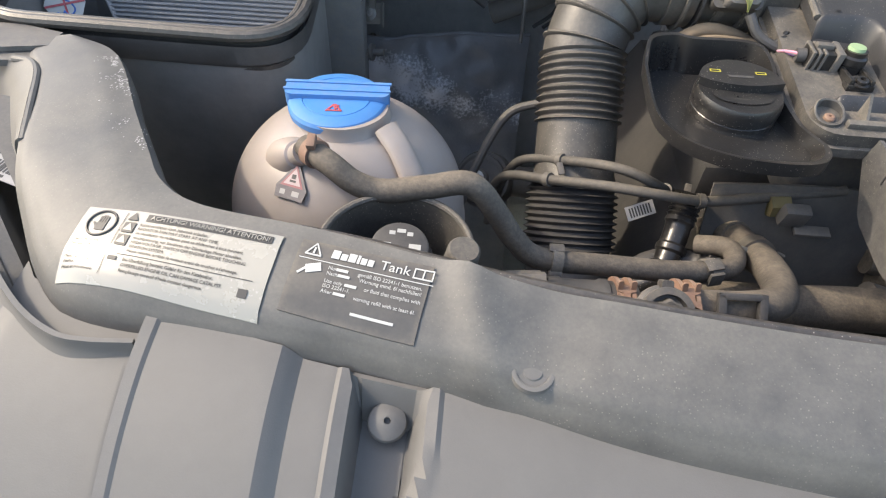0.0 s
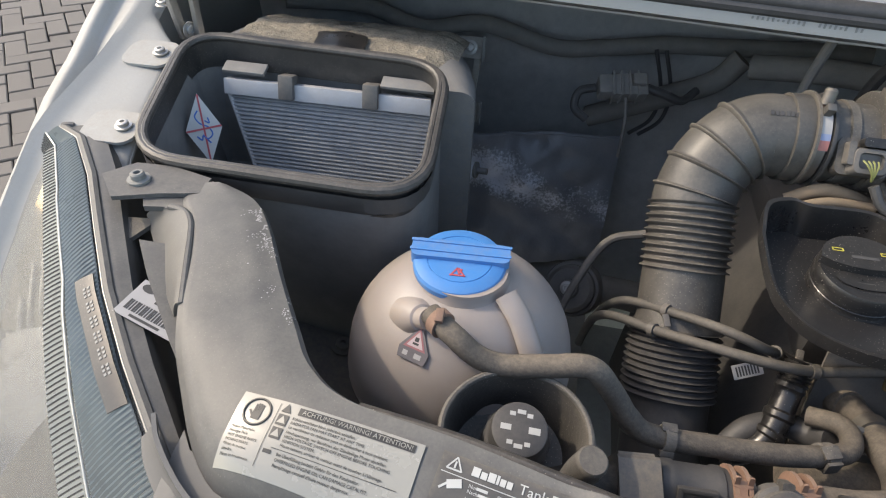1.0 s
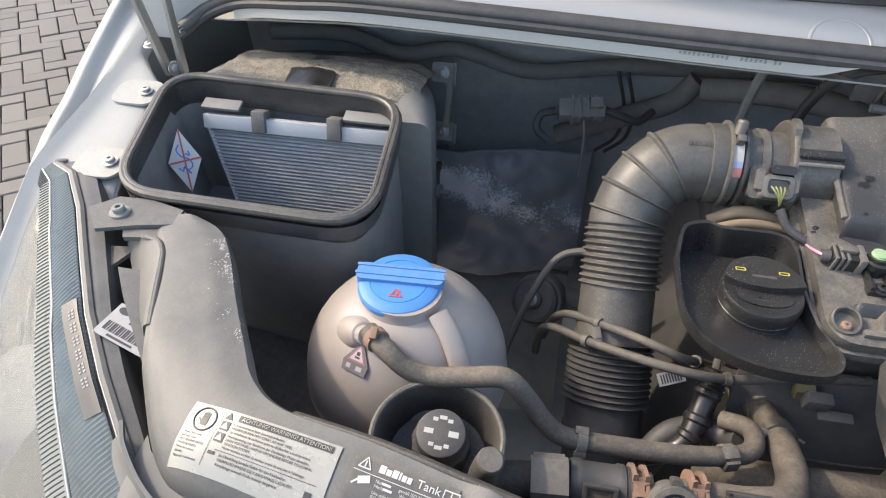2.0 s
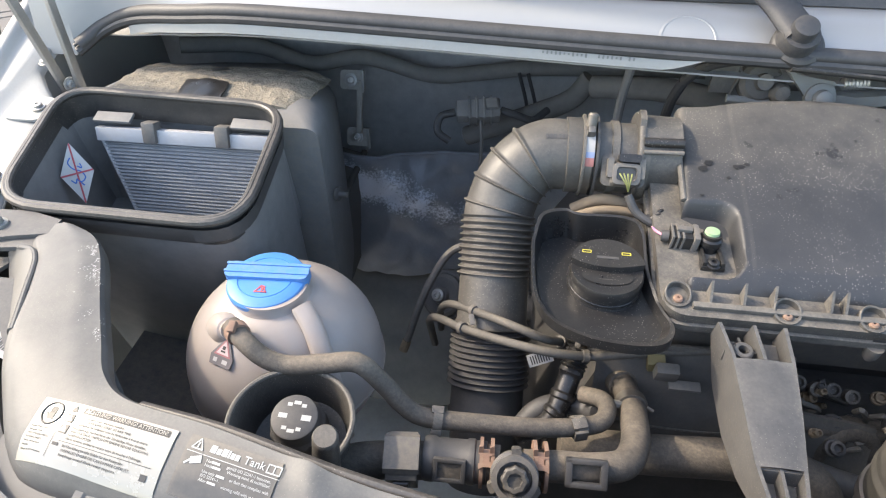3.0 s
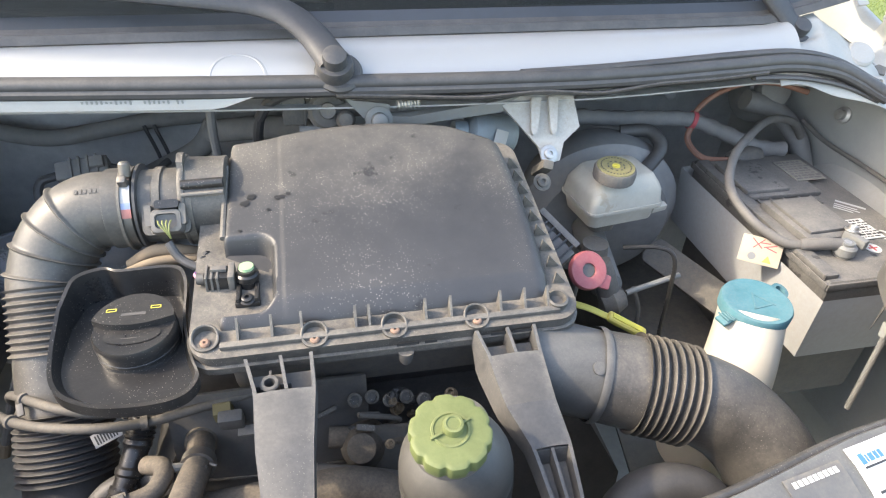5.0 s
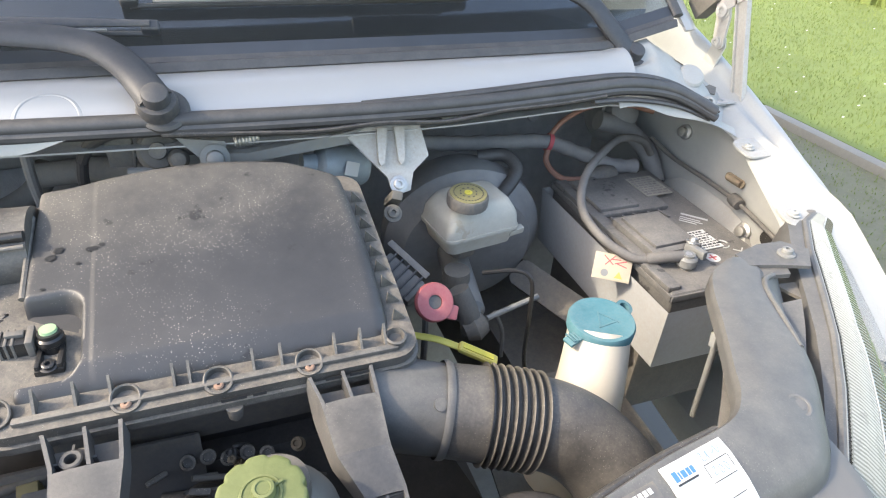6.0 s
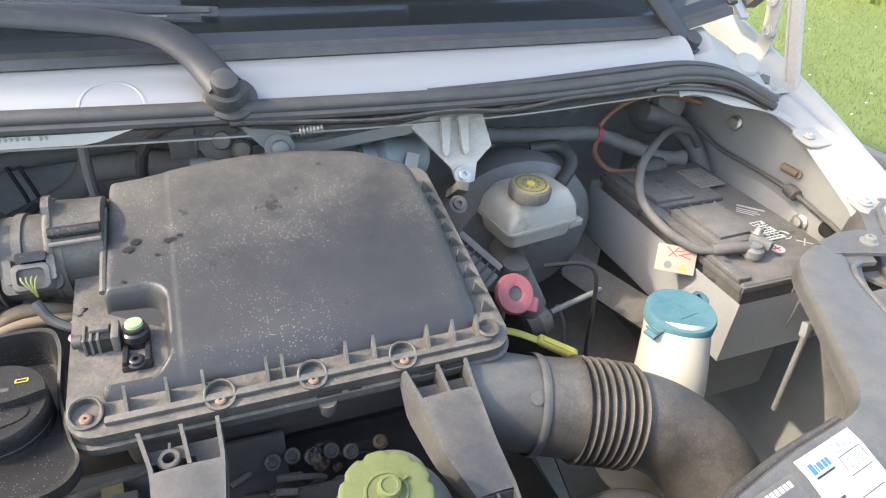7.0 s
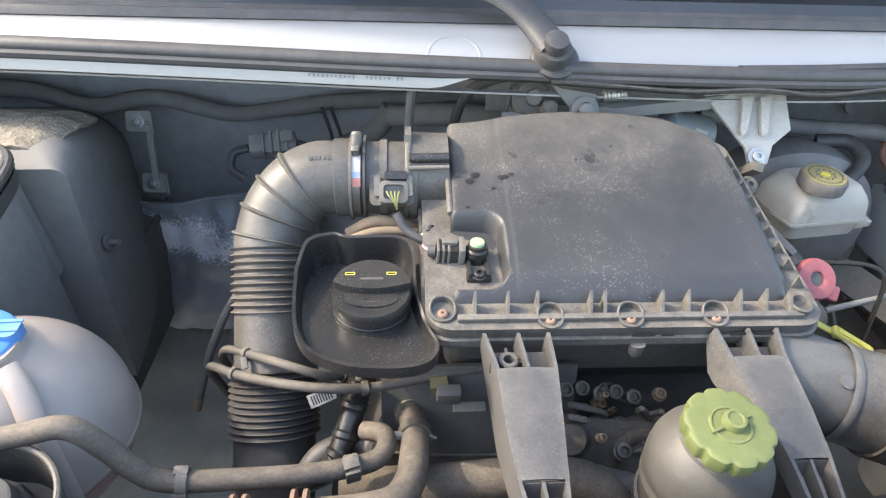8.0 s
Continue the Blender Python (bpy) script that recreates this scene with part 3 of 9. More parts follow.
struct("roof_brow", sheet(lambda u, v: (CX - 0.90 + 1.80 * u, 1.22 + 0.42 * v, 1.79 + 0.62 * v ** 0.8), 16, 8, 0.02), PAINT, "white van brow above the windshield", "roof")
for k, sd in enumerate((-1, 1)):
    struct("body_side_%d" % (k + 1), prism([(0.94, 0.35), (5.80, 0.35), (5.80, 2.40), (1.64, 2.40), (1.24, 1.80), (0.94, 1.30)], -0.02, 0.02, axes((CX + sd * 0.93, 0, 0), (1, 0, 0), (0, 1, 0)), 0.01), PAINT, "plain white van side", "body side")
struct("body_back", box((1.84, 0.04, 2.05), Matrix.Translation((CX, 5.79, 1.375)), 0.01), PAINT, "plain white van body end", "body side")

# wings: outer edge, gutter, bolted flange and inner wall
def wing(name, side, label):
    """side: -1 or 1."""
    def edge(y):
        ys = [(-0.55, 0.45), (-0.25, 0.78), (0.0, 0.953), (0.05, 0.985), (0.15, 1.045), (0.25, 1.085), (0.35, 1.118), (0.45, 1.148), (0.63, 1.195), (0.9, 1.26)]
        for a, b in zip(ys, ys[1:]):
            if a[0] <= y <= b[0]:
                return a[1] + (b[1] - a[1]) * (y - a[0]) / (b[0] - a[0])
        return ys[-1][1]
    def f(u, v):
        y = -0.08 + 1.0 * u
        ze = edge(y)
        half = (0.905 if side < 0 else 0.93) + (0.05 if side < 0 else 0.04) * min(1, max(0, y - 0.2) / 0.4)
        hi = min(0.86, max(0.75, 0.775 + 0.42 * (y - 0.06))) if side > 0 else max(0.74, 0.765 + 0.21 * (y - 0.095)) + 0.04 * min(1, max(0, (y - 0.24) / 0.05))
        zf = min(1.050 + 0.18 * (y - 0.095), 1.11, ze + 0.045)
        gate = [(half + 0.05, 0.35), (half + 0.045, ze - 0.14), (half + 0.02, ze - 0.03), (half, ze), (half - 0.012, ze + 0.002), (half - 0.024, ze - 0.012), (half - 0.045, zf + 0.008),
                (half - 0.062, zf), (hi + 0.004, zf - 0.004), (hi, zf - 0.010), (max(hi + 0.01, 0.87), zf - 0.022), (0.885, zf - 0.12), (0.885, 0.55)]
        k = v * (len(gate) - 1)
        i = min(int(k), len(gate) - 2)
        a, b = gate[i], gate[i + 1]
        w = a[0] + (b[0] - a[0]) * (k - i)
        return (CX + side * w, y, a[1] + (b[1] - a[1]) * (k - i))
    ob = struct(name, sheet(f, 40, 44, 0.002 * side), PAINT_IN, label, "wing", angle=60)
    return ob


wing_1 = wing("wing_1", -1, "white painted front wing with bolted flange, a little dirty")
wing_2 = wing("wing_2", 1, "white painted front wing and inner panel in sunlight")

# front cover: two towers joined by a long beam, mirrored about the van's middle
HALF = [((-0.692, 0.020), (-0.712, 0.020)), ((-0.655, 0.004), (-0.718, -0.004)), ((-0.631, -0.024), (-0.699, -0.030)), ((-0.603, -0.071), (-0.681, -0.066)), ((-0.572, -0.119), (-0.663, -0.115)), ((-0.55, -0.15), (-0.641, -0.162)), ((-0.518, -0.17), (-0.592, -0.222)), ((-0.45, -0.183), (-0.51, -0.237)), ((-0.387, -0.199), (-0.43, -0.246)), ((-0.344, -0.209), (-0.356, -0.262)), ((-0.277, -0.22), (-0.283, -0.279)), ((-0.183, -0.229), (-0.18, -0.292)),
        ((CX, -0.232), (CX, -0.298))]
STATIONS = HALF + [((mir(a[0]), a[1]), (mir(b[0]), b[1])) for a, b in HALF[-2::-1]]


INNER = spline([(*a, 0) for a, b in STATIONS], 6)
OUTER = spline([(*b, 0) for a, b in STATIONS], 6)


def cover_f(u, v):
    k = u * (len(INNER) - 1)
    i = min(int(k), len(INNER) - 2)
    a, b = INNER[i].lerp(INNER[i + 1], k - i), OUTER[i].lerp(OUTER[i + 1], k - i)
    prof = [(0.0, 1.050), (0.01, 1.063), (0.05, 1.0675), (0.30, 1.064), (0.60, 1.056), (0.80, 1.048), (0.92, 1.036), (0.985, 1.020), (1.0, 1.0), (0.99, 0.975)]
    tow = [(0.0, 1.044), (0.003, 1.056), (0.03, 1.0605), (0.30, 1.0622), (0.62, 1.061), (0.85, 1.0597), (0.95, 1.0585), (0.985, 1.056), (1.0, 1.048), (1.0, 0.985)]
    w = min(1, max(0, (abs(u - 0.5) - 0.22) / 0.12))
    w = w * w * (3 - 2 * w)
    prof = [(p[0], p[1] + (q[1] - p[1]) * w) for p, q in zip(prof, tow)]
    q = v * (len(prof) - 1)
    j = min(int(q), len(prof) - 2)
    s = prof[j][0] + (prof[j + 1][0] - prof[j][0]) * (q - j)
    z = prof[j][1] + (prof[j + 1][1] - prof[j][1]) * (q - j)
    p = a.lerp(b, s)
    if abs(p.x + 0.36) < 0.08:
        # a dished seat round the press stud, with a soft ridge beside it
        z += 0.0045 * math.exp(-((p.x + 0.372 + 0.25 * (p.y + 0.225)) / 0.010) ** 2) * min(1, v * 5) - 0.0045 * math.exp(-(((p.x + 0.335) / 0.020) ** 2 + ((p.y + 0.236) / 0.024) ** 2))
    end = min(u, 1 - u)
    if end < 0.001:
        z -= 0.045
    return Vector((p.x, p.y, z))


front_cover = thing("front_cover", (CX, -0.24, 1.05), "scuffed grey plastic lock-carrier cover over the radiator", "cover")
cover_panel = part("panel", sheet(cover_f, 192, 27, -0.0025), COVER, front_cover, angle=32)
beam_line = spline([(x, y + 0.002, 1.0605 - 0.009 * min(1, abs(x - CX) / 0.46) ** 6) for (x, y), _ in STATIONS[6:-6]], 3)
# strip along the rear edge; its black stands in for the overhang's shade
part("edge_seal", sweep(beam_line, 0.0044, 12, 1.2), LIPRUBBER, front_cover, "black edge strip standing in for the shade of the overhanging edge")
for sx_ in (lambda x: x, mir):
    fold = spline([(sx_(x), y, z) for x, y, z in ((-0.722, -0.016, 1.0575), (-0.706, -0.021, 1.0585), (-0.695, -0.033, 1.0585), (-0.688, -0.047, 1.058), (-0.677, -0.073, 1.0575), (-0.660, -0.114, 1.056))], 6)
    hem = spline([(sx_(x), y, z) for x, y, z in ((-0.757, 0.000, 1.030), (-0.744, -0.017, 1.030), (-0.731, -0.034, 1.030), (-0.717, -0.052, 1.030), (-0.696, -0.080, 1.031), (-0.668, -0.112, 1.040))], 6)
    part("side_flange", sheet(lambda u, v: fold[round(u * 30)].lerp(hem[round(u * 30)], v) + Vector((0, 0, 0.004 * math.sin(math.pi * v))), 30, 6, 0.0025), COVER, front_cover, "folded flange beside the lamp")
    part("fold_roll", sweep([p + Vector((0, 0, -0.0008)) for p in fold], 0.0030, 10), COVER, front_cover, "rounded fold of the cover")
    part("neck_tab", prism([(sx_(x), y) for x, y in ((-0.705, 0.026), (-0.722, 0.024), (-0.736, 0.018), (-0.755, -0.001), (-0.744, -0.019), (-0.722, -0.015), (-0.700, -0.026), (-0.685, 0.0))], 1.0505, 1.0555, I4, 0.002), COVER, front_cover, "neck of the cover under the lamp bracket")
# grille top in front of the cover
def grille_f(u, v):
    x = -0.625 + u * 1.14
    d = x - CX
    y0 = -0.180 - 0.09 * (1 - min(1, (abs(d) / 0.62)) ** 2.5)
    if abs(d) > 0.56:
        y0 += (abs(d) - 0.56) * 0.9
    # a raised block with a pocket beside it
    drop = 0.009 * min(1, max(0, (-0.536 - x) / 0.005)) + 0.007 * min(1, max(0, (x + 0.466) / 0.009))
    right = -0.391 - 0.10 * max(0, v - 0.10)
    if -0.435 < x < right + 0.004 and v < 0.42:
        inside = min((x + 0.431) / 0.004, (right - x) / 0.007, (v - 0.004) / 0.010)
        drop += 0.024 * min(1, max(0, inside)) * (1 - (v / 0.42) ** 3) - 0.0015 * (inside < 0)
    drop -= 0.0030 * math.exp(-((x + 0.535) / 0.0022) ** 2)
    y = y0 - 0.36 * v
    z = 1.034 - drop - 0.035 * v - 0.42 * v * v
    return (x, y, z)


grille = struct("grille_panel", sheet(grille_f, 460, 44, 0.003), GRILLE, "grey plastic grille top with stepped edges", "grille", angle=25)


lip_path = spline([(-0.640, -0.186, 1.040), (-0.630, -0.201, 1.037), (-0.606, -0.2225, 1.034), (-0.582, -0.2360, 1.033), (-0.564, -0.2385, 1.033), (-0.541, -0.2370, 1.033)], 6)


def swoosh_f(u, v):
    k = u * (len(lip_path) - 1)
    i = min(int(k), len(lip_path) - 2)
    p = lip_path[i].lerp(lip_path[i + 1], k - i)
    t_ = lip_path[i + 1] - lip_path[i]
    out = Vector((t_.y, -t_.x, 0)).normalized()
    return p + out * (0.002 + 0.012 * v ** 2) + Vector((0, 0, 0.0006 * math.sin(math.pi * min(1, v * 6)) - 0.022 * v ** 0.8))


part("raised_lip", sheet(swoosh_f, 40, 10, 0.0028), GRILLE, grille, "raised curved lip along the cover")


# a smooth stand-in for the cover's top, to lay labels on
from mathutils.bvhtree import BVHTree
cover_bvh = BVHTree.FromPolygons([v.co.copy() for v in cover_panel.data.vertices], [tuple(p.vertices) for p in cover_panel.data.polygons])


def cover_top(x, y):
    hit = cover_bvh.ray_cast(Vector((x, y, 1.2)), Vector((0, 0, -1)))
    return hit[0].z if hit[0] else 1.06


def lay_on_cover(th, m):
    """Bends a label's pieces, built flat in the frame m, down on to the cover."""
    inv = m.inverted()
    for ob in th.children:
        bm = bmesh.new()
        bm.from_mesh(ob.data)
        for _ in range(4):
            long_edges = [e for e in bm.edges if e.calc_length() > 0.006]
            if not long_edges:
                break
            bmesh.ops.subdivide_edges(bm, edges=long_edges, cuts=1, use_grid_fill=True)
        bm.to_mesh(ob.data)
        bm.free()
        for v in ob.data.vertices:
            lift = (inv @ v.co).z
            v.co.z = cover_top(v.co.x, v.co.y) + 0.0006 + lift


def flat_grid(w, h, m, nx=24, ny=12, t=0.0005):
    return sheet(lambda u, v: m @ Vector((w * u, -h * v, t)), nx, ny, -t)


for x, y in ((-0.344, -0.249), (mir(-0.60), -0.17)):
    m = axes((x, y, cover_top(x, y)), (0, -0.22, 0.97))
    part("press_stud", lathe([(0.0105, -0.003), (0.0102, 0.0002), (0.0088, 0.0005), (0.0078, 0.0002), (0.0074, -0.0004), (0.0050, -0.0004), (0.0044, 0.0003), (0, 0.0005)], m, 28), GRILLE, front_cover, "pale scuffed press stud")

rnd = random.Random(21)
verts, faces = [], []
rim = spline([(-0.640, -0.012, 0), (-0.626, -0.034, 0), (-0.603, -0.071, 0), (-0.572, -0.119, 0)], 12)
for _ in range(700):
    p = rim[rnd.randrange(len(rim))]
    x, y = p.x - 0.004 - abs(rnd.gauss(0, 0.007)), p.y + rnd.gauss(0, 0.003)
    if noise.noise((x * 90, y * 90, 0)) < 0.02:
        continue
    r_ = rnd.uniform(0.0002, 0.0007)
    i = len(verts)
    verts += [(x + r_ * rnd.uniform(0.5, 1.5) * math.cos(math.tau * k / 5), y + r_ * rnd.uniform(0.5, 1.5) * math.sin(math.tau * k / 5), cover_top(x, y) + 0.0002) for k in range(5)]
    faces.append(tuple(range(i, i + 5)))
me = bpy.data.meshes.new("scuff_marks")
me.from_pydata(verts, [], faces)
me.materials.append(DIMPAPER)
scuffs = new("scuff_marks", me)
scuffs.parent = front_cover
scuffs.matrix_parent_inverse = Matrix.Translation(-front_cover.location)
tagged(scuffs, "pale scuffs along the cover's edge", kind="stuff")

# ---- air filter box ----
SLOPE = 0.20        # the box leans forward


def box_z(y):
    return 1.040 + SLOPE * max(0, y + 0.005)


airbox = thing("air_filter_box", (0.05, 0.11, 0.95), "dusty black plastic air filter box with ribbed flange", "air filter")
LIDX0, LIDX1 = -0.098, 0.204


def lid_top(x, y):
    """Height of the lid's upper face."""
    u = (x - LIDX0) / (LIDX1 - LIDX0)
    v = min(1, max(0, (y - 0.018) / 0.218))
    z = 1.054 + 0.060 * v ** 0.85 + 0.012 * math.sin(math.pi * min(1, max(0, u))) * v
    return z - 0.010 * max(0, 1 - (y - 0.018) / 0.020) ** 1.15


def pocket(x, y):
    """How far a place lies inside the sensor's pocket: a rounded corner cut out of the lid's left side."""
    cx, hy, r = -0.0545, 0.0375, 0.016
    dx = x - cx + r
    dy = abs(y - 0.0685) - hy + r
    return r - math.hypot(max(dx, 0), max(dy, 0)) if dx > 0 or dy > 0 else max(r, -max(dx - r, dy - r)) if max(dx, dy) < 0 else r


def lid_mesh():
    bm = bmesh.new()
    nu, nv = 170, 130
    top = []
    for i in range(nu + 1):
        col = []
        for j in range(nv + 1):
            u, v = i / nu, j / nv
            xl = LIDX0 - 0.004 + 0.006 * v
            xr = LIDX1 - 0.006 - 0.002 * v + 0.004 * math.sin(math.pi * v)
            x = xl + (xr - xl) * u
            y = 0.018 + (0.220 + 0.014 * math.sin(math.pi * min(1, u * 1.05)) - 0.016 * max(0, u - 0.8) / 0.2 + 0.006 * max(0, 0.1 - u) / 0.1) * v
            z = lid_top(x, y)
            # rounded shoulders, wide at the right
            for d, r in ((u * 0.30, 0.006), ((1 - u) * 0.30, 0.016), (v * 0.22, 0.007), ((1 - v) * 0.22, 0.012)):
                if d < r:
                    z -= r * (1 - math.sqrt(max(0, 1 - (1 - d / r) ** 2))) * 0.8
            # the middle field is a little higher than the left margin
            z += 0.0006 * min(1, max(0, (x + 0.046) / 0.0015))
            p = pocket(x, y)
            e = min(1, max(0, (p + 0.003) / 0.010))
            z -= 0.030 * e * e * (3 - 2 * e)
            col.append(bm.verts.new((x, y, z)))
        top.append(col)
    for i in range(nu):
        for j in range(nv):
            bm.faces.new((top[i][j], top[i + 1][j], top[i + 1][j + 1], top[i][j + 1]))
    edge = [top[i][0] for i in range(nu + 1)] + [top[nu][j] for j in range(1, nv + 1)] + [top[i][nv] for i in range(nu - 1, -1, -1)] + [top[0][j] for j in range(nv - 1, 0, -1)]
    low = [bm.verts.new((v.co.x, v.co.y, min(v.co.z - 0.002, box_z(v.co.y) + 0.003))) for v in edge]
    for k in range(len(edge)):
        j = (k + 1) % len(edge)
        bm.faces.new((edge[k], low[k], low[j], edge[j]))
    bm.faces.new(low)
    return bm


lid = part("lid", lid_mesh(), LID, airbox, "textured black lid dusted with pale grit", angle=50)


def lid_stain(x, y, ru, rv, sd):
    """A thin dark mark of an uneven outline on the lid."""
    bm = bmesh.new()
    pts = []
    for k in range(24):
        a = math.tau * k / 24
        q = 1 + 0.55 * noise.noise((math.cos(a) * 1.6 + sd, math.sin(a) * 1.6, sd * 0.7))
        px, py = x + ru * q * math.cos(a), y + rv * q * math.sin(a)
        pts.append(bm.verts.new((px, py, lid_top(px, py) + 0.0011)))
    mid = bm.verts.new((x, y, lid_top(x, y) + 0.0011))
    for k in range(24):
        bm.faces.new((mid, pts[k], pts[(k + 1) % 24]))
    part("water_mark", bm, GLOSS, lid, "dark wet mark")


for q in ((-0.080, 0.146, 0.0045, 0.0030, 1), (-0.074, 0.154, 0.0040, 0.0030, 2), (-0.046, 0.149, 0.0050, 0.0028, 4), (-0.038, 0.152, 0.0028, 0.0020, 8), (-0.057, 0.135, 0.0018, 0.0014, 6), (-0.084, 0.113, 0.0018, 0.0014, 3)):
    lid_stain(*q)


def tilt(x, y, dz=0.0):
    """A frame on the box's flange."""
    return axes((x, y, box_z(y) + dz), (0, -SLOPE, 1), (1, 0, 0))


flange_poly = [(x + 0.047, y) for x, y in rrect(0.346, 0.262, 0.022)]
flange = part("flange", prism(flange_poly, -0.011, 0.0, tilt(0, 0.122), 0.003), DUSTY, airbox, "dusty lip round the lid")
part("flange_rim", prism([(x + 0.047, y) for x, y in rrect(0.352, 0.268, 0.024)], -0.020, -0.0115, tilt(0, 0.122), 0.003), WORN, airbox)
part("ledge", box((0.300, 0.006, 0.006), tilt(0.05, 0.003, 0.002), 0.0015), WORN, airbox)


def gusset(x, y, along, h=0.018, d=0.018):
    """A thin three-cornered rib between lid and flange."""
    m = tilt(x, y, 0.0)
    bm = bmesh.new()
    t = 0.0011
    if along == "y":
        pts = [(0, 0.0, 0), (0, d, 0), (0, d, h)]
        off = Vector((t, 0, 0))
    else:
        pts = [(0.0, 0, 0), (-d, 0, 0), (-d, 0, h)]
        off = Vector((0, t, 0))
    a = [bm.verts.new(m @ (Vector(p) - off)) for p in pts]
    b = [bm.verts.new(m @ (Vector(p) + off)) for p in pts]
    bm.faces.new(a)
    bm.faces.new(b[::-1])
    for i in range(3):
        j = (i + 1) % 3
        bm.faces.new((a[i], b[i], b[j], a[j]))
    return bm


for x in (-0.085, -0.057, -0.032, 0.014, 0.026, 0.076, 0.099, 0.145, 0.168, 0.190):
    part("gusset", gusset(x, 0.002, "y"), WORN, flange)
for k in range(9):
    part("gusset", gusset(0.217, 0.035 + 0.021 * k, "x", 0.016, 0.013), WORN, flange)


def lid_screw(x, y):
    cup = lathe([(0.0118, -0.002), (0.0118, 0.007), (0.0107, 0.008), (0.0097, 0.007), (0.0092, 0.001), (0.0045, 0.0005), (0.0, 0.0005)], tilt(x, y, 0.001), 28)
    tm_ = tilt(x, y, 0.001)
    back_ = tm_.inverted()
    for v in cup.verts:
        p = back_ @ v.co
        if p.z > 0.0012:
            p.z = 0.0012 + (p.z - 0.0012) * min(1, max(0.05, 0.55 + p.y / 0.016))
            v.co = tm_ @ p
    part("screw_cup", cup, DUSTY, flange)
    part("screw", lathe([(0.0042, 0), (0.0042, 0.002), (0.003, 0.003), (0.0012, 0.003), (0.001, 0.0015), (0, 0.0015)], tilt(x, y - 0.004, 0.0016), 16), RUST, flange, "small rusty screw")


for x in (-0.022, 0.047, 0.121):
    lid_screw(x, 0.004)
lid_screw(-0.112, 0.012)
part("corner_boss", lathe([(0.010, 0), (0.010, 0.007), (0.008, 0.008), (0.006, 0.003), (0, 0.003)], tilt(0.200, 0.012, 0.0), 24), DUSTY, flange)

low_poly = [(x + 0.05, y) for x, y in rrect(0.31, 0.225, 0.02)]
part("lower_shell", prism([(x, -y) for x, y in low_poly][::-1], -0.10, -0.021, tilt(0, 0.128), 0.004), BLACK, airbox, "dark lower shell of the box")
part("drip_peg", lathe([(0.0075, -0.024), (0.006, -0.036), (0.003, -0.04), (0, -0.04)], axes((0.056, -0.004, 1.045)), 16), BLACK, airbox)
part("side_rim", sweep([(-0.1000, y / 1000, lid_top(-0.098, y / 1000) - 0.003) for y in range(110, 212, 6)], 0.0030, 8), WORN, airbox, "pale rounded edge of the lid")

# lettering on the flange
m = axes((0.132, -0.0095, 1.034), (0, -1, 0.1), (1, 0, 0))
bars([(0.0, 0, 0.018, 0.003), (0.021, 0, 0.022, 0.003)], m, PRINT_BLACK, flange, "moulded_print")
bars([(-0.06, 0, 0.011, 0.003), (-0.085, 0, 0.020, 0.003)], m, PRINT_BLACK, flange, "moulded_print")

# pressure sensor on the lid
sensor = thing("pressure_sensor", (-0.078, 0.06, 1.05), "black plastic sensor with a pale green top and wired plug", "sensor")
part("body", join(lathe([(0.0095, 1.040), (0.0095, 1.060), (0.0105, 1.061), (0.0105, 1.066), (0.0085, 1.0675), (0.0085, 1.071), (0, 1.071)], Matrix.Translation((-0.078, 0.072, 0)), 24),
                  box((0.004, 0.024, 0.018), Matrix.Translation((-0.086, 0.056, 1.050)), 0.0015), box((0.004, 0.024, 0.018), Matrix.Translation((-0.070, 0.056, 1.050)), 0.0015), box((0.022, 0.010, 0.006), Matrix.Translation((-0.078, 0.048, 1.052)), 0.002)), GLOSS, sensor)
part("button", lathe([(0.0068, 1.071), (0.0064, 1.0735), (0, 1.074)], Matrix.Translation((-0.078, 0.073, 0)), 20), material("pale_green_plug", (0.24, 0.42, 0.22), 0.5, dust=0.4), sensor, "pale green round top")
part("screw", bolt((-0.078, 0.047, 1.055), (0, -0.2, 1), 0.0048, 0.004, 1.4), GLOSS, sensor)
SPM = axes((-0.103, 0.074, 1.062), (0.05, -0.1, 1))
part("plug", box((0.024, 0.017, 0.015), SPM, 0.002), GLOSS, sensor, "black wiring plug")
part("plug_collar", box((0.006, 0.021, 0.019), SPM @ pose(0.011, 0, 0.0005), 0.002), BLACK, sensor)
part("plug_latch", box((0.014, 0.006, 0.004), SPM @ pose(0.0, 0.002, 0.009), 0.001), BLACK, sensor)
for k in range(3):
    part("plug_rib", box((0.0022, 0.019, 0.017), SPM @ pose(-0.0105 + 0.0048 * k, 0, 0), 0.0006), BLACK, sensor)
part("wire_boot", sweep([SPM @ Vector((-0.012, 0, 0)), SPM @ Vector((-0.019, 0.001, -0.001))], 0.0055, 12), RUBBER, sensor)
for k, c in enumerate((material("pink_wire", (0.6, 0.25, 0.35), 0.5), material("grey_wire", (0.3, 0.3, 0.3), 0.5), material("violet_wire", (0.3, 0.12, 0.4), 0.5))):
    part("wire", sweep(spline([(-0.117, 0.072 + 0.003 * k, 1.062), (-0.122, 0.074 + 0.003 * k, 1.064 - 0.002 * k), (-0.126, 0.085, 1.060), (-0.125, 0.10, 1.053)], 5), 0.0013, 6), c, sensor)

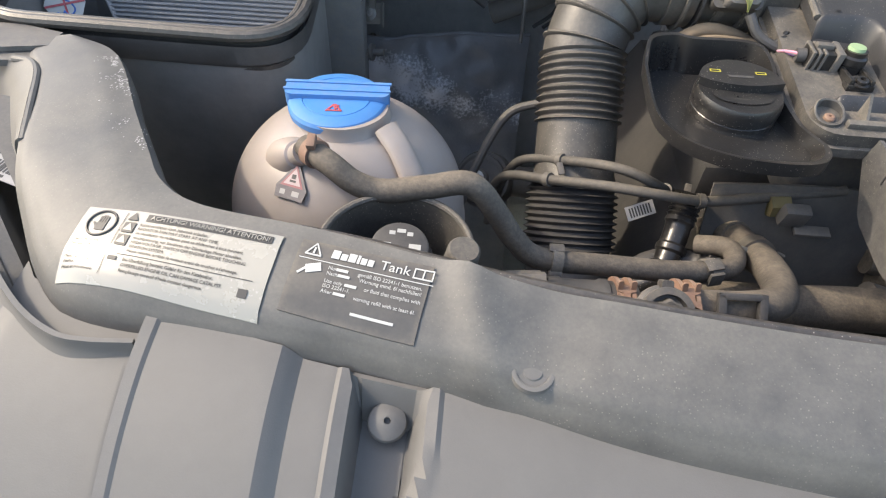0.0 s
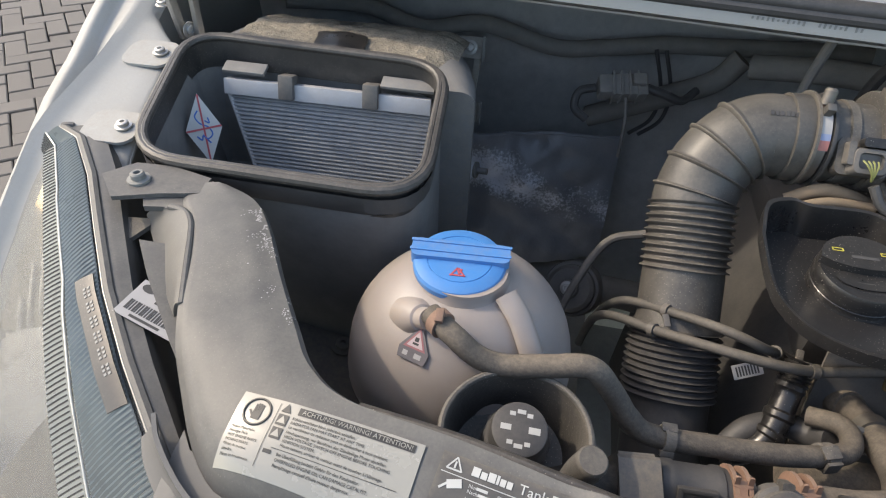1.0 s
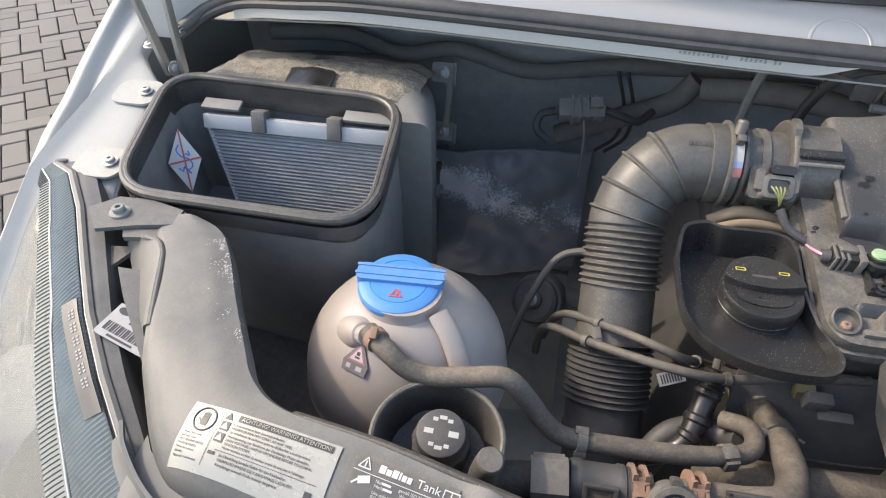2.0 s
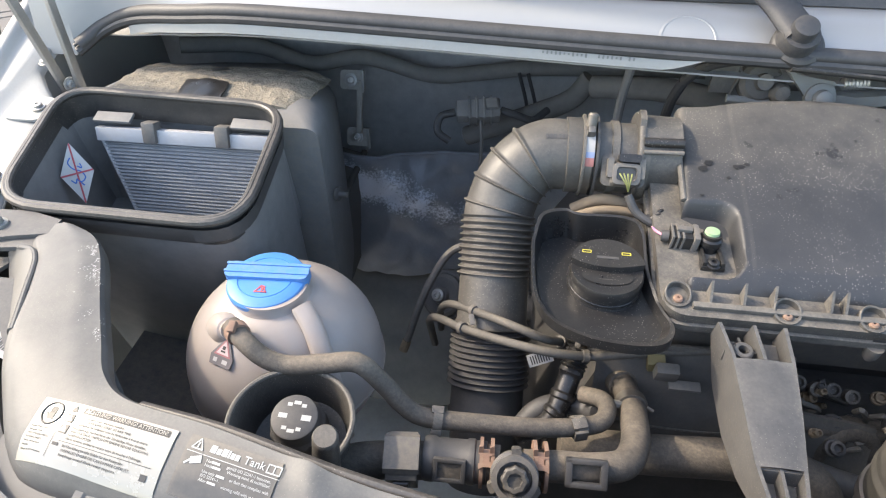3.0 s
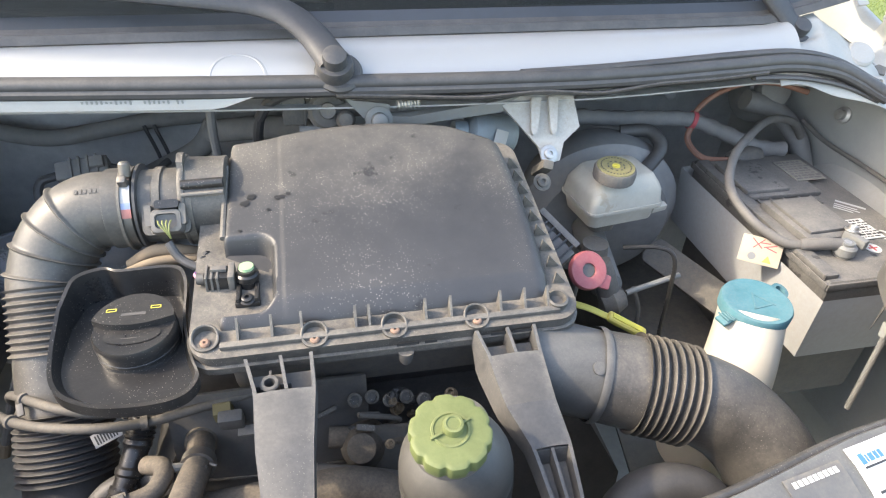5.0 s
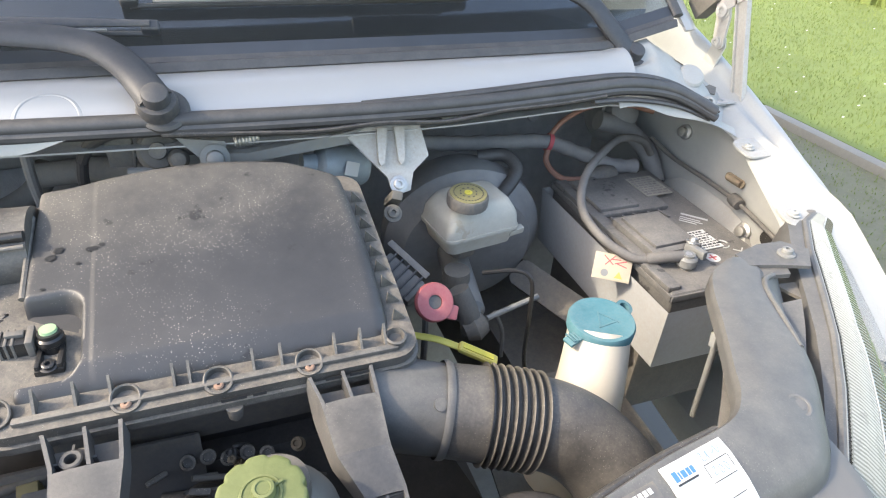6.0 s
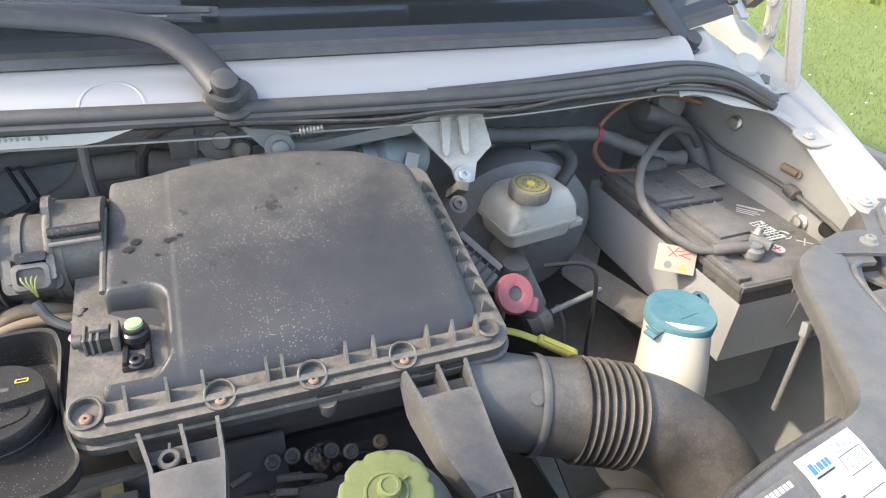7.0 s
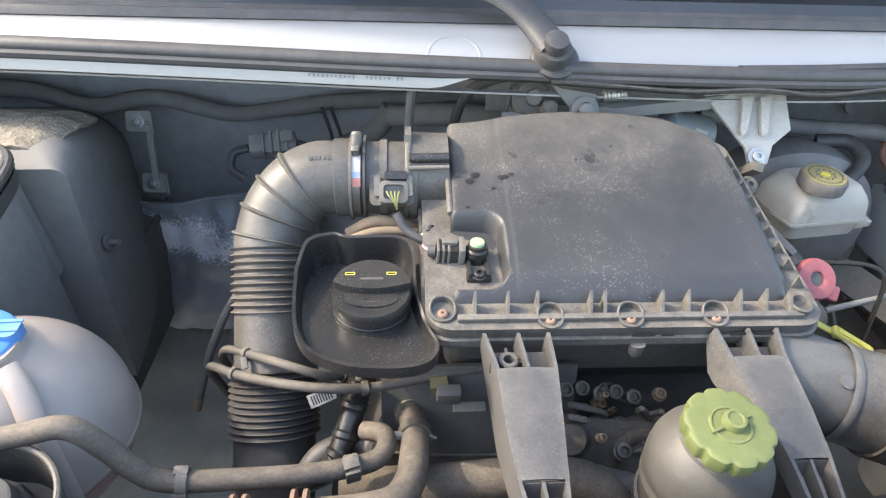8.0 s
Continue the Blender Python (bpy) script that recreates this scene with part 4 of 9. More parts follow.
# air mass meter and its duct into the box
DY, DZ, DR = 0.190, 1.074, 0.0370
maf = thing("air_mass_meter", (-0.13, DY, DZ), "dusty black air mass meter with a wired plug", "sensor")
mx = axes((0, DY, DZ), (1, 0, 0), (0, 0, 1))
part("tube", lathe([(DR, -0.196), (DR, -0.168), (DR + 0.002, -0.167), (DR + 0.002, -0.160), (DR, -0.159), (DR, -0.138), (DR + 0.006, -0.137), (DR + 0.006, -0.130), (DR, -0.129), (DR, -0.104)], mx, 44), DUCT, maf, "ribbed grey tube")
NK = axes((0, DY + 0.003, DZ + 0.002), (1, 0, 0), (0, 0, 1))
part("collar", join(lathe([(0.040, -0.1425), (0.0455, -0.142), (0.0465, -0.1405), (0.0465, -0.1375), (0.0455, -0.136), (0.042, -0.1355)], NK, 44),
                    prism([(0.030, -0.012), (0.0515, -0.006), (0.0535, 0.002), (0.050, 0.012), (0.030, 0.020)], -0.1420, -0.1360, NK, 0.0015)), DUSTY, maf, "raised collar with an ear")
part("neck", lathe([(0.0445, -0.137), (0.0440, -0.134), (0.0432, -0.115), (0.0430, -0.099)], NK, 44), DUSTY, maf)
part("rail", sweep([(-0.138, 0.164, 1.1095), (-0.0990, 0.164, 1.1105)], 0.0050, 16), GLOSS, maf, "smooth black tube let into the neck")
part("rail_groove", sweep([(-0.138, 0.1555, 1.1035), (-0.0990, 0.1555, 1.1045)], 0.0022, 10), BLACK, maf)
PM = axes((-0.155, 0.148, 1.082), (0, -0.80, 0.60), (1, 0, 0))
part("plug_base", prism(rrect(0.044, 0.032, 0.006), -0.012, 0.0, PM @ pose(0, 0.002, 0), 0.003), DUSTY, maf)
part("plug_shroud", loft([[PM @ Vector((x + 0.002, y - 0.002, z)) for x, y in rrect(w, h, r)] for w, h, r, z in ((0.030, 0.024, 0.004, -0.002), (0.030, 0.024, 0.004, 0.006), (0.027, 0.021, 0.005, 0.011), (0.020, 0.014, 0.004, 0.0115), (0.019, 0.013, 0.004, 0.007))]), BLACK, maf, "black wiring plug")
for dx in (-0.014, 0.017):
    part("plug_latch", prism(rrect(0.006, 0.020, 0.002), 0.0, 0.010, PM @ pose(dx, 0.004, 0), 0.0015), BLACK, maf)
part("plug_lever", prism(rrect(0.022, 0.008, 0.003), 0.004, 0.013, PM @ pose(0.004, 0.014, 0), 0.002), GLOSS, maf)
LIMEWIRE = material("lime_wire", (0.22, 0.23, 0.08), 0.5)
for k in range(4):
    part("wire", sweep(spline([PM @ Vector((-0.005 + 0.004 * k, -0.002, 0.012)), PM @ Vector((-0.003 + 0.003 * k, -0.006, 0.016)), PM @ Vector((0.002 + 0.001 * k, -0.013, 0.015)), PM @ Vector((0.005, -0.019, 0.010))], 5), 0.0008, 6),
         LIMEWIRE, maf, "yellow-green wire")
part("loom", sweep(spline([(-0.151, 0.120, 1.074), (-0.143, 0.112, 1.062), (-0.132, 0.106, 1.056), (-0.122, 0.104, 1.053), (-0.116, 0.112, 1.050), (-0.118, 0.13, 1.03)], 6), 0.0042, 10), RUBBER, maf)
part("loom_clip", join(*[sweep(spline([(-0.128 + 0.004 * k, 0.106 + 0.003 * k, 1.056), (-0.121 + 0.003 * k, 0.108 + 0.005 * k, 1.061 + 0.002 * (k % 2)), (-0.113, 0.112 + 0.004 * k, 1.057), (-0.108, 0.115 + 0.002 * k, 1.050)], 4), 0.0024, 8) for k in range(4)], box((0.008, 0.010, 0.008), axes((-0.112, 0.118, 1.055), (0.2, -0.3, 1), (1, 0.5, 0)), 0.002)), GLOSS, maf, "knot of black taped wires")

# ---- intake hose with bellows ----
hose = thing("intake_hose", (-0.28, 0.13, 0.66), "dusty black rubber intake hose with bellows and an elbow", "hose")
VX, VY = -0.279, 0.150


def ribs(z0, z1, n, r, amp, bottom_r=None):
    out = []
    for k in range(n * 8 + 1):
        t = k / (n * 8)
        rr = r + (bottom_r - r) * t if bottom_r else r
        out.append((rr + amp * (0.5 + 0.5 * math.cos(2 * math.pi * t * n)) ** 1.4, z0 + (z1 - z0) * t))
    return out


DOWN = Vector((0.02, -0.62, -0.78)).normalized()
vm = axes((VX, VY, 1.012), -DOWN)
part("upper_bellows", lathe(ribs(0.0, -0.064, 9, 0.0378, 0.0042), vm, 44), DUCT, hose, "upper bellows of narrow ribs")
part("straight_tube", lathe([(0.0378, -0.063), (0.0385, -0.07), (0.039, -0.115), (0.0405, -0.118), (0.0405, -0.124)], vm, 44), DUCT, hose)
part("lower_bellows", lathe(ribs(-0.122, -0.186, 10, 0.0400, 0.0045, 0.0415), vm, 44), RUBBER, hose, "lower bellows of narrow ribs")
part("base_tube", lathe([(0.041, -0.184), (0.0405, -0.19), (0.0405, -0.215), (0.0425, -0.218), (0.0425, -0.226), (0.039, -0.23), (0.039, -0.30)], vm, 44), RUBBER, hose)
elbow = spline([(VX, VY - 0.004, 1.007), (VX + 0.001, VY + 0.006, 1.020), (VX + 0.010, VY + 0.021, 1.044), (VX + 0.028, VY + 0.033, 1.064), (VX + 0.048, VY + 0.039, DZ - 0.001), (-0.213, DY - 0.001, DZ), (-0.197, DY, DZ)], 10)


def elbow_r(t):
    r = 0.0385 - 0.0008 * t
    for c, w in ((0.12, 0.012), (0.30, 0.012), (0.46, 0.012), (0.61, 0.012)):
        d = abs(t - c) / w
        if d < 1:
            r += 0.0034 * (1 - d * d)
    if t > 0.88:
        r += 0.0025
    return r


part("elbow", sweep(spline(elbow, 3), elbow_r, 40, caps=False), DUCT, hose, "smooth elbow with raised hoops", angle=50)
part("clamp_band", lathe([(0.0400, -0.195), (0.0412, -0.1945), (0.0412, -0.1865), (0.0400, -0.186)], mx, 44), CLAMP, hose, "dusty steel worm clamp")
def clamp_patch(a0, a1, mat_, label):
    """A printed patch bent round the clamp's band, from angle a0 to a1."""
    rows = []
    for k in range(9):
        a = radians(a0 + (a1 - a0) * k / 8)
        n_ = Vector((0, -math.cos(a), math.sin(a)))
        c = Vector((0, DY, DZ))
        rows.append([c + n_ * 0.0423 + Vector((-0.1945, 0, 0)), c + n_ * 0.0423 + Vector((-0.1855, 0, 0)), c + n_ * 0.0411 + Vector((-0.1855, 0, 0)), c + n_ * 0.0411 + Vector((-0.1945, 0, 0))])
    part("print_patch", loft(rows), mat_, hose, label)


FADEBLUE = material("faded_blue_print", (0.22, 0.27, 0.40), 0.5, var=0.2, bump=0)
FADERED = material("faded_red_print", (0.36, 0.14, 0.12), 0.5, var=0.25, bump=0)
clamp_patch(36, 60, DIMPAPER, "pale printed patch on the clamp")
clamp_patch(28, 36, FADEBLUE, "faded blue printed patch")
clamp_patch(16, 28, FADERED, "faded red printed patch")
part("clamp_edge", lathe([(0.0410, -0.1975), (0.0440, -0.197), (0.0440, -0.1945), (0.0410, -0.194)], mx, 44), DUCT, hose, "rubber collar beside the clamp")
part("clamp_edge", lathe([(0.0405, -0.184), (0.0432, -0.1835), (0.0432, -0.181), (0.0405, -0.1805)], mx, 44), RUBBER, hose)
for k in range(6):
    part("clamp_slot", box((0.0070, 0.0012, 0.0014), axes(Vector((-0.190, DY, DZ)) + Vector((0, -math.cos(radians(66 + 4 * k)), math.sin(radians(66 + 4 * k)))) * 0.0415, (0, -math.cos(radians(66 + 4 * k)), math.sin(radians(66 + 4 * k)))), 0.0002), RUST, hose)
part("clamp_screw", join(box((0.008, 0.008, 0.016), axes((-0.1905, DY - 0.020, DZ + 0.039), (0, -0.5, 0.85)), 0.002), lathe([(0.0055, 0), (0.0055, 0.012), (0.004, 0.014), (0, 0.014)], axes((-0.1905, DY - 0.010, DZ + 0.041), (0.1, 0.3, 1)), 14)), CLAMP, hose)
bars([(0.0, 0.0, 0.003, 0.0045), (0.004, 0.0, 0.003, 0.0045), (0.008, 0.0, 0.003, 0.0045), (0.013, 0, 0.003, 0.0045), (0.017, 0.0, 0.003, 0.0045), (0.021, 0, 0.003, 0.0045)],
     axes((-0.236, DY - 0.020, DZ + 0.0325), (-0.05, -0.58, 0.81), (1, 0, 0)), RUBBER, hose, "moulded_print")

# ---- oil filler in its drip tray ----
tray = thing("oil_filler_tray", (-0.18, 0.05, 1.0), "glossy black oil-wet drip tray round the oil filler", "tray")
TRAY = [(-0.242, 0.07), (-0.240, 0.03), (-0.234, 0.000), (-0.220, -0.023), (-0.194, -0.038), (-0.166, -0.043), (-0.138, -0.042), (-0.122, -0.034), (-0.116, -0.018), (-0.122, 0.000), (-0.127, 0.018), (-0.133, 0.05), (-0.135, 0.09), (-0.150, 0.108), (-0.196, 0.108), (-0.212, 0.114), (-0.234, 0.103)]
tb = bmesh.new()
ring_in, ring_out, ring_low = [], [], []
TRAY = [(p.x, p.y) for p in spline([(*q, 0) for q in TRAY + TRAY[:1]], 5)[:-1]]
for x, y in TRAY:
    h = 1.035 + 0.022 * min(1, max(0, (y - 0.01) / 0.09)) ** 1.2
    cx, cy = -0.182, 0.05
    ring_out.append(tb.verts.new((x, y, h)))
    ring_in.append(tb.verts.new((x + (cx - x) * 0.05, y + (cy - y) * 0.05, h - 0.001)))
    ring_low.append(tb.verts.new((x + (cx - x) * 0.12, y + (cy - y) * 0.12, 1.025)))
n = len(TRAY)
skirt = [tb.verts.new((v.co.x, v.co.y, v.co.z - 0.011)) for v in ring_out]
for i in range(n):
    j = (i + 1) % n
    tb.faces.new((ring_out[i], ring_out[j], ring_in[j], ring_in[i]))
    tb.faces.new((ring_in[i], ring_in[j], ring_low[j], ring_low[i]))
    tb.faces.new((ring_out[j], ring_out[i], skirt[i], skirt[j]))
tb.faces.new(ring_low)
part("basin", tb, GLOSS, tray)
part("neck", lathe([(0.036, 1.015), (0.034, 1.026), (0.0325, 1.030), (0.033, 1.034), (0, 1.034)], Matrix.Translation((-0.172, 0.037, 0)), 36), GLOSS, tray)
oil_cap = thing("oil_closure", (-0.172, 0.037, 1.034), "black plastic oil filler cap with yellow symbols", "oil cap")
cm = axes((-0.172, 0.037, 1.034), (0, -0.06, 1))
part("disc", lathe([(0.034, 0.0), (0.0345, 0.006), (0.034, 0.011), (0.0325, 0.014), (0.028, 0.0135), (0.0, 0.013)], cm, 44), GLOSS, oil_cap)
part("hollow", lathe([(0.024, 0.0138), (0.020, 0.0125), (0.0, 0.0115)], cm @ pose(0, -0.010, 0.0004) @ Matrix.Diagonal((0.95, 0.45, 1, 1)), 32), GLOSS, oil_cap, "shallow hollow")
part("dust_line", sweep(spline([cm @ Vector(p) for p in ((-0.017, -0.010, 0.0136), (-0.008, -0.0135, 0.0140), (0.004, -0.0135, 0.0140), (0.015, -0.0095, 0.0136))], 5), 0.0006, 6, 0.4), DUSTY, oil_cap, "line of dust in the hollow")
part("knurled_skirt", lathe([(0.0335, -0.008), (0.034, -0.001), (0.033, 0.0)], cm, 90, lambda a, z: 1 + 0.006 * math.cos(30 * a)), GLOSS, oil_cap)
grip_poly = [(0.0335 * math.cos(radians(a)), 0.0335 * math.sin(radians(a))) for a in range(4, 177, 8)] + [(-0.024, -0.0005), (-0.012, -0.0035), (0.0, -0.0045), (0.012, -0.0035), (0.024, -0.0005)]
part("grip", prism(grip_poly, 0.009, 0.0205, cm, 0.005, 3), GLOSS, oil_cap, "raised half-round grip")
for dx in (-0.019, 0.017):
    bars([(dx - 0.004, 0.0060, 0.008, 0.0008), (dx - 0.004, 0.0030, 0.008, 0.0008), (dx - 0.0042, 0.0045, 0.001, 0.003), (dx + 0.0035, 0.0045, 0.001, 0.003)], cm @ pose(0, 0.010, 0.0207), PRINT_YELLOW, oil_cap, "yellow_symbol")
bars([(-0.010, 0.0, 0.020, 0.0035)], cm @ pose(0, 0.008, 0.0207), RUBBER, oil_cap, "moulded_print")

# ---- brackets that hold the box to the front ----
def support(name, st, deep, lean, eye, label):
    """A folded plastic bracket. st: (y, left x, right x, z) from the box to the front; deep: depth of the left wall at each; lean: how far it flares."""
    th = thing(name, ((st[0][1] + st[0][2]) / 2, st[2][0], st[2][3] - 0.03), label, "bracket", "air box brackets")
    def at(u, k, dz=0.0):
        i = min(int(k), len(st) - 2)
        f = k - i
        y, xl, xr, z = [a + (b - a) * f for a, b in zip(st[i], st[i + 1])]
        return Vector((xl + (xr - xl) * u, y, z + dz))
    def dip(k):
        i = min(int(k), len(st) - 2)
        return deep[i] + (deep[i + 1] - deep[i]) * (k - i)
    part("web", bevel_all(sheet(lambda u, v: at(u, 1 + 2 * v) + Vector((0, 0, 0.0012 * math.sin(math.pi * u))), 8, 16, 0.003), 0.0008, 1, 60), BRACKET, th, "flat dusty web with a fold", angle=12)
    part("web_end", sheet(lambda u, v: at(u, 3 + 0.06 * v, -0.014 * v), 4, 2, 0.002), BRACKET, th)
    part("web_top", sheet(lambda u, v: at(u, 1 - 0.06 * v, -0.016 * v), 4, 2, 0.002), BRACKET, th)
    part("cell_floor", sheet(lambda u, v: at(u, 0.02 + 0.96 * v, -0.020), 4, 4, 0.002), BLACK, th, "shaded floor of the upper cells")
    part("cell_floor", sheet(lambda u, v: at(u, 3.02 + (len(st) - 4.05) * v, -0.016), 4, 6, 0.002), BLACK, th)
    def fin(u, a, b, t0, t1, hi, low, flare):
        bm = bmesh.new()
        n = 22
        rows = []
        for k in range(n + 1):
            q = a + (b - a) * k / n
            p = at(u, q)
            d = low(q)
            f = flare * d / 0.03
            rows.append([bm.verts.new(p + Vector(o)) for o in ((-t0, 0, hi), (t1, 0, hi), (t1 + f, 0.3 * d, -d), (-t0 + f, 0.3 * d, -d))])
        for ra, rb in zip(rows, rows[1:]):
            for i in range(4):
                j = (i + 1) % 4
                bm.faces.new((ra[i], ra[j], rb[j], rb[i]))
        bm.faces.new(rows[0][::-1])
        bm.faces.new(rows[-1])
        part("fin", bevel_all(bm, 0.0007, 1, 40), BRACKET, th)
    last = len(st) - 1
    fin(0.0, 0.0, last, 0.0016, 0.0014, 0.003, dip, lean)
    fin(1.0, 0.0, last, 0.0014, 0.0016, 0.003, lambda q: 0.022, 0.0)
    fin(0.53, 0.0, 0.98, 0.0014, 0.0014, 0.003, lambda q: 0.020, 0.0)
    fin(0.50, 3.02, last - 0.05, 0.0013, 0.0013, 0.002, lambda q: 0.016, 0.0)
    if len(st) > 5:
        part("end_wall", sheet(lambda u, v: at(u, last) + Vector((0, -0.006 * math.sin(math.pi * u), 0.003 - 0.02 * v)), 8, 3, 0.003), BRACKET, th)
    if eye:
        c = at(0.28, 0.60, -0.006)
        part("screw_eye", lathe([(0.0082, -0.012), (0.0082, 0.002), (0.0070, 0.003), (0.0044, 0.003), (0.0040, 0.0), (0.0036, -0.008), (0, -0.008)], axes(c, (0, -0.1, 1)), 26), BRACKET, th, "round screw eye")
        for dx, dy in ((0, 0.011), (0, -0.012), (0.012, 0), (-0.010, 0)):
            part("eye_rib", box((0.010 if dx else 0.0022, 0.0022 if dx else 0.010, 0.012), Matrix.Translation(c + Vector((dx, dy, -0.006))), 0.0005), BRACKET, th)
    for k, u in ((1.25, 0.2), (1.25, 0.85), (2.88, 0.5)):
        part("ejector_mark", lathe([(0.0042, -0.001), (0.0042, 0.0004), (0.0036, 0.0004), (0.0034, 0.0001), (0, 0.0001)], axes(at(u, k, 0.0012), (0, -0.2, 1)), 18), BRACKET, th)
    return th


support("bracket", [(-0.012, -0.079, -0.026, 1.038), (-0.043, -0.071, -0.025, 1.030), (-0.090, -0.069, -0.029, 1.020), (-0.126, -0.065, -0.031, 1.006), (-0.154, -0.059, -0.033, 0.998), (-0.205, -0.052, -0.034, 0.985)],
        (0.018, 0.052, 0.052, 0.038, 0.024, 0.014), 0.0, True, "tapered dusty plastic bracket below the air filter box")
support("bracket", [(-0.008, 0.119, 0.172, 1.036), (-0.030, 0.126, 0.172, 1.025), (-0.080, 0.128, 0.168, 1.019), (-0.111, 0.143, 0.173, 1.001), (-0.152, 0.148, 0.171, 0.985), (-0.172, 0.152, 0.167, 0.978)],
        (0.010, 0.028, 0.018, 0.012, 0.010, 0.008), -0.007, False, "tapered plastic bracket beside the green-capped reservoir")

# ---- power steering reservoir ----
psf = thing("steering_fluid_reservoir", (0.077, -0.115, 0.93), "round dark grey fluid reservoir with a green cap", "reservoir")
part("body", lathe([(0.030, 0.915), (0.042, 0.925), (0.0435, 0.945), (0.0437, 0.976), (0.0455, 0.979), (0.0458, 0.984), (0.0445, 0.987), (0.0443, 0.991), (0.0453, 0.993), (0.0448, 1.004), (0.0430, 1.014), (0.0392, 1.023), (0.0335, 1.031), (0.0285, 1.036), (0.0255, 1.039), (0.0250, 1.052), (0, 1.052)],
                   axes((0.129, -0.112, 0), (-0.05, 0.0, 1)), 56), material("grey_reservoir_plastic", (0.058, 0.057, 0.053), 0.42, dust=0.4, bump=0.06, dust_col=(0.2, 0.18, 0.15)), psf)
gm = axes((0.069, -0.127, 1.052), (-0.03, -0.14, 1))
def grip_wave(a, z):
    """Ten broad teeth with rounded bites between them."""
    return 1.03 - 0.075 * max(0.0, math.cos(10 * a)) ** 2.2


part("cap", lathe([(0.0262, 0.0), (0.0285, 0.0008), (0.0290, 0.0030), (0.0288, 0.0110), (0.0284, 0.0128), (0.0272, 0.0137), (0.0250, 0.0140), (0.0, 0.0143)], gm, 160, grip_wave), LIME, psf, "faded green scalloped cap")
part("cap_foot", lathe([(0.0275, -0.0055), (0.0282, -0.0045), (0.0280, 0.0005), (0.0262, 0.001)], gm, 60), BLACK, psf)
part("cap_dish", lathe([(0.0142, 0.0140), (0.0136, 0.0152), (0.0122, 0.0152), (0.0116, 0.0143), (0.0105, 0.0143)], gm, 40), LIME, psf)
part("cap_boss", lathe([(0.0078, 0.014), (0.0076, 0.0190), (0.0070, 0.0205), (0.0052, 0.0208), (0.0044, 0.0198), (0, 0.0198)], gm @ pose(0.002, 0.001, 0), 28), LIME, psf)
for a_, r_ in ((20, 0.0115), (200, 0.0115)):
    part("cap_rib", box((0.009, 0.0020, 0.0022), gm @ pose(r_ * math.cos(radians(a_)), r_ * math.sin(radians(a_)), 0.0155, 0, 0, a_), 0.0006), LIME, psf)
part("body_strap", lathe([(0.0440, 0.944), (0.0460, 0.945), (0.0460, 0.957), (0.0440, 0.958)], axes((0.129, -0.112, 0), (-0.05, 0.0, 1)), 44), BLACK, psf, "black plastic holding strap")

# ---- coolant expansion tank ----
tank = thing("coolant_tank", (-0.478, -0.015, 0.85), "milky white ball-shaped coolant tank, pink coolant showing", "tank")
tm = axes((-0.478, -0.016, 0.945), (0, 0, 1))
prof = []
for k in range(29):
    a = -math.pi / 2 + math.pi * k / 28
    r, z = 0.0965 * math.cos(a), 0.092 * math.sin(a)
    if abs(z + 0.012) < 0.004:
        r += 0.0022
    if z < 0.083:
        prof.append((max(r, 0.0), z))
low_half = [p for p in prof if p[1] < -0.011]
prof = [p for p in prof if p[1] >= -0.016] + [(0.036, 0.084), (0.034, 0.088), (0.034, 0.094), (0, 0.094)]
part("shell", lathe(prof, tm, 56), TANK, tank)
part("lower_half", lathe(low_half, tm, 56), TANK_LOW, tank, "lower half tinted by pink coolant")
part("seam", lathe([(0.0955, -0.016), (0.0985, -0.014), (0.0985, -0.010), (0.0955, -0.008)], tm, 56), TANK, tank, "moulded seam round the tank")
part("vent_rib", sweep(spline([(-0.443, -0.036, 1.035), (-0.428, -0.052, 1.022), (-0.412, -0.075, 0.995), (-0.402, -0.088, 0.955), (-0.401, -0.09, 0.92)], 8), 0.0095, 14, 0.45, (0.3, -0.6, 0.7)), TANK, tank, "raised channel down the side")
part("spout", lathe([(0.017, -0.024), (0.0145, -0.006), (0.0105, 0.002), (0.0085, 0.003), (0.0085, 0.016), (0, 0.016)], axes((-0.503, -0.062, 1.023), (0.45, -0.5, 0.55)), 28), TANK, tank, "short moulded spout")
cap = thing("coolant_closure", (-0.483, -0.012, 1.038), "bright blue screw cap with a grip bar", "coolant cap")
bmx = axes((-0.483, -0.012, 1.033), (0, -0.05, 1), (1, 0.06, 0))
part("disc", lathe([(0.034, 0), (0.0365, 0.001), (0.037, 0.006), (0.0355, 0.0085), (0.031, 0.0102), (0.026, 0.0107), (0.0255, 0.0100), (0.025, 0.0107), (0, 0.011)], bmx, 56), BLUE, cap)
part("grip_bar", prism(rrect(0.078, 0.020, 0.006), 0.003, 0.0140, bmx @ pose(0, 0.006, 0), 0.004), BLUE, cap, "ridged grip bar")
for dy in (0.003, 0.013):
    part("grip_ridge", prism(rrect(0.080, 0.0028, 0.001), 0.0138, 0.0150, bmx @ pose(0, dy, 0), 0.0006), BLUE, cap)
bm = bmesh.new()
for x, y, w, h, a in ((0, -0.019, 0.012, 0.0012, 0), (-0.003, -0.0155, 0.010, 0.0012, 60), (0.003, -0.0155, 0.010, 0.0012, -60), (0, -0.014, 0.0012, 0.006, 20), (0.002, -0.015, 0.0012, 0.006, -20)):
    bm = join(bm, box((w, h, 0.0004), bmx @ pose(x, y, 0.0112, 0, 0, a), 0))
part("warning_mark", bm, PRINT_RED, cap, "worn red warning mark", False)
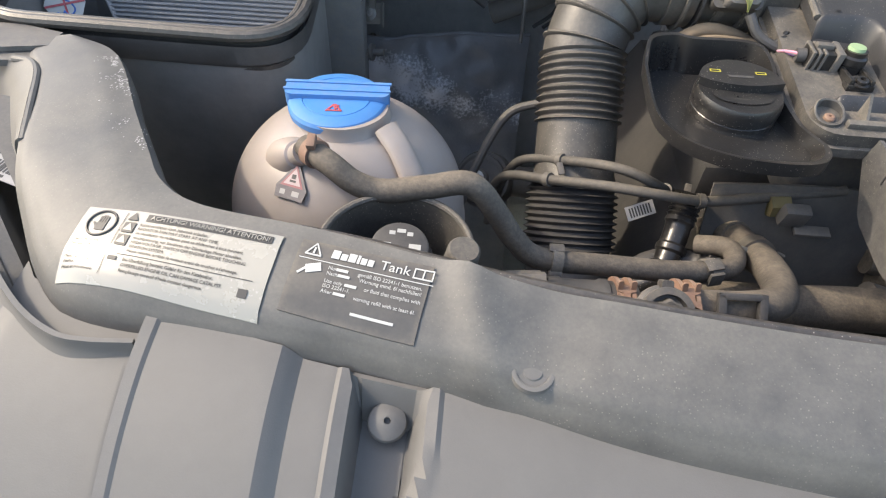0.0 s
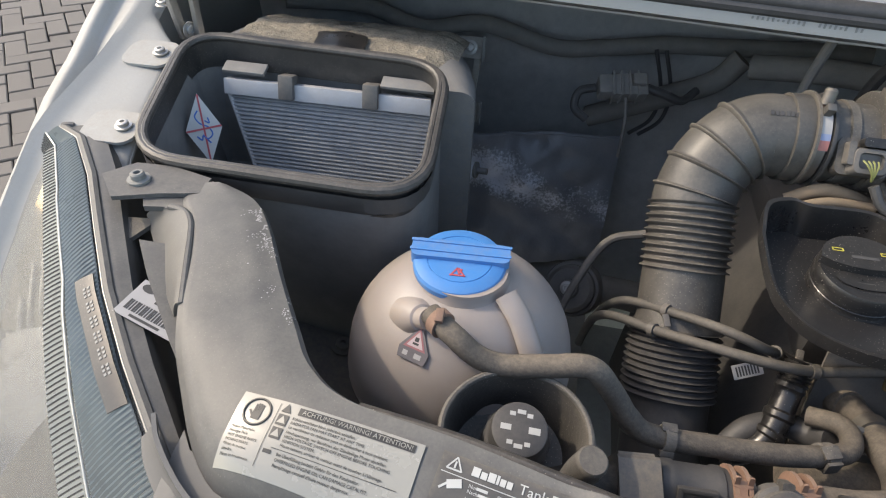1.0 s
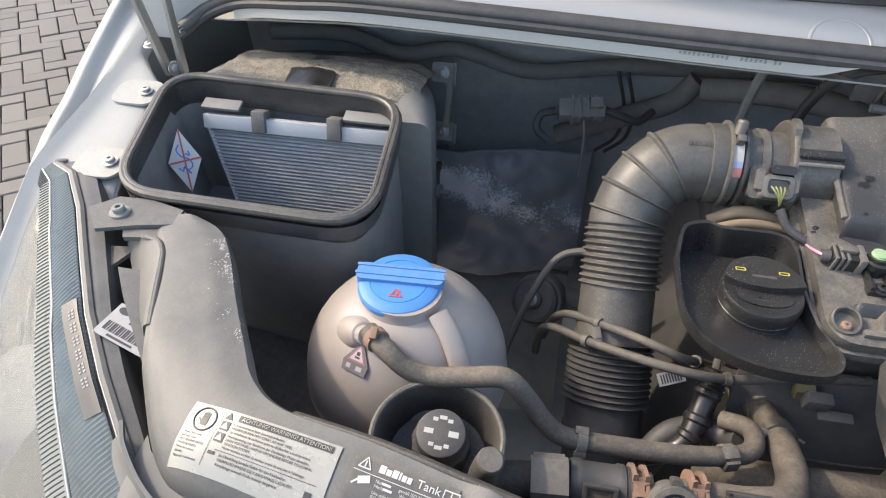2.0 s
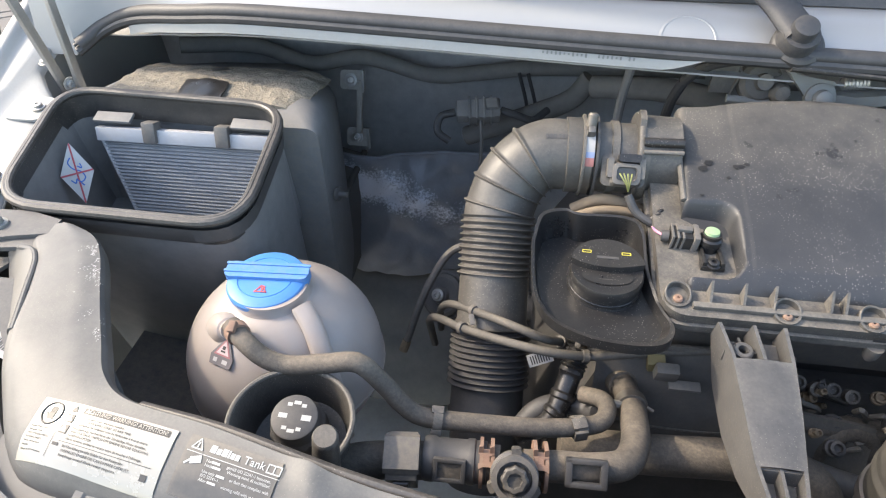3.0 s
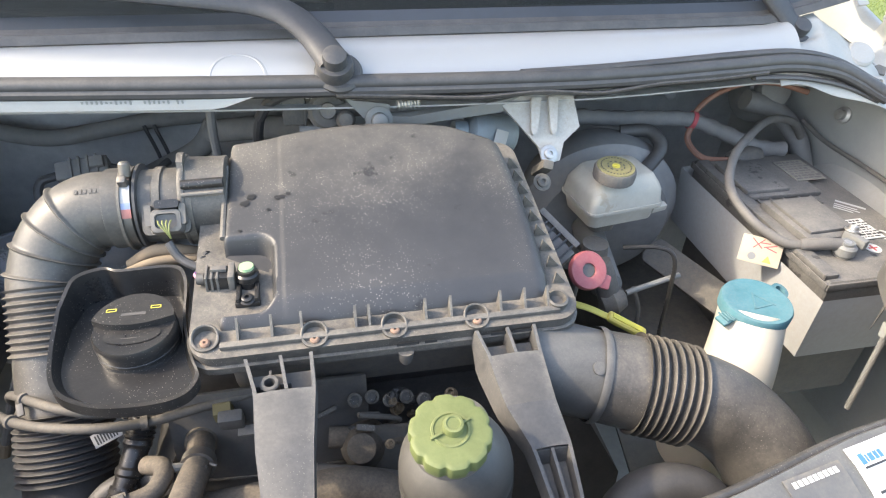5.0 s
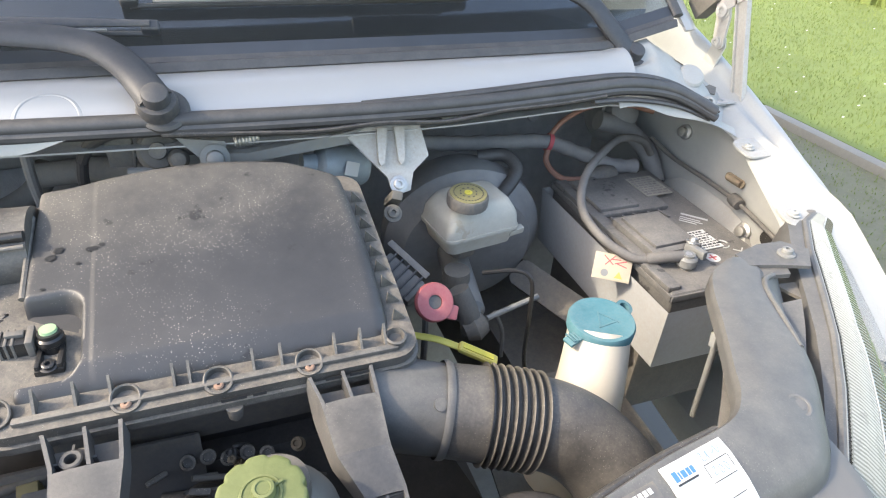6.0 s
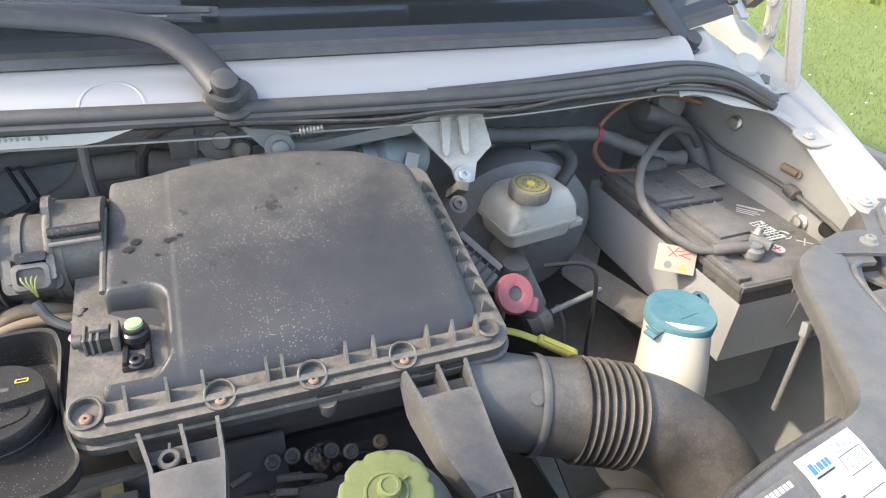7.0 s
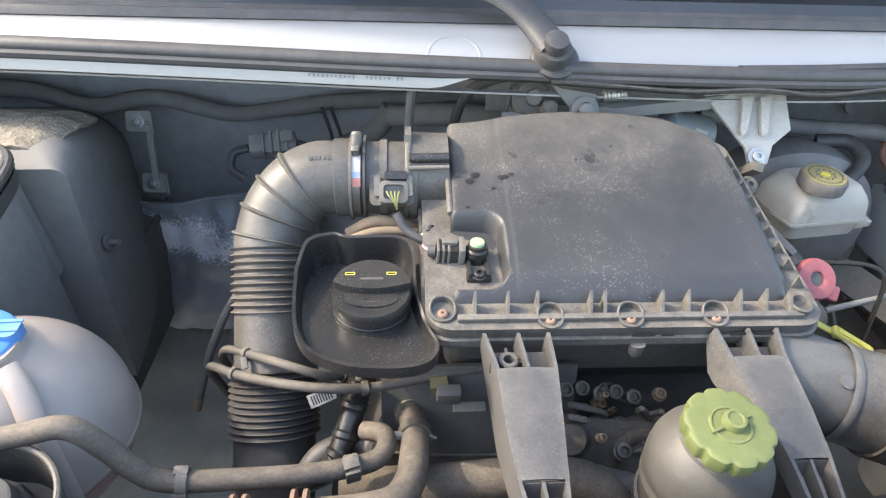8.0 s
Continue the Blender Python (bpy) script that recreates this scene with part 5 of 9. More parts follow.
# triangular sticker on the tank
stick = thing("tank_sticker", (-0.512, -0.082, 0.995), "small triangular warning sticker", "sticker")
sm = axes((-0.5041, -0.0806, 1.0096), (-0.26, -0.633, 0.729), (1, -0.30, 0)) @ Matrix.Scale(0.82, 4)
part("backing", prism([(-0.014, -0.012), (0.014, -0.012), (0.0155, -0.002), (0.0, 0.022), (-0.0155, -0.002)], 0, 0.0006, sm, 0), material("grey_sticker", (0.12, 0.11, 0.115), 0.4), stick, "", False)
part("red_triangle", prism([(-0.0115, -0.001), (0.0115, -0.001), (0, 0.0185)], 0.0006, 0.0009, sm, 0), MUTED, stick, "", False)
part("white_triangle", prism([(-0.0085, 0.0008), (0.0085, 0.0008), (0, 0.0155)], 0.0009, 0.0012, sm, 0), material("faded_pink_print", (0.42, 0.34, 0.34), 0.5), stick, "", False)
bars([(-0.010, -0.0065, 0.005, 0.0045), (0.002, -0.0065, 0.007, 0.0045)], sm @ pose(0, 0, 0.0006), DIMPAPER, stick, "symbol")
bars([(-0.003, 0.004, 0.006, 0.002), (-0.002, 0.008, 0.004, 0.004)], sm @ pose(0, 0, 0.0012), PRINT_BLACK, stick, "symbol")

# ---- additive filler: cup and cap ----
cup = thing("filler_cup", (-0.425, -0.13, 0.96), "grey plastic cup round the additive filler", "filler")
UP = Vector((0.05, -0.25, 1)).normalized()
um = axes((-0.425, -0.128, 0.972), UP)
part("wall", lathe([(0.030, -0.03), (0.040, -0.01), (0.046, 0.028), (0.0475, 0.038), (0.0455, 0.0385), (0.0435, 0.028), (0.037, -0.006), (0.0, -0.012)], um, 40, lambda a, z: 1 + 0.06 * math.cos(2 * a - 0.4)), DUSTY, cup)
part("spout", sweep(spline([(-0.388, -0.166, 0.985), (-0.384, -0.166, 1.02), (-0.380, -0.170, 1.045)], 6), lambda t: 0.0115 - 0.002 * t, 20), DUSTY, cup, "rounded stub beside the cup")
part("spout_top", lathe([(0.0096, -0.001), (0.0094, 0.0015), (0.0082, 0.003), (0, 0.0034)], axes((-0.380, -0.170, 1.045), (0.10, -0.20, 1)), 24), DUSTY, cup)
part("rim", sweep([um @ Vector((0.0470 * (1 + 0.06 * math.cos(2 * a - 0.4)) * math.cos(a), 0.0470 * (1 + 0.06 * math.cos(2 * a - 0.4)) * math.sin(a), 0.0385)) for a in [math.tau * k / 48 for k in range(48)]], 0.0024, 8, closed=True), DUSTY, cup, "rolled rim of the cup")
acap = thing("additive_cap", (-0.425, -0.132, 0.98), "black screw cap with pale print", "cap")
am = axes((-0.422, -0.128, 0.988), UP)
part("skirt", lathe([(0.0225, -0.016), (0.0232, -0.012), (0.0232, 0.004), (0.0222, 0.007), (0.0205, 0.0085), (0.0196, 0.010), (0.0194, 0.020), (0.0186, 0.0225), (0.0170, 0.0232), (0, 0.0232)], am, 90, lambda a, z: 1 + (0.030 * math.cos(12 * a) if z < 0.005 else 0)), RUBBER, acap)
bars([(-0.006, 0.0075, 0.003, 0.0022), (-0.0022, 0.009, 0.0044, 0.0022), (0.003, 0.0075, 0.003, 0.0022), (-0.006, -0.0075, 0.003, 0.0022), (-0.0022, -0.009, 0.0044, 0.0022), (0.003, -0.0075, 0.003, 0.0022),
      (-0.010, 0.0, 0.0055, 0.003), (0.0045, 0.0, 0.006, 0.0035)], am @ pose(0, 0, 0.0232) @ Matrix.Diagonal((1.30, 1.30, 1, 1)), PRINT_WHITE, acap, "pale_print")

# ---- fresh air box with cabin filter ----
fbox = thing("fresh_air_box", (-0.68, 0.25, 0.8), "black plastic fresh air box with an open rubber-edged mouth", "air box")
CORN = [(-0.792, 0.038, 1.060), (-0.522, 0.032, 1.061), (-0.536, 0.228, 1.088), (-0.832, 0.240, 1.088)]


def mouth(scale, dz=0.0, r=0.055, n=7):
    """The rounded mouth of the box as a ring of places."""
    c = [Vector(p) for p in CORN]
    mid = sum(c, Vector()) / 4
    c = [mid + (p - mid) * scale for p in c]
    out = []
    for i in range(4):
        p, a, b = c[i], c[i - 1], c[(i + 1) % 4]
        s, e = p + (a - p).normalized() * r, p + (b - p).normalized() * r
        for k in range(n + 1):
            t = k / n
            out.append(s * (1 - t) ** 2 + p * 2 * t * (1 - t) + e * t * t + Vector((0, 0, dz)))
    return out


def dense(ring, n=3):
    return [ring[i].lerp(ring[(i + 1) % len(ring)], k / n) for i in range(len(ring)) for k in range(n)]


body = bmesh.new()
outer_top, outer_low = dense(mouth(0.985, -0.014)), [Vector((p.x * 0.985 - 0.01, p.y * 0.80 + 0.07, 0.70)) for p in dense(mouth(0.97))]
inner_top, inner_mid = dense(mouth(0.955, -0.014, 0.036)), [Vector((p.x, p.y + 0.03, 0.93)) for p in dense(mouth(0.93, 0, 0.036))]
rings = [[body.verts.new(p) for p in r] for r in (outer_low, outer_top, inner_top, inner_mid)]
nn = len(outer_top)
for a, b in zip(rings, rings[1:]):
    for i in range(nn):
        j = (i + 1) % nn
        body.faces.new((a[i], a[j], b[j], b[i]))
body.faces.new(rings[-1])
part("body", body, BOXGREY, fbox, angle=40)
part("outer_lip", sweep(dense(mouth(1.0, 0.002)), 0.0050, 10, closed=True), LIPRUBBER, fbox, "outer ridge of the rubber lip")
part("lip_slope", loft([[tuple(p) for p in dense(mouth(*q))] for q in ((1.002, 0.002), (0.990, -0.003, 0.054), (0.976, -0.002, 0.051), (0.966, 0.004, 0.048), (0.955, -0.004, 0.042), (0.950, -0.030, 0.038))], caps=False), LIPRUBBER, fbox)
part("inner_lip", sweep(dense(mouth(0.969, 0.0035, 0.048)), 0.0038, 10, closed=True), LIPRUBBER, fbox, "inner ridge of the rubber lip")
part("lip_skirt", loft([[tuple(p) for p in dense(mouth(1.018, -0.006))], [tuple(p) for p in dense(mouth(1.012, -0.022))], [tuple(p) for p in dense(mouth(0.985, -0.026))]], caps=False), RUBBER, fbox)
# rear part of the housing, with a dirt-covered foam strip on it
def housing_ring(y, xl, xr, z0, z1, r):
    out = [(xl, y, z0), (xr, y, z0)]
    for k in range(9):
        a = radians(90 * k / 8)
        out.append((xr - r + r * math.cos(a), y, z1 - r * 0.8 + r * 0.8 * math.sin(a)))
    for k in range(7):
        a = radians(90 + 90 * k / 6)
        out.append((xl + r + r * math.cos(a), y, z1 - 0.004 - r * 0.8 + r * 0.8 * math.sin(a)))
    return out


part("rear_housing", loft([housing_ring(*q) for q in ((0.235, -0.855, -0.508, 0.74, 1.058, 0.016), (0.26, -0.855, -0.510, 0.74, 1.068, 0.035), (0.30, -0.856, -0.516, 0.735, 1.069, 0.050), (0.35, -0.857, -0.526, 0.73, 1.064, 0.062),
                                                      (0.40, -0.858, -0.538, 0.72, 1.052, 0.072), (0.46, -0.859, -0.556, 0.715, 1.034, 0.080), (0.54, -0.86, -0.583, 0.705, 1.002, 0.085), (0.62, -0.86, -0.612, 0.70, 0.965, 0.085))]), BOXGREY, fbox, angle=60)


HOUSE_TOP = ((0.235, 1.058), (0.26, 1.068), (0.30, 1.069), (0.35, 1.064), (0.40, 1.052), (0.46, 1.034), (0.54, 1.002))


def foam_f(u, v):
    ragged = 0.012 * noise.noise((u * 7, 3.1, 0)) * v
    x = -0.80 + 0.262 * u
    y = 0.262 + 0.135 * v + ragged
    for (a, za), (b, zb) in zip(HOUSE_TOP, HOUSE_TOP[1:]):
        if a <= y <= b:
            z = za + (zb - za) * (y - a) / (b - a)
    right = max(0, (x + 0.575) / 0.05)
    return (x, y, z + 0.0045 - 0.022 * right ** 2 + 0.0022 * noise.noise((x * 55, y * 55, 0)) + 0.0012 * noise.noise((x * 160, y * 160, 4)))


part("foam_pad", sheet(foam_f, 90, 46, 0.006), FOAM, fbox, "foam pad covered in pale dirt")
part("foam_tear", sheet(lambda u, v: (-0.700 + 0.060 * u - 0.02 * v, 0.262 + 0.11 * v + 0.012 * math.sin(7 * v), 1.0765 + 0.004 * math.sin(3 * u) - 0.030 * max(0, v - 0.4) + 0.002 * noise.noise((u * 5, v * 9, 0))), 10, 14, 0.002), GLOSS, fbox, "loose torn black flap")

cabin_filter = thing("cabin_filter", (-0.69, 0.25, 0.97), "grey pleated cabin air filter in a white frame", "filter")
FT, FB = [Vector((-0.785, 0.214, 1.059)), Vector((-0.549, 0.213, 1.062))], [Vector((-0.742, 0.176, 0.935)), Vector((-0.562, 0.176, 0.935))]


def face_at(u, v):
    return FT[0].lerp(FT[1], u).lerp(FB[0].lerp(FB[1], u), v)


fn = (FT[1] - FT[0]).cross(FB[0] - FT[0]).normalized() * -1
if fn.y > 0:
    fn = -fn
for k in range(25):
    v0, v1 = 0.13 + 0.87 * k / 25, 0.13 + 0.87 * (k + 1) / 25
    vm_ = (v0 + v1) / 2
    bm = bmesh.new()
    rows = []
    for v, o in ((v0, 0.0), (v0 + (v1 - v0) * 0.35, 0.0028), (v0 + (v1 - v0) * 0.6, 0.0028), (v1, 0.0)):
        rows.append([bm.verts.new(face_at(u / 10, v) + fn * (o + 0.0006 * noise.noise((u * 1.7, k * 3.1, 0)))) for u in range(11)])
    for a, b in zip(rows, rows[1:]):
        for i in range(10):
            bm.faces.new((a[i], a[i + 1], b[i + 1], b[i]))
    part("pleat", bm, PLEAT, cabin_filter)
back = bmesh.new()
back.faces.new([back.verts.new(face_at(u, v) - fn * 0.004) for u, v in ((0, 0.05), (1, 0.05), (1, 1), (0, 1))])
part("backing", back, SOOT, cabin_filter)
for u0, u1 in ((0.0, 0.30), (0.34, 0.70), (0.74, 1.0)):
    a, b = face_at(u0, 0.09), face_at(u1, 0.09)
    part("frame_bar", box(((b - a).length, 0.017, 0.012), axes((a + b) / 2 + fn * 0.002, fn, b - a), 0.0012), FILTERBAR, cabin_filter, "white frame bar")
for u in (0.32, 0.72):
    part("clip", box((0.017, 0.026, 0.016), axes(face_at(u, 0.05) + fn * 0.005, fn, FT[1] - FT[0]), 0.002), BLACK, cabin_filter, "black plastic clip")
a, b = face_at(0.0, 0.07), face_at(0.0, 1)
part("side_edge", sweep([a, b], 0.003, 8), FILTERBAR, cabin_filter)

for u0, u1 in ((0.02, 0.22), (0.76, 1.0)):
    a, b = face_at(u0, -0.06), face_at(u1, -0.06)
    part("ledge", box(((b - a).length, 0.016, 0.004), axes((a + b) / 2, (0, -0.3, 1), b - a), 0.001), BOXGREY, fbox)

# lozenge sticker on the inner wall
loz = thing("crossed_out_sticker", (-0.80, 0.16, 1.03), "white lozenge sticker crossed out in red with blue drawing", "sticker")
lm = axes((-0.785, 0.153, 1.024), (0.42, -0.72, 0.55), (0.86, 0.5, 0.0))
part("backing", prism([(-0.0185, 0), (0, -0.037), (0.0185, 0), (0, 0.037)], 0, 0.0008, lm, 0), PAPER, loz, "", False)
part("cross", join(box((0.0018, 0.072, 0.0006), lm @ pose(0, 0, 0.0012), 0), box((0.036, 0.0020, 0.0006), lm @ pose(0, 0, 0.0013, 0, 0, 4), 0)), PRINT_RED, loz, "", False)
part("drawing", join(sweep(spline([lm @ (Vector(p) * 0.75) for p in ((-0.004, 0.026, 0.001), (-0.009, 0.018, 0.001), (-0.004, 0.008, 0.001), (0.006, 0.002, 0.001), (0.010, -0.008, 0.001), (0.003, -0.014, 0.001), (-0.003, -0.008, 0.001))], 6), 0.0008, 6),
                     sweep(spline([lm @ (Vector(p) * 0.7) for p in ((-0.012, -0.010, 0.0014), (-0.006, -0.016, 0.0014), (-0.003, -0.010, 0.0014), (0.003, -0.018, 0.0014), (0.006, -0.022, 0.0014))], 6), 0.0008, 6),
                     sweep(spline([lm @ (Vector(p) * 0.7) for p in ((0.003, 0.012, 0.0014), (0.009, 0.008, 0.0014), (0.008, 0.016, 0.0014))], 6), 0.0007, 6)), PRINT_BLUE, loz, "", False)

# ---- headlamps ----
def headlamp(name, side, label):
    th = thing(name, (CX + side * 0.75, -0.1, 0.95), label, "headlamp", "headlamps")
    sx = lambda x: x if side < 0 else mir(x)
    inner = [(-0.893, 0.082), (-0.866, 0.070), (-0.822, 0.020), (-0.778, -0.040), (-0.735, -0.098), (-0.690, -0.150), (-0.645, -0.197), (-0.600, -0.243), (-0.56, -0.285)]
    def wide(u):
        return 0.044 + 0.158 * u ** 0.7 * (1 - 0.15 * u)
    def band_at(u):
        return min(0.012 + 0.06 * u, 0.028) + 0.055 * max(0, u - 0.45)
    def lens_f(u, v):
        k = u * (len(inner) - 1)
        i = min(int(k), len(inner) - 2)
        a = Vector(inner[i]).lerp(Vector(inner[i + 1]), k - i)
        w = wide(u)
        x = a.x - w * v * 0.95
        y = a.y - w * v * 0.42
        z = 1.050 - 0.06 * u * u - (0.036 + 0.18 * u) * v ** 1.4
        return (sx(x), y, z)
    part("reflector", sheet(lambda u, v: Vector(lens_f(u, v)) + Vector((0.0, 0.01, -0.018 - 0.05 * math.sin(math.pi * min(1, max(0, v * 1.25 - 0.25))))), 30, 20, 0.003 * side), CHROME, th, "silvery reflector bowl")
    lens = part("lens", sheet(lens_f, 40, 20, 0.003 * side), LENS, th, "clear scratched lens")
    lens.visible_shadow = False
    # ribbed band along the inner edge, with a bright strip beside it
    def ribs(us, offs, lean, name, mat, label):
        bm = bmesh.new()
        rows = []
        for k, u in enumerate(us):
            hi_ = 0.0026 * (1 if k % 2 else 0)
            rows.append([bm.verts.new(Vector(lens_f(max(0.0, min(1.0, u + lean * q)), o(u) / wide(u))) + Vector((0, 0, 0.0008 + hi_))) for q, o in enumerate(offs)])
        for a, b in zip(rows, rows[1:]):
            for i in range(len(offs) - 1):
                bm.faces.new((a[i], a[i + 1], b[i + 1], b[i]))
        part(name, bm, mat, th, label, False)
    us = [0.01 + 0.97 * k / 240 for k in range(241)]
    ribs(us, [lambda u, f=f: band_at(u) * f for f in (0.08, 0.3, 0.53, 0.76, 0.985)], 0.006, "ribbed_band", RIBBED, "finely ribbed grey band")
    ribs(us, [lambda u, f=f: band_at(u) + (0.012 + 0.014 * u) * f for f in (0.10, 0.4, 0.7, 1.0)], -0.003, "ribbed_strip", BRIGHTRIB, "bright ribbed strip")
    def rib_lines(offs, lean, name, mat):
        """Fine slanting ridges across a band, too many to count."""
        verts, faces = [], []
        for k in range(0, 240, 2):
            i = len(verts)
            for q, o in enumerate(offs):
                for d, h in ((-0.0010, 0.0030), (0.0004, 0.0044), (0.0012, 0.0030)):
                    u = max(0.0, min(1.0, us[k] + lean * q + d))
                    verts.append(Vector(lens_f(u, o(u) / wide(u))) + Vector((0, 0, h)))
            for q in range(len(offs) - 1):
                for d in range(2):
                    a = i + 3 * q + d
                    faces.append((a, a + 1, a + 4, a + 3))
        me = bpy.data.meshes.new(name)
        me.from_pydata(verts, [], faces)
        me.materials.append(mat)
        ob = new(name, me)
        ob.parent = th
        ob.matrix_parent_inverse = Matrix.Translation(-th.location)
        tagged(ob, kind="stuff")
    # bright and chrome ridges paint the ribs' light and dark into their colour
    rib_lines([lambda u, f=f: band_at(u) * f for f in (0.10, 0.4, 0.7, 0.96)], 0.006, "fine_ribs", BRIGHTRIB)
    rib_lines([lambda u, f=f: band_at(u) + (0.012 + 0.014 * u) * f for f in (0.15, 0.55, 0.98)], -0.004, "fine_ribs", CHROME)
    def back_f(u, v):
        p = Vector(lens_f(0.44 + 0.44 * u, 0.0))
        x, y = p.x - side * (0.022 + 0.085 * v), p.y + 0.022 + 0.012 * v
        return (x, y, 1.0305 - ((x - sx(-0.690)) * -side * 0.15 - (y + 0.103) * 0.10) / 0.93)
    part("lamp_back", sheet(back_f, 20, 8, 0.003 * side), COVER, th, "grey back of the lamp housing")
    part("bright_ridge", sweep([Vector(lens_f(u, (band_at(u) + 0.0008) / wide(u))) + Vector((0, 0, 0.0030)) for u in us[::4]], 0.0010, 8), BRIGHTRIB, th, "white ridge between the ribbed strips")
    part("pale_rim", sweep([Vector(lens_f(u / 40, 0.0)) + Vector((0, 0, 0.0015)) for u in range(41)], 0.0009, 8), RIBBED, th, "pale rim of the lens")
    bulb_at = axes(Vector(lens_f(0.50, 0.62)) + Vector((0, 0.012, -0.040)), (side * 0.1, -0.45, 0.9))
    part("bulb_cone", lathe([(0.044, 0.022), (0.043, 0.020), (0.030, 0.002), (0.016, -0.008), (0, -0.010)], bulb_at, 36, lambda a, z: 1 + 0.015 * math.cos(24 * a)), CHROME, th, "fluted bright cone round the indicator bulb")
    part("bulb_housing", lathe([(0.020, -0.006), (0.019, 0.010), (0.014, 0.018), (0.0, 0.021)], bulb_at, 30, lambda a, z: 1 + 0.05 * math.cos(10 * a)), AMBER, th, "amber indicator bulb")
    part("inner_bezel", sheet(lambda u, v: Vector(lens_f(0.60 + 0.38 * u, 0.36 + 0.60 * v)) + Vector((0, 0.006, -0.016 - 0.03 * math.sin(math.pi * u) * math.sin(math.pi * v))), 16, 12, 0.003 * side), COVER, th, "dark inner bezel of the lamp")
    for k in range(4):
        part("bezel_step", sweep([Vector(lens_f(0.12 + 0.30 * q / 10, 0.52 + 0.11 * k)) + Vector((0, 0.008, -0.022)) for q in range(11)], 0.0030, 8), CHROME, th)
    edge = [Vector(lens_f(u / 24, 0.0)) for u in range(25)]
    part("rim", sweep([p + Vector((-side * 0.002, 0.003, -0.001)) for p in edge], 0.0045, 8), COVER, th)
    # dark housing and ledge towards the engine bay
    def hous_f(u, v):
        p = Vector(lens_f(u, 0.0))
        steps = [(0.0, 0.0), (0.012, 0.001), (0.026, -0.001), (0.031, -0.010), (0.036, -0.05), (0.050, -0.12)]
        k = v * (len(steps) - 1)
        i = min(int(k), len(steps) - 2)
        o = steps[i][0] + (steps[i + 1][0] - steps[i][0]) * (k - i)
        d = steps[i][1] + (steps[i + 1][1] - steps[i][1]) * (k - i)
        w = 1 - 0.55 * u
        return (p.x - side * o * 0.8 * w, p.y + o * 0.6 * w, p.z - 0.001 + d)
    part("housing", sheet(hous_f, 30, 15, 0.003 * -side), COVER, th, "dark grey lamp housing edge")
    p = Vector(lens_f(0.0, 0.0))
    part("end_lug", box((0.012, 0.010, 0.014), axes((p.x - side * 0.004, p.y + 0.006, p.z - 0.004), (0, 0.3, 1), (1, -side * 0.6, 0)), 0.003), BLACK, th)
    if side > 0:
        return th

    def plate_at(u, v):
        q = 0.47 + 0.22 * u
        return Vector(lens_f(q, (0.0050 + 0.0140 * v) / wide(q))) + Vector((0, 0, 0.0056))
    part("type_plate", sheet(plate_at, 16, 4, 0.001 * side), GLOSS, th, "dark moulded plate in the band")
    for k in range(24):
        if k % 4 == 3:
            continue
        for w0, ln in ((0.30, 0.008), (0.52, 0.011)):
            a_, b_, c_ = plate_at(0.10 + 0.030 * k, w0), plate_at(0.12 + 0.030 * k, w0), plate_at(0.10 + 0.030 * k, w0 + 0.2)
            nz = (b_ - a_).cross(c_ - a_)
            nz = -nz if nz.z < 0 else nz
            part("moulded_mark", box((0.0020, 0.0022, 0.0004), axes(a_ + nz.normalized() * 0.0002, nz, b_ - a_), 0), FADED, th, "", False)
    return th


headlamp("headlamp", -1, "scratched clear headlamp with ribbed bright band")
headlamp("headlamp", 1, "clear headlamp with ribbed band, shaded by the cover")

# headlamp sticker with a bar code
hs = thing("headlamp_sticker", (-0.69, -0.10, 1.03), "white type sticker with a bar code", "sticker")
hm = axes((-0.690, -0.103, 1.032), (0.15, -0.10, 0.93), (0.97, -0.24, -0.05))
part("paper", box((0.052, 0.033, 0.0006), hm, 0), DIMPAPER, hs, "", False)
for k in range(20):
    bars([(-0.022 + 0.0022 * k, -0.006, 0.0012 if k % 3 else 0.0018, 0.009)], hm @ pose(0, 0, 0.0003), PRINT_BLACK, hs, "code_bar")
part("oval_mark", lathe([(0.006, 0), (0.006, 0.0003), (0, 0.0003)], hm @ pose(-0.017, 0.011, 0.0003), 20, None, 0.6), PRINT_BLACK, hs, "", False)
bars([(-0.006, 0.012, 0.026, 0.002), (-0.006, 0.008, 0.028, 0.002), (-0.006, 0.004, 0.020, 0.003), (-0.014, -0.0135, 0.026, 0.002)], hm @ pose(0, 0, 0.0003), PRINT_BLACK, hs)

# lamp bracket between wing and cover
def lamp_bracket(side):
    sx = lambda x: x if side < 0 else mir(x)
    th = thing("lamp_bracket", (sx(-0.77), 0.0, 1.05), "grey metal lamp bracket held by one bolt", "bracket", "lamp brackets")
    part("plate", prism([(sx(x), y) for x, y in ((-0.798, 0.010), (-0.772, -0.018), (-0.738, -0.006), (-0.705, 0.002), (-0.705, 0.024), (-0.745, 0.034), (-0.778, 0.032))], 1.0560, 1.0600, I4, 0.0015), BRACKET, th)
    part("strut", prism([(sx(x), y) for x, y in ((-0.775, -0.012), (-0.742, -0.008), (-0.752, -0.036), (-0.782, -0.046))], 1.030, 1.034, I4, 0.001), DARK, th)
    part("bolt", bolt((sx(-0.762), 0.008, 1.060), (0, 0, 1), 0.0060, 0.007, 1.6), ALU, th)


lamp_bracket(-1)
lamp_bracket(1)

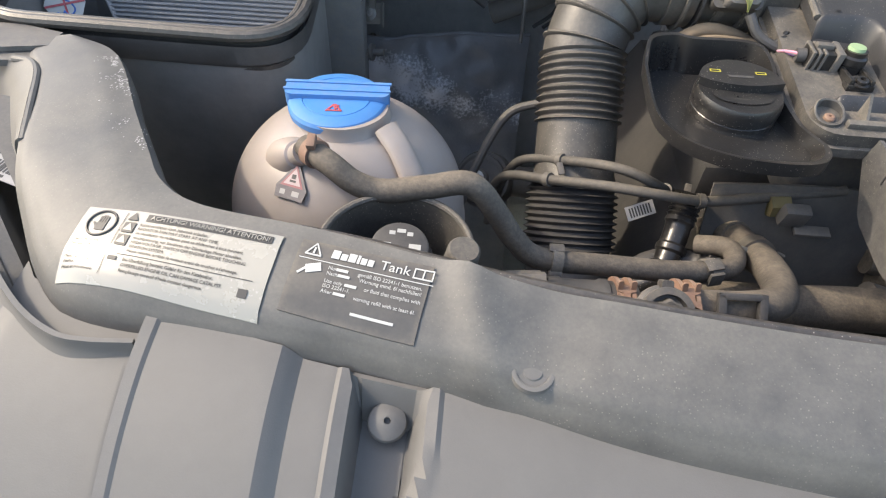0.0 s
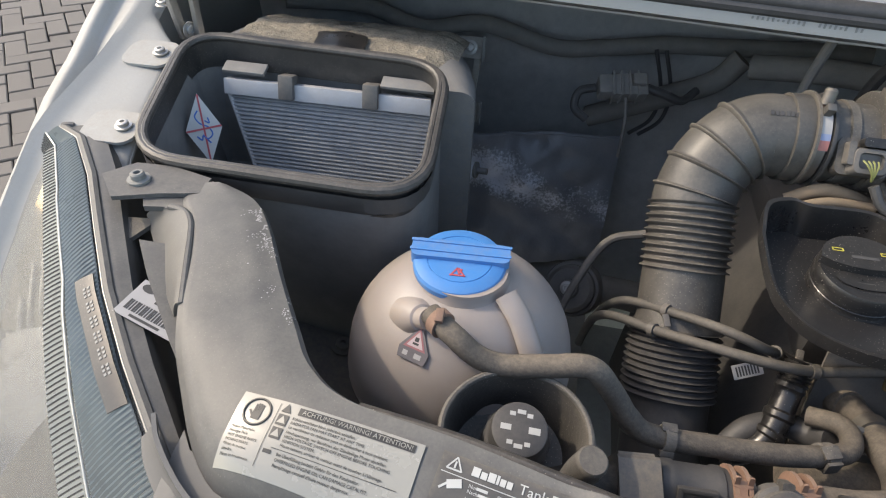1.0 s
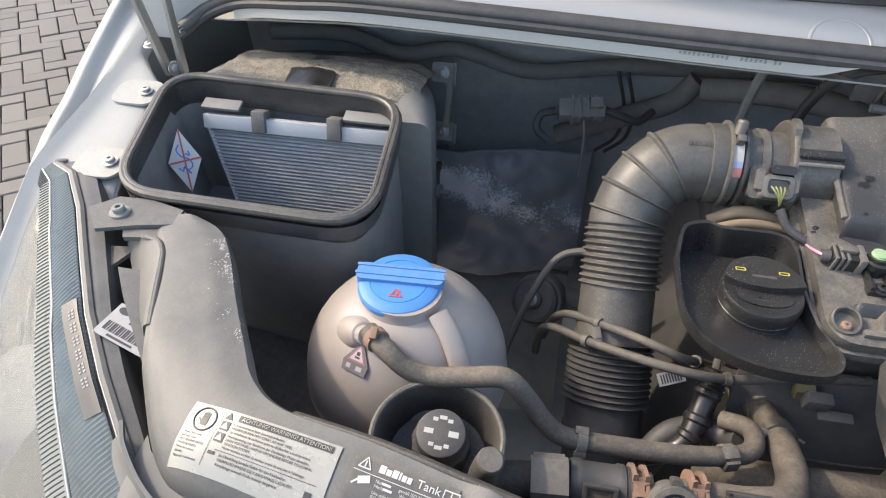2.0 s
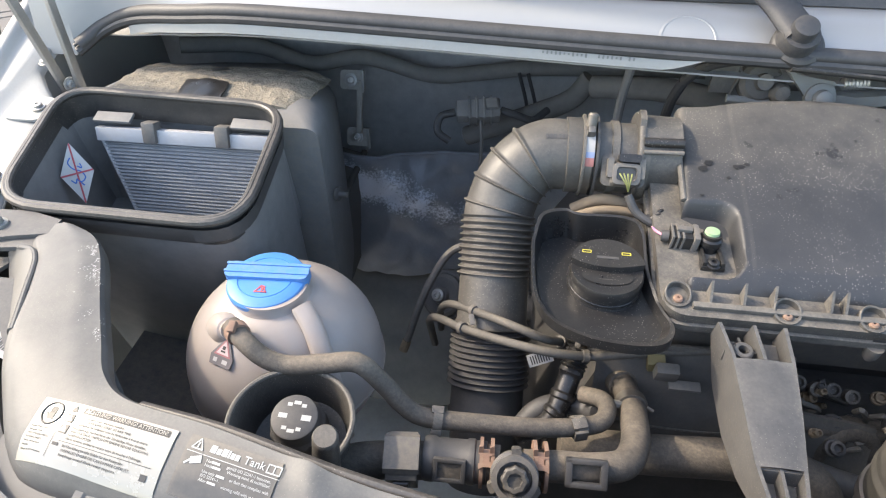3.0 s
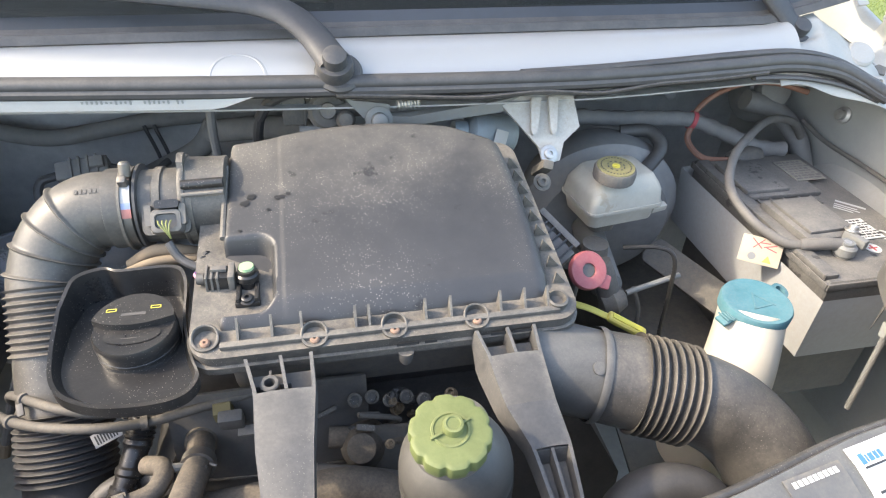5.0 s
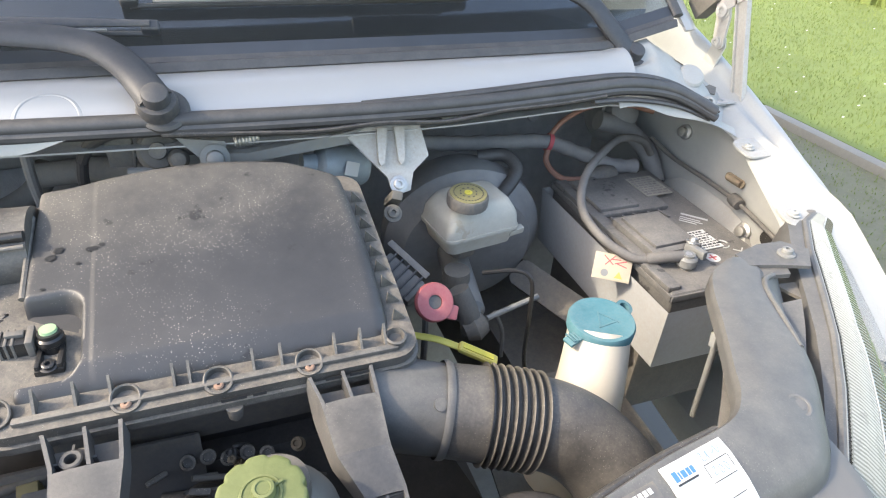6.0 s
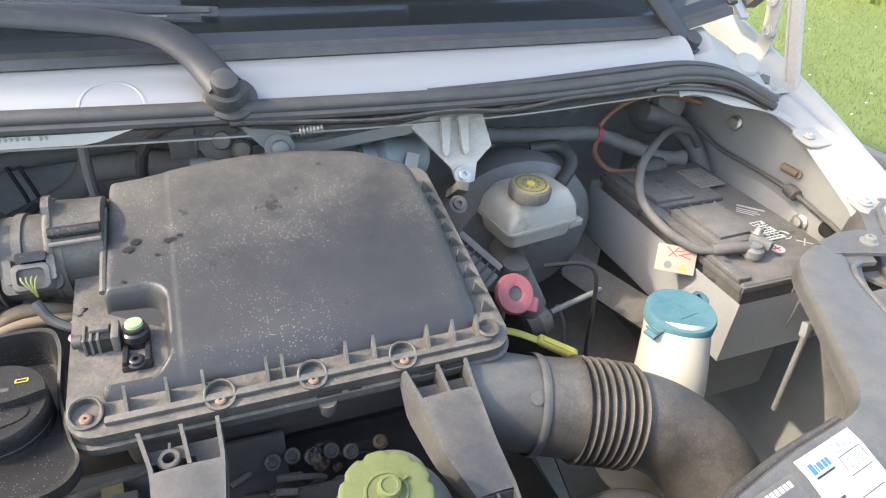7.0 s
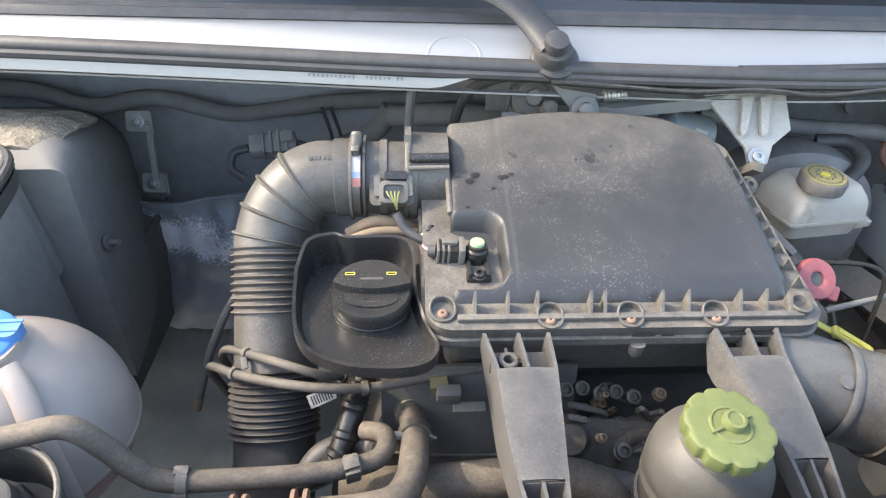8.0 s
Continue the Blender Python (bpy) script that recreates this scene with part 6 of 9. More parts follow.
# wing bolts and flange tabs
for i, (x, y, z) in enumerate(((-0.855, 0.215, 1.0735), (-0.832, 0.095, 1.0525), (-0.895, 0.30, 1.092), (0.793, 0.228, 1.076), (0.748, 0.087, 1.051), (0.83, 0.34, 1.098))):
    w = wing_1 if x < 0 else wing_2
    if i in (0, 1, 3, 4):
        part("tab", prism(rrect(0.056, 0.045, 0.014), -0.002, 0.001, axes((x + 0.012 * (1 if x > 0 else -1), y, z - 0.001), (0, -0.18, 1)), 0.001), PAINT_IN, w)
    part("bolt", bolt((x, y, z + 0.001), (0, -0.1, 1), 0.0055, 0.005, 1.5), PAINT_IN if x > 0 else STEEL, w)

# left hood stay: two steel arms
stay = thing("hood_stay", (-0.86, 0.29, 1.06), "two dark steel hinge arms rising from the wing", "hinge")
for x, a, b in ((-0.866, (0.283, 1.066), (0.245, 1.25)), (-0.850, (0.292, 1.066), (0.30, 1.25))):
    part("arm", box((0.006, 0.013, 0.19), axes((x, (a[0] + b[0]) / 2, (a[1] + b[1]) / 2), (0, b[0] - a[0], b[1] - a[1])), 0.0015), STEEL, stay)
part("pivot", bolt((-0.858, 0.284, 1.073), (1, -0.3, 0), 0.006), STEEL, stay)

# ---- warning labels on the front cover ----
wl = thing("warning_label", (-0.525, -0.207, 1.062), "silver warning label in three languages", "label")
LM = axes((-0.5850, -0.1745, 1.06), (0, 0, 1), (0.115, -0.0178, 0))
LW, LH = 0.1135, 0.0405
part("foil", flat_grid(LW, LH, LM), SILVER, wl)
F = LM @ pose(0, 0, 0.0009) @ Matrix.Diagonal((1, 0.93, 1, 1))
part("no_touch_ring", sweep([F @ Vector((0.0135 + 0.0082 * math.cos(a * math.tau / 40), -0.0105 + 0.0082 * math.sin(a * math.tau / 40), 0)) for a in range(40)], 0.0007, 6, closed=True), PRINT_BLACK, wl, "", False)
part("no_touch_mark", join(box((0.0055, 0.0050, 0.0002), F @ pose(0.0138, -0.0128, 0), 0), *[box((0.0011, 0.0050, 0.0002), F @ pose(0.0117 + 0.0014 * k, -0.0085 + (0.0006 if k in (1, 2) else 0), 0), 0) for k in range(4)],
                           box((0.0012, 0.0045, 0.0002), F @ pose(0.0102, -0.0120, 0, 0, 0, 40), 0)), PRINT_BLACK, wl, "black hand sign", False)
part("title_bar", box((0.071, 0.0046, 0.0001), F @ pose(0.0735, -0.0042, 0.0), 0), PRINT_BLACK, wl, "", False)
letters("ACHTUNG! WARNING! ATTENTION!", 0.0040, F @ pose(0.0405, -0.0056, 0.0004), SILVER, wl)
for y, tx in ((-0.0098, "Kühlerventilator kann jederzeit anlaufen."), (-0.0124, "RADIATOR FAN MAY START AT ANY TIME."), (-0.0150, "Le ventilateur de radiateur peut se déclencher à tout moment."),
              (-0.0180, "Hochspannung, vor Berühren der Zündanlage Motor abstellen."), (-0.0206, "HIGH VOLTAGE, SWITCH OFF ENGINE BEFORE TOUCHING"), (-0.0232, "IGNITION SYSTEM."), (-0.0258, "Haute tension, arrêter le moteur avant de toucher à l'allumage."),
              (-0.0308, "Bei Überfüllung besteht Gefahr für den Katalysator."), (-0.0336, "OVERFILLED ENGINE OIL CAN DAMAGE CATALYST."), (-0.0364, "Remplissage excessif d'huile moteur dangereux.")):
    letters(tx, 0.0024, F @ pose(0.0360, y, 0), PRINT_BLACK, wl, depth=0.00005)
for k, tx in enumerate(("Heisse Motorteile", "Bewegte Teile", "HOT ENGINE PARTS", "MOVING PARTS", "Pièces du moteur", "chaudes", "Pièces en mouvement")):
    letters(tx, 0.0021, F @ pose(0.0025, -0.0222 - 0.0026 * k, 0), PRINT_BLACK, wl, depth=0.00005)
part("rule_line", join(box((0.075, 0.0003, 0.0001), F @ pose(0.069, -0.0276, 0), 0), box((0.0003, 0.037, 0.0001), F @ pose(0.0255, -0.0205, 0), 0)), PRINT_BLACK, wl, "", False)
for y in (-0.0115, -0.0195):
    part("symbol_box", box((0.0065, 0.0065, 0.0002), F @ pose(0.0305, y, 0.0001), 0), PRINT_BLACK, wl, "", False)
    part("symbol_triangle", prism([(-0.0026, -0.002), (0.0026, -0.002), (0, 0.0026)], 0.0002, 0.0004, F @ pose(0.0305, y, 0), 0), SILVER, wl, "", False)
part("warning_triangle", prism([(-0.003, -0.0022), (0.003, -0.0022), (0, 0.003)], 0, 0.0003, F @ pose(0.0305, -0.0045, 0), 0), PRINT_BLACK, wl, "", False)
part("book_symbol", box((0.005, 0.004, 0.0002), F @ pose(0.103, -0.034, 0.0001), 0), PRINT_BLACK, wl, "", False)
part("oil_can_symbol", box((0.005, 0.002, 0.0002), F @ pose(0.030, -0.030, 0.0001), 0), PRINT_BLACK, wl, "", False)

lay_on_cover(wl, LM)

dl = thing("tank_label", (-0.42, -0.22, 1.058), "dark label with white words about the tank", "label")
DM = axes((-0.4625, -0.1925, 1.06), (0, 0, 1), (0.069, -0.0135, 0))
part("film", flat_grid(0.0700, 0.0355, DM), material("dark_label_film", (0.05, 0.05, 0.05), 0.35, dust=0.2, bump=0.02), dl)
F = DM @ pose(0, 0, 0.0009) @ Matrix.Diagonal((1, 0.91, 1, 1))
bars([(0.018, -0.0058, 0.0042, 0.0052), (0.0228, -0.0064, 0.0034, 0.004), (0.0268, -0.0058, 0.0040, 0.0052), (0.0314, -0.0058, 0.0014, 0.0052), (0.0334, -0.0064, 0.003, 0.004), (0.0370, -0.0064, 0.003, 0.004)], F, PRINT_WHITE, dl, "brand_shape")
letters("Tank", 0.0078, F @ pose(0.0435, -0.0085, 0.0001), PRINT_WHITE, dl)
part("warning_triangle", join(*[box((0.0085, 0.0008, 0.0002), F @ pose(x, y, 0.0001, 0, 0, a), 0) for x, y, a in ((0.0085, -0.0088, 0), (0.0064, -0.0052, 60), (0.0106, -0.0052, -60))], box((0.001, 0.004, 0.0002), F @ pose(0.0085, -0.006, 0.0001), 0)), PRINT_WHITE, dl, "", False)
part("book_symbol", join(*[box((w, h, 0.0002), F @ pose(x, y, 0.0001), 0) for x, y, w, h in ((0.066, -0.0035, 0.010, 0.0007), (0.066, -0.0090, 0.010, 0.0007), (0.0612, -0.0062, 0.0007, 0.006), (0.0708, -0.0062, 0.0007, 0.006), (0.066, -0.0062, 0.0007, 0.006))]), PRINT_WHITE, dl, "", False)
part("rule_line", box((0.070, 0.0004, 0.0002), F @ pose(0.037, -0.0112, 0.0001), 0), PRINT_WHITE, dl, "", False)
for y, tx in ((-0.0146, "Nur               gemäß ISO 22241-1 benutzen."), (-0.0174, "Nach               Warnung mind. 6l nachfüllen!"), (-0.0214, "Use only               or fluid that complies with"), (-0.0240, "ISO 22241-1."), (-0.0268, "After               warning refill with at least 6l.")):
    letters(tx, 0.0027, F @ pose(0.0185, y, 0.0001), PRINT_WHITE, dl, depth=0.00005)
bars([(0.0228, -0.0138, 0.0062, 0.0014), (0.0244, -0.0166, 0.0062, 0.0014), (0.0292, -0.0206, 0.0062, 0.0014), (0.0250, -0.0260, 0.0062, 0.0014), (0.036, -0.0330, 0.022, 0.0012)], F, PRINT_WHITE, dl)
part("bottle_symbol", join(box((0.008, 0.0045, 0.0002), F @ pose(0.011, -0.0155, 0.0001, 0, 0, 20), 0), box((0.005, 0.0012, 0.0002), F @ pose(0.0055, -0.018, 0.0001, 0, 0, 45), 0)), PRINT_WHITE, dl, "", False)

lay_on_cover(dl, DM)

# small socket screw in the grille pocket
gp = thing("grille_screw", (-0.412, -0.262, 1.02), "round plastic plug set in the grille pocket", "screw")
part("cone", lathe([(0.0125, 0), (0.0115, 0.003), (0.006, 0.006), (0.0022, 0.0065), (0.0018, 0.003), (0, 0.003)], axes((-0.411, -0.2605, 1.0115), (0.05, -0.35, 0.9)) @ Matrix.Scale(0.80, 4), 28), GRILLE, gp)

# ---- battery and its box ----
batbox = thing("battery_box", (0.68, 0.24, 0.75), "pale grey plastic battery box, stained", "box")
def wall(x0, x1, y0, y1, z0, z1, lean=0.0):
    a = [(x0 + lean, y0 + lean, z0), (x1 - lean, y0 + lean, z0), (x1 - lean, y1 - lean, z0), (x0 + lean, y1 - lean, z0)]
    b = [(x0, y0, z1), (x1, y0, z1), (x1, y1, z1), (x0, y1, z1)]
    return loft([a, b], caps=False)


part("shell", bevel_all(wall(0.572, 0.782, 0.066, 0.405, 0.850, 0.947, 0.004), 0.008, 3), BATBOX, batbox)
part("floor", box((0.20, 0.33, 0.006), Matrix.Translation((0.677, 0.235, 0.850)), 0.002), BATBOX, batbox)
# unseen dark block added as support; below the box there is only shade
part("stand", box((0.16, 0.26, 0.14), Matrix.Translation((0.68, 0.25, 0.774)), 0.006), DARK, batbox, "dark block added under the box, where only shade shows")
bat = thing("battery", (0.678, 0.235, 0.76), "dusty black car battery with white labels", "battery")
part("case", box((0.182, 0.315, 0.096), Matrix.Translation((0.678, 0.238, 0.9015)), 0.005, 3), BATTERY, bat)
part("cover", box((0.186, 0.318, 0.014), Matrix.Translation((0.678, 0.238, 0.956)), 0.004, 3), BATTERY, bat, "dusty lid with raised steps")
part("cell_block", join(box((0.082, 0.098, 0.017), axes((0.640, 0.196, 0.970), (0, 0, 1), (1, 0.04, 0)), 0.004), box((0.066, 0.080, 0.006), axes((0.641, 0.198, 0.980), (0, 0, 1), (1, 0.04, 0)), 0.002)), BATTERY, bat, "raised dusty block over the cells")
part("cell_block", join(box((0.118, 0.112, 0.009), Matrix.Translation((0.658, 0.322, 0.966)), 0.004), box((0.070, 0.088, 0.008), Matrix.Translation((0.632, 0.318, 0.972)), 0.003)), BATTERY, bat)
part("side_step", box((0.020, 0.300, 0.010), Matrix.Translation((0.592, 0.236, 0.964)), 0.003), BATTERY, bat)
part("rim", join(box((0.190, 0.006, 0.010), Matrix.Translation((0.678, 0.080, 0.956)), 0.002), box((0.006, 0.318, 0.010), Matrix.Translation((0.584, 0.238, 0.956)), 0.002)), BATTERY, bat, "thin lip round the lid")
for k in range(5):
    part("dirt_ridge", box((0.004, 0.024, 0.0022), axes((0.612 + 0.022 * k, 0.256 + 0.002 * (k % 2), 0.9645), (0, 0, 1), (1, 0.2 * (k % 3), 0)), 0.0008), BATTERY, bat)
part("post", lathe([(0.010, 0.962), (0.009, 0.984), (0, 0.985)], Matrix.Translation((0.640, 0.128, 0)), 20), STEEL, bat, "lead post")
for x, y, w, h, mt in ((0.709, 0.176, 0.038, 0.046, PAPER), (0.722, 0.328, 0.050, 0.060, material("worn_label", (0.20, 0.195, 0.18), 0.6, dust=0.5))):
    lm = axes((x, y, 0.9640 if y < 0.2 else 0.9712), (0, 0, 1), (1, 0.03, 0))
    lab = part("label", box((w, h, 0.0012), lm @ pose(0, 0, 0.0004), 0), mt, bat, "rectangular paper label", False)
    rw = random.Random(int(1000 * x))
    for row in range(8):
        a_ = -w * 0.44
        while a_ < w * 0.36:
            l_ = rw.uniform(0.06, 0.22) * w
            part("label_print", box((l_, h * (0.075 if row % 3 == 0 else 0.045), 0.0003), lm @ pose(a_ + l_ / 2, h * (0.40 - 0.115 * row), 0.0012), 0), PRINT_BLACK if mt is PAPER else BATTERY, bat, "", False)
            a_ += l_ + 0.05 * w
part("plus_sign", lathe([(0.0105, 0), (0.0105, 0.0004), (0, 0.0004)], axes((0.693, 0.135, 0.9634), (0, 0, 1)), 28), PAPER, bat, "round sign with a red cross", False)
part("plus_cross", join(box((0.013, 0.0025, 0.0004), Matrix.Translation((0.693, 0.135, 0.9641)), 0), box((0.0025, 0.013, 0.0004), Matrix.Translation((0.693, 0.135, 0.9641)), 0)), PRINT_RED, bat, "", False)
bars([(0.0, 0.0, 0.040, 0.005), (0.0, -0.010, 0.030, 0.0025), (0.0, -0.016, 0.034, 0.0025), (0.0, -0.022, 0.026, 0.0025)], axes((0.728, 0.250, 0.9634), (0, 0, 1), (0.70, -0.70, 0)), PRINT_WHITE, bat)
part("recycling_mark", join(*[sweep([(0.730 + 0.010 * math.cos(math.radians(a)), 0.160 + 0.010 * math.sin(math.radians(a)), 0.9638) for a in range(s, s + 90, 15)], 0.0011, 6) for s in (0, 120, 240)],
                             box((0.022, 0.0018, 0.0006), axes((0.745, 0.137, 0.9638), (0, 0, 1), (1, 0.9, 0)), 0), box((0.022, 0.0018, 0.0006), axes((0.745, 0.137, 0.9638), (0, 0, 1), (1, -0.9, 0)), 0)), PRINT_WHITE, bat, "", False)
term = thing("battery_terminal", (0.648, 0.132, 0.975), "grey clamp on the battery post with its cable", "terminal")
part("clamp", lathe([(0.012, 0.966), (0.0135, 0.968), (0.0135, 0.978), (0.0105, 0.981), (0.0085, 0.981), (0.0085, 0.9845), (0, 0.9845)], Matrix.Translation((0.640, 0.128, 0)), 26), ALU, term)
part("ear", box((0.010, 0.030, 0.012), axes((0.659, 0.136, 0.980), (0, 0, 1), (1, 0.3, 0)), 0.002), ALU, term)
part("bolt", bolt((0.662, 0.148, 0.984), (0.3, 0.2, 1), 0.006, 0.008), STEEL, term)
part("sleeve", sweep(spline([(0.634, 0.132, 0.978), (0.610, 0.137, 0.978), (0.590, 0.146, 0.972)], 6), 0.0080, 14), GREYCABLE, term)
CAB = spline([(0.592, 0.145, 0.972), (0.570, 0.158, 0.972), (0.545, 0.195, 0.985), (0.545, 0.25, 1.000), (0.580, 0.305, 1.018), (0.640, 0.355, 1.028), (0.70, 0.395, 1.028), (0.76, 0.415, 1.010), (0.79, 0.42, 0.98)], 8)
part("cable", sweep(CAB, 0.0063, 12), GREYCABLE, term, "thick dusty cable")
tagl = thing("cable_tag", (0.572, 0.18, 0.95), "folded cream warning tag with red print on the cable", "tag")
gm_ = axes((0.552, 0.165, 0.953), (-0.45, -0.60, 0.60), (0.88, -0.40, -0.15))
part("card", box((0.050, 0.036, 0.0012), gm_, 0.0003), material("cream_tag", (0.42, 0.36, 0.27), 0.6, var=0.12), tagl)
part("red_scrawl", join(*[box((l, 0.0014, 0.0003), gm_ @ pose(x, y, 0.0009, 0, 0, a), 0) for x, y, l, a in ((-0.004, 0.009, 0.018, 50), (-0.006, 0.009, 0.018, -40), (0.010, 0.008, 0.016, 20), (0.012, 0.004, 0.014, -15), (0.004, 0.011, 0.012, 5))]), PRINT_RED, tagl, "", False)
part("blue_round", lathe([(0.005, 0), (0.005, 0.0003), (0, 0.0003)], gm_ @ pose(-0.009, -0.009, 0.0007), 20), FADED, tagl, "", False)
part("triangle", prism([(-0.0055, -0.004), (0.0055, -0.004), (0, 0.0055)], 0, 0.0003, gm_ @ pose(0.010, -0.010, 0.0007), 0), YELLOW, tagl, "", False)

for k in range(3):
    part("vent_plug", lathe([(0.011, 0), (0.011, 0.004), (0.009, 0.005), (0.003, 0.005), (0.0028, 0.003), (0, 0.003)], Matrix.Translation((0.640, 0.300 + 0.032 * k, 0.9695)), 20), BATTERY, bat)

# cables and hoses over the battery
loom = thing("wiring_loom", (0.60, 0.45, 1.0), "tape-wrapped grey wiring loom with a red band", "cable")
LOOM = spline([(0.30, 0.47, 1.030), (0.42, 0.455, 1.020), (0.50, 0.45, 1.016), (0.585, 0.445, 1.012), (0.64, 0.43, 0.995), (0.70, 0.405, 0.975), (0.745, 0.40, 0.97)], 8)
part("loom_run", sweep(LOOM, lambda t: 0.0125 + 0.0012 * math.sin(90 * t), 14), material("taped_loom", (0.17, 0.17, 0.175), 0.65, dust=0.4), loom)
part("red_band", ring_clip(LOOM[25], LOOM[27] - LOOM[25], 0.0135, 0.007), PRINT_RED, loom, "red tape band")
part("brown_wire", sweep(spline([(0.60, 0.44, 1.02), (0.585, 0.43, 0.985), (0.60, 0.40, 0.965), (0.64, 0.385, 0.965)], 8), 0.005, 10), COPPER, loom)
part("brown_arc", sweep(spline([(0.588, 0.445, 1.012), (0.62, 0.45, 1.045), (0.68, 0.46, 1.062), (0.74, 0.46, 1.06), (0.79, 0.44, 1.05)], 8), 0.0045, 10), COPPER, loom, "rust-brown cable arc")
part("cable_end", lathe([(0.012, 0), (0.016, 0.01), (0.018, 0.04), (0.014, 0.055), (0, 0.058)], axes((0.64, 0.385, 0.966), (0.9, 0.1, 0)), 18), BLACK, loom)
wire = thing("bonnet_cable", (0.77, 0.22, 1.0), "thin black cable with a grommet along the inner wing", "cable")
part("cable", sweep(spline([(0.80, 0.44, 1.0), (0.814, 0.391, 0.983), (0.815, 0.309, 0.983), (0.815, 0.235, 0.981), (0.815, 0.177, 0.972), (0.815, 0.129, 0.960), (0.80, 0.08, 0.94)], 8), 0.0036, 10), BLACK, wire)
part("grommet", lathe([(0.004, -0.012), (0.009, -0.010), (0.010, 0.0), (0.009, 0.010), (0.004, 0.012)], axes((0.815, 0.235, 0.981), (0.1, 0.9, 0.1)), 20), BLACK, wire)
drum = thing("rubber_boot", (0.74, 0.50, 1.03), "round black rubber boot on the bulkhead", "grommet")
part("boot", lathe([(0.045, -0.03), (0.044, 0.0), (0.036, 0.02), (0.030, 0.022), (0.026, 0.04), (0.018, 0.045), (0, 0.045)], axes((0.755, 0.50, 1.025), (-0.1, -0.85, 0.5)), 32), BOXGREY, drum)
part("hose", sweep(spline([(0.70, 0.47, 1.03), (0.76, 0.46, 1.01), (0.80, 0.44, 0.97), (0.80, 0.40, 0.93)], 8), 0.017, 14), BOXGREY, drum)

# inner wing details: slot, studs
slot = part("slot", prism(rrect(0.040, 0.013, 0.006), -0.0008, 0.0012, axes((0.8190, 0.253, 1.008), (-0.98, 0.0, 0.2), (0, 1, 0)), 0.0004), BROWN, wing_2, "long slotted hole")
part("peg", sweep([(0.8165, 0.238, 1.0085), (0.8165, 0.266, 1.0085)], 0.0048, 12), BROWN, wing_2, "brown peg in the slot")
for x, y, z in ((0.827, 0.211, 0.939), (0.819, 0.382, 1.034)):
    part("stud", lathe([(0.013, 0), (0.013, 0.004), (0.008, 0.006), (0.008, 0.014), (0, 0.015)], axes((x, y, z), (-0.98, -0.1, 0.2)), 20), STEEL, wing_2)
part("round_hole", lathe([(0.012, 0), (0.012, 0.001), (0, 0.001)], axes((0.826, 0.167, 0.953), (-0.98, -0.1, 0.2)), 20), GLOSS, wing_2)
part("wheel_arch", lathe([(0.16, 0), (0.15, 0.03), (0.10, 0.05), (0, 0.06)], axes((0.80, 0.30, 0.82), (-0.9, 0, 0.43)), 36), PAINT_IN, wing_2)

# ---- brake fluid reservoir ----
brk = thing("brake_fluid_reservoir", (0.385, 0.265, 0.93), "yellowed plastic brake fluid reservoir with a round cap", "reservoir")
bmz = axes((0.390, 0.288, 0), (0, 0, 1), (0.98, 0.15, 0))
def rring(w, h, r, z, dx=0.0, dy=0.0):
    return [tuple(bmz @ Vector((x + dx, y + dy, z))) for x, y in rrect(w * 0.90, h * 0.90, r)]


part("upper_shell", loft([rring(0.128, 0.092, 0.010, 0.980), rring(0.126, 0.090, 0.010, 0.986), rring(0.122, 0.087, 0.010, 1.000), rring(0.114, 0.080, 0.010, 1.008), rring(0.098, 0.068, 0.010, 1.018, 0.002, 0.003), rring(0.090, 0.062, 0.012, 1.0205, 0.002, 0.004), rring(0.070, 0.05, 0.012, 1.021, 0.002, 0.004)]), RESERV, brk)
part("seam", loft([rring(0.131, 0.095, 0.012, 0.9765), rring(0.132, 0.096, 0.012, 0.979), rring(0.131, 0.095, 0.012, 0.9815)]), RESERV, brk)
part("lower_shell", loft([rring(0.098, 0.070, 0.012, 0.952), rring(0.112, 0.080, 0.012, 0.955), rring(0.124, 0.090, 0.012, 0.977)]), RESERV, brk)
part("foot", loft([rring(0.040, 0.050, 0.012, 0.935, -0.015), rring(0.046, 0.056, 0.014, 0.959, -0.015)]), DARK, brk, "grimy foot on the cylinder")
part("cap_skirt", lathe([(0.028, -0.012), (0.0315, -0.010), (0.032, 0.004), (0.030, 0.008), (0.026, 0.0085), (0, 0.0085)], (axes((0.371, 0.259, 1.034), (0, -0.08, 1)) @ Matrix.Scale(0.86, 4)), 80, lambda a, z: 1 + 0.012 * math.cos(30 * a)), BLACK, brk, "black ribbed cap")
part("cap_disc", lathe([(0.0285, 0.0085), (0.0280, 0.0098), (0.0, 0.0095)], (axes((0.371, 0.259, 1.034), (0, -0.08, 1)) @ Matrix.Scale(0.86, 4)), 36), material("yellowed_cap_disc", (0.155, 0.150, 0.055), 0.6, var=0.35, blotch=200, dust=0.3), brk, "faded yellow disc")
capm = (axes((0.371, 0.259, 1.034), (0, -0.08, 1)) @ Matrix.Scale(0.86, 4))
part("ring_print", join(*[box((w_, 0.0018, 0.0004), capm @ pose(r_ * math.cos(a_), r_ * math.sin(a_), 0.0102, 0, 0, math.degrees(a_) + 90), 0) for r_, n_, w_ in ((0.0225, 30, 0.0026), (0.0125, 10, 0.0036)) for a_ in [math.tau * k / n_ for k in range(n_)]]), PRINT_BLACK, brk, "ring of dark print", False)
part("cap_eye", lathe([(0.006, 0.0095), (0.006, 0.0108), (0.003, 0.0108), (0.003, 0.0098), (0, 0.0098)], (axes((0.371, 0.259, 1.034), (0, -0.08, 1)) @ Matrix.Scale(0.86, 4)), 24), PRINT_YELLOW, brk)
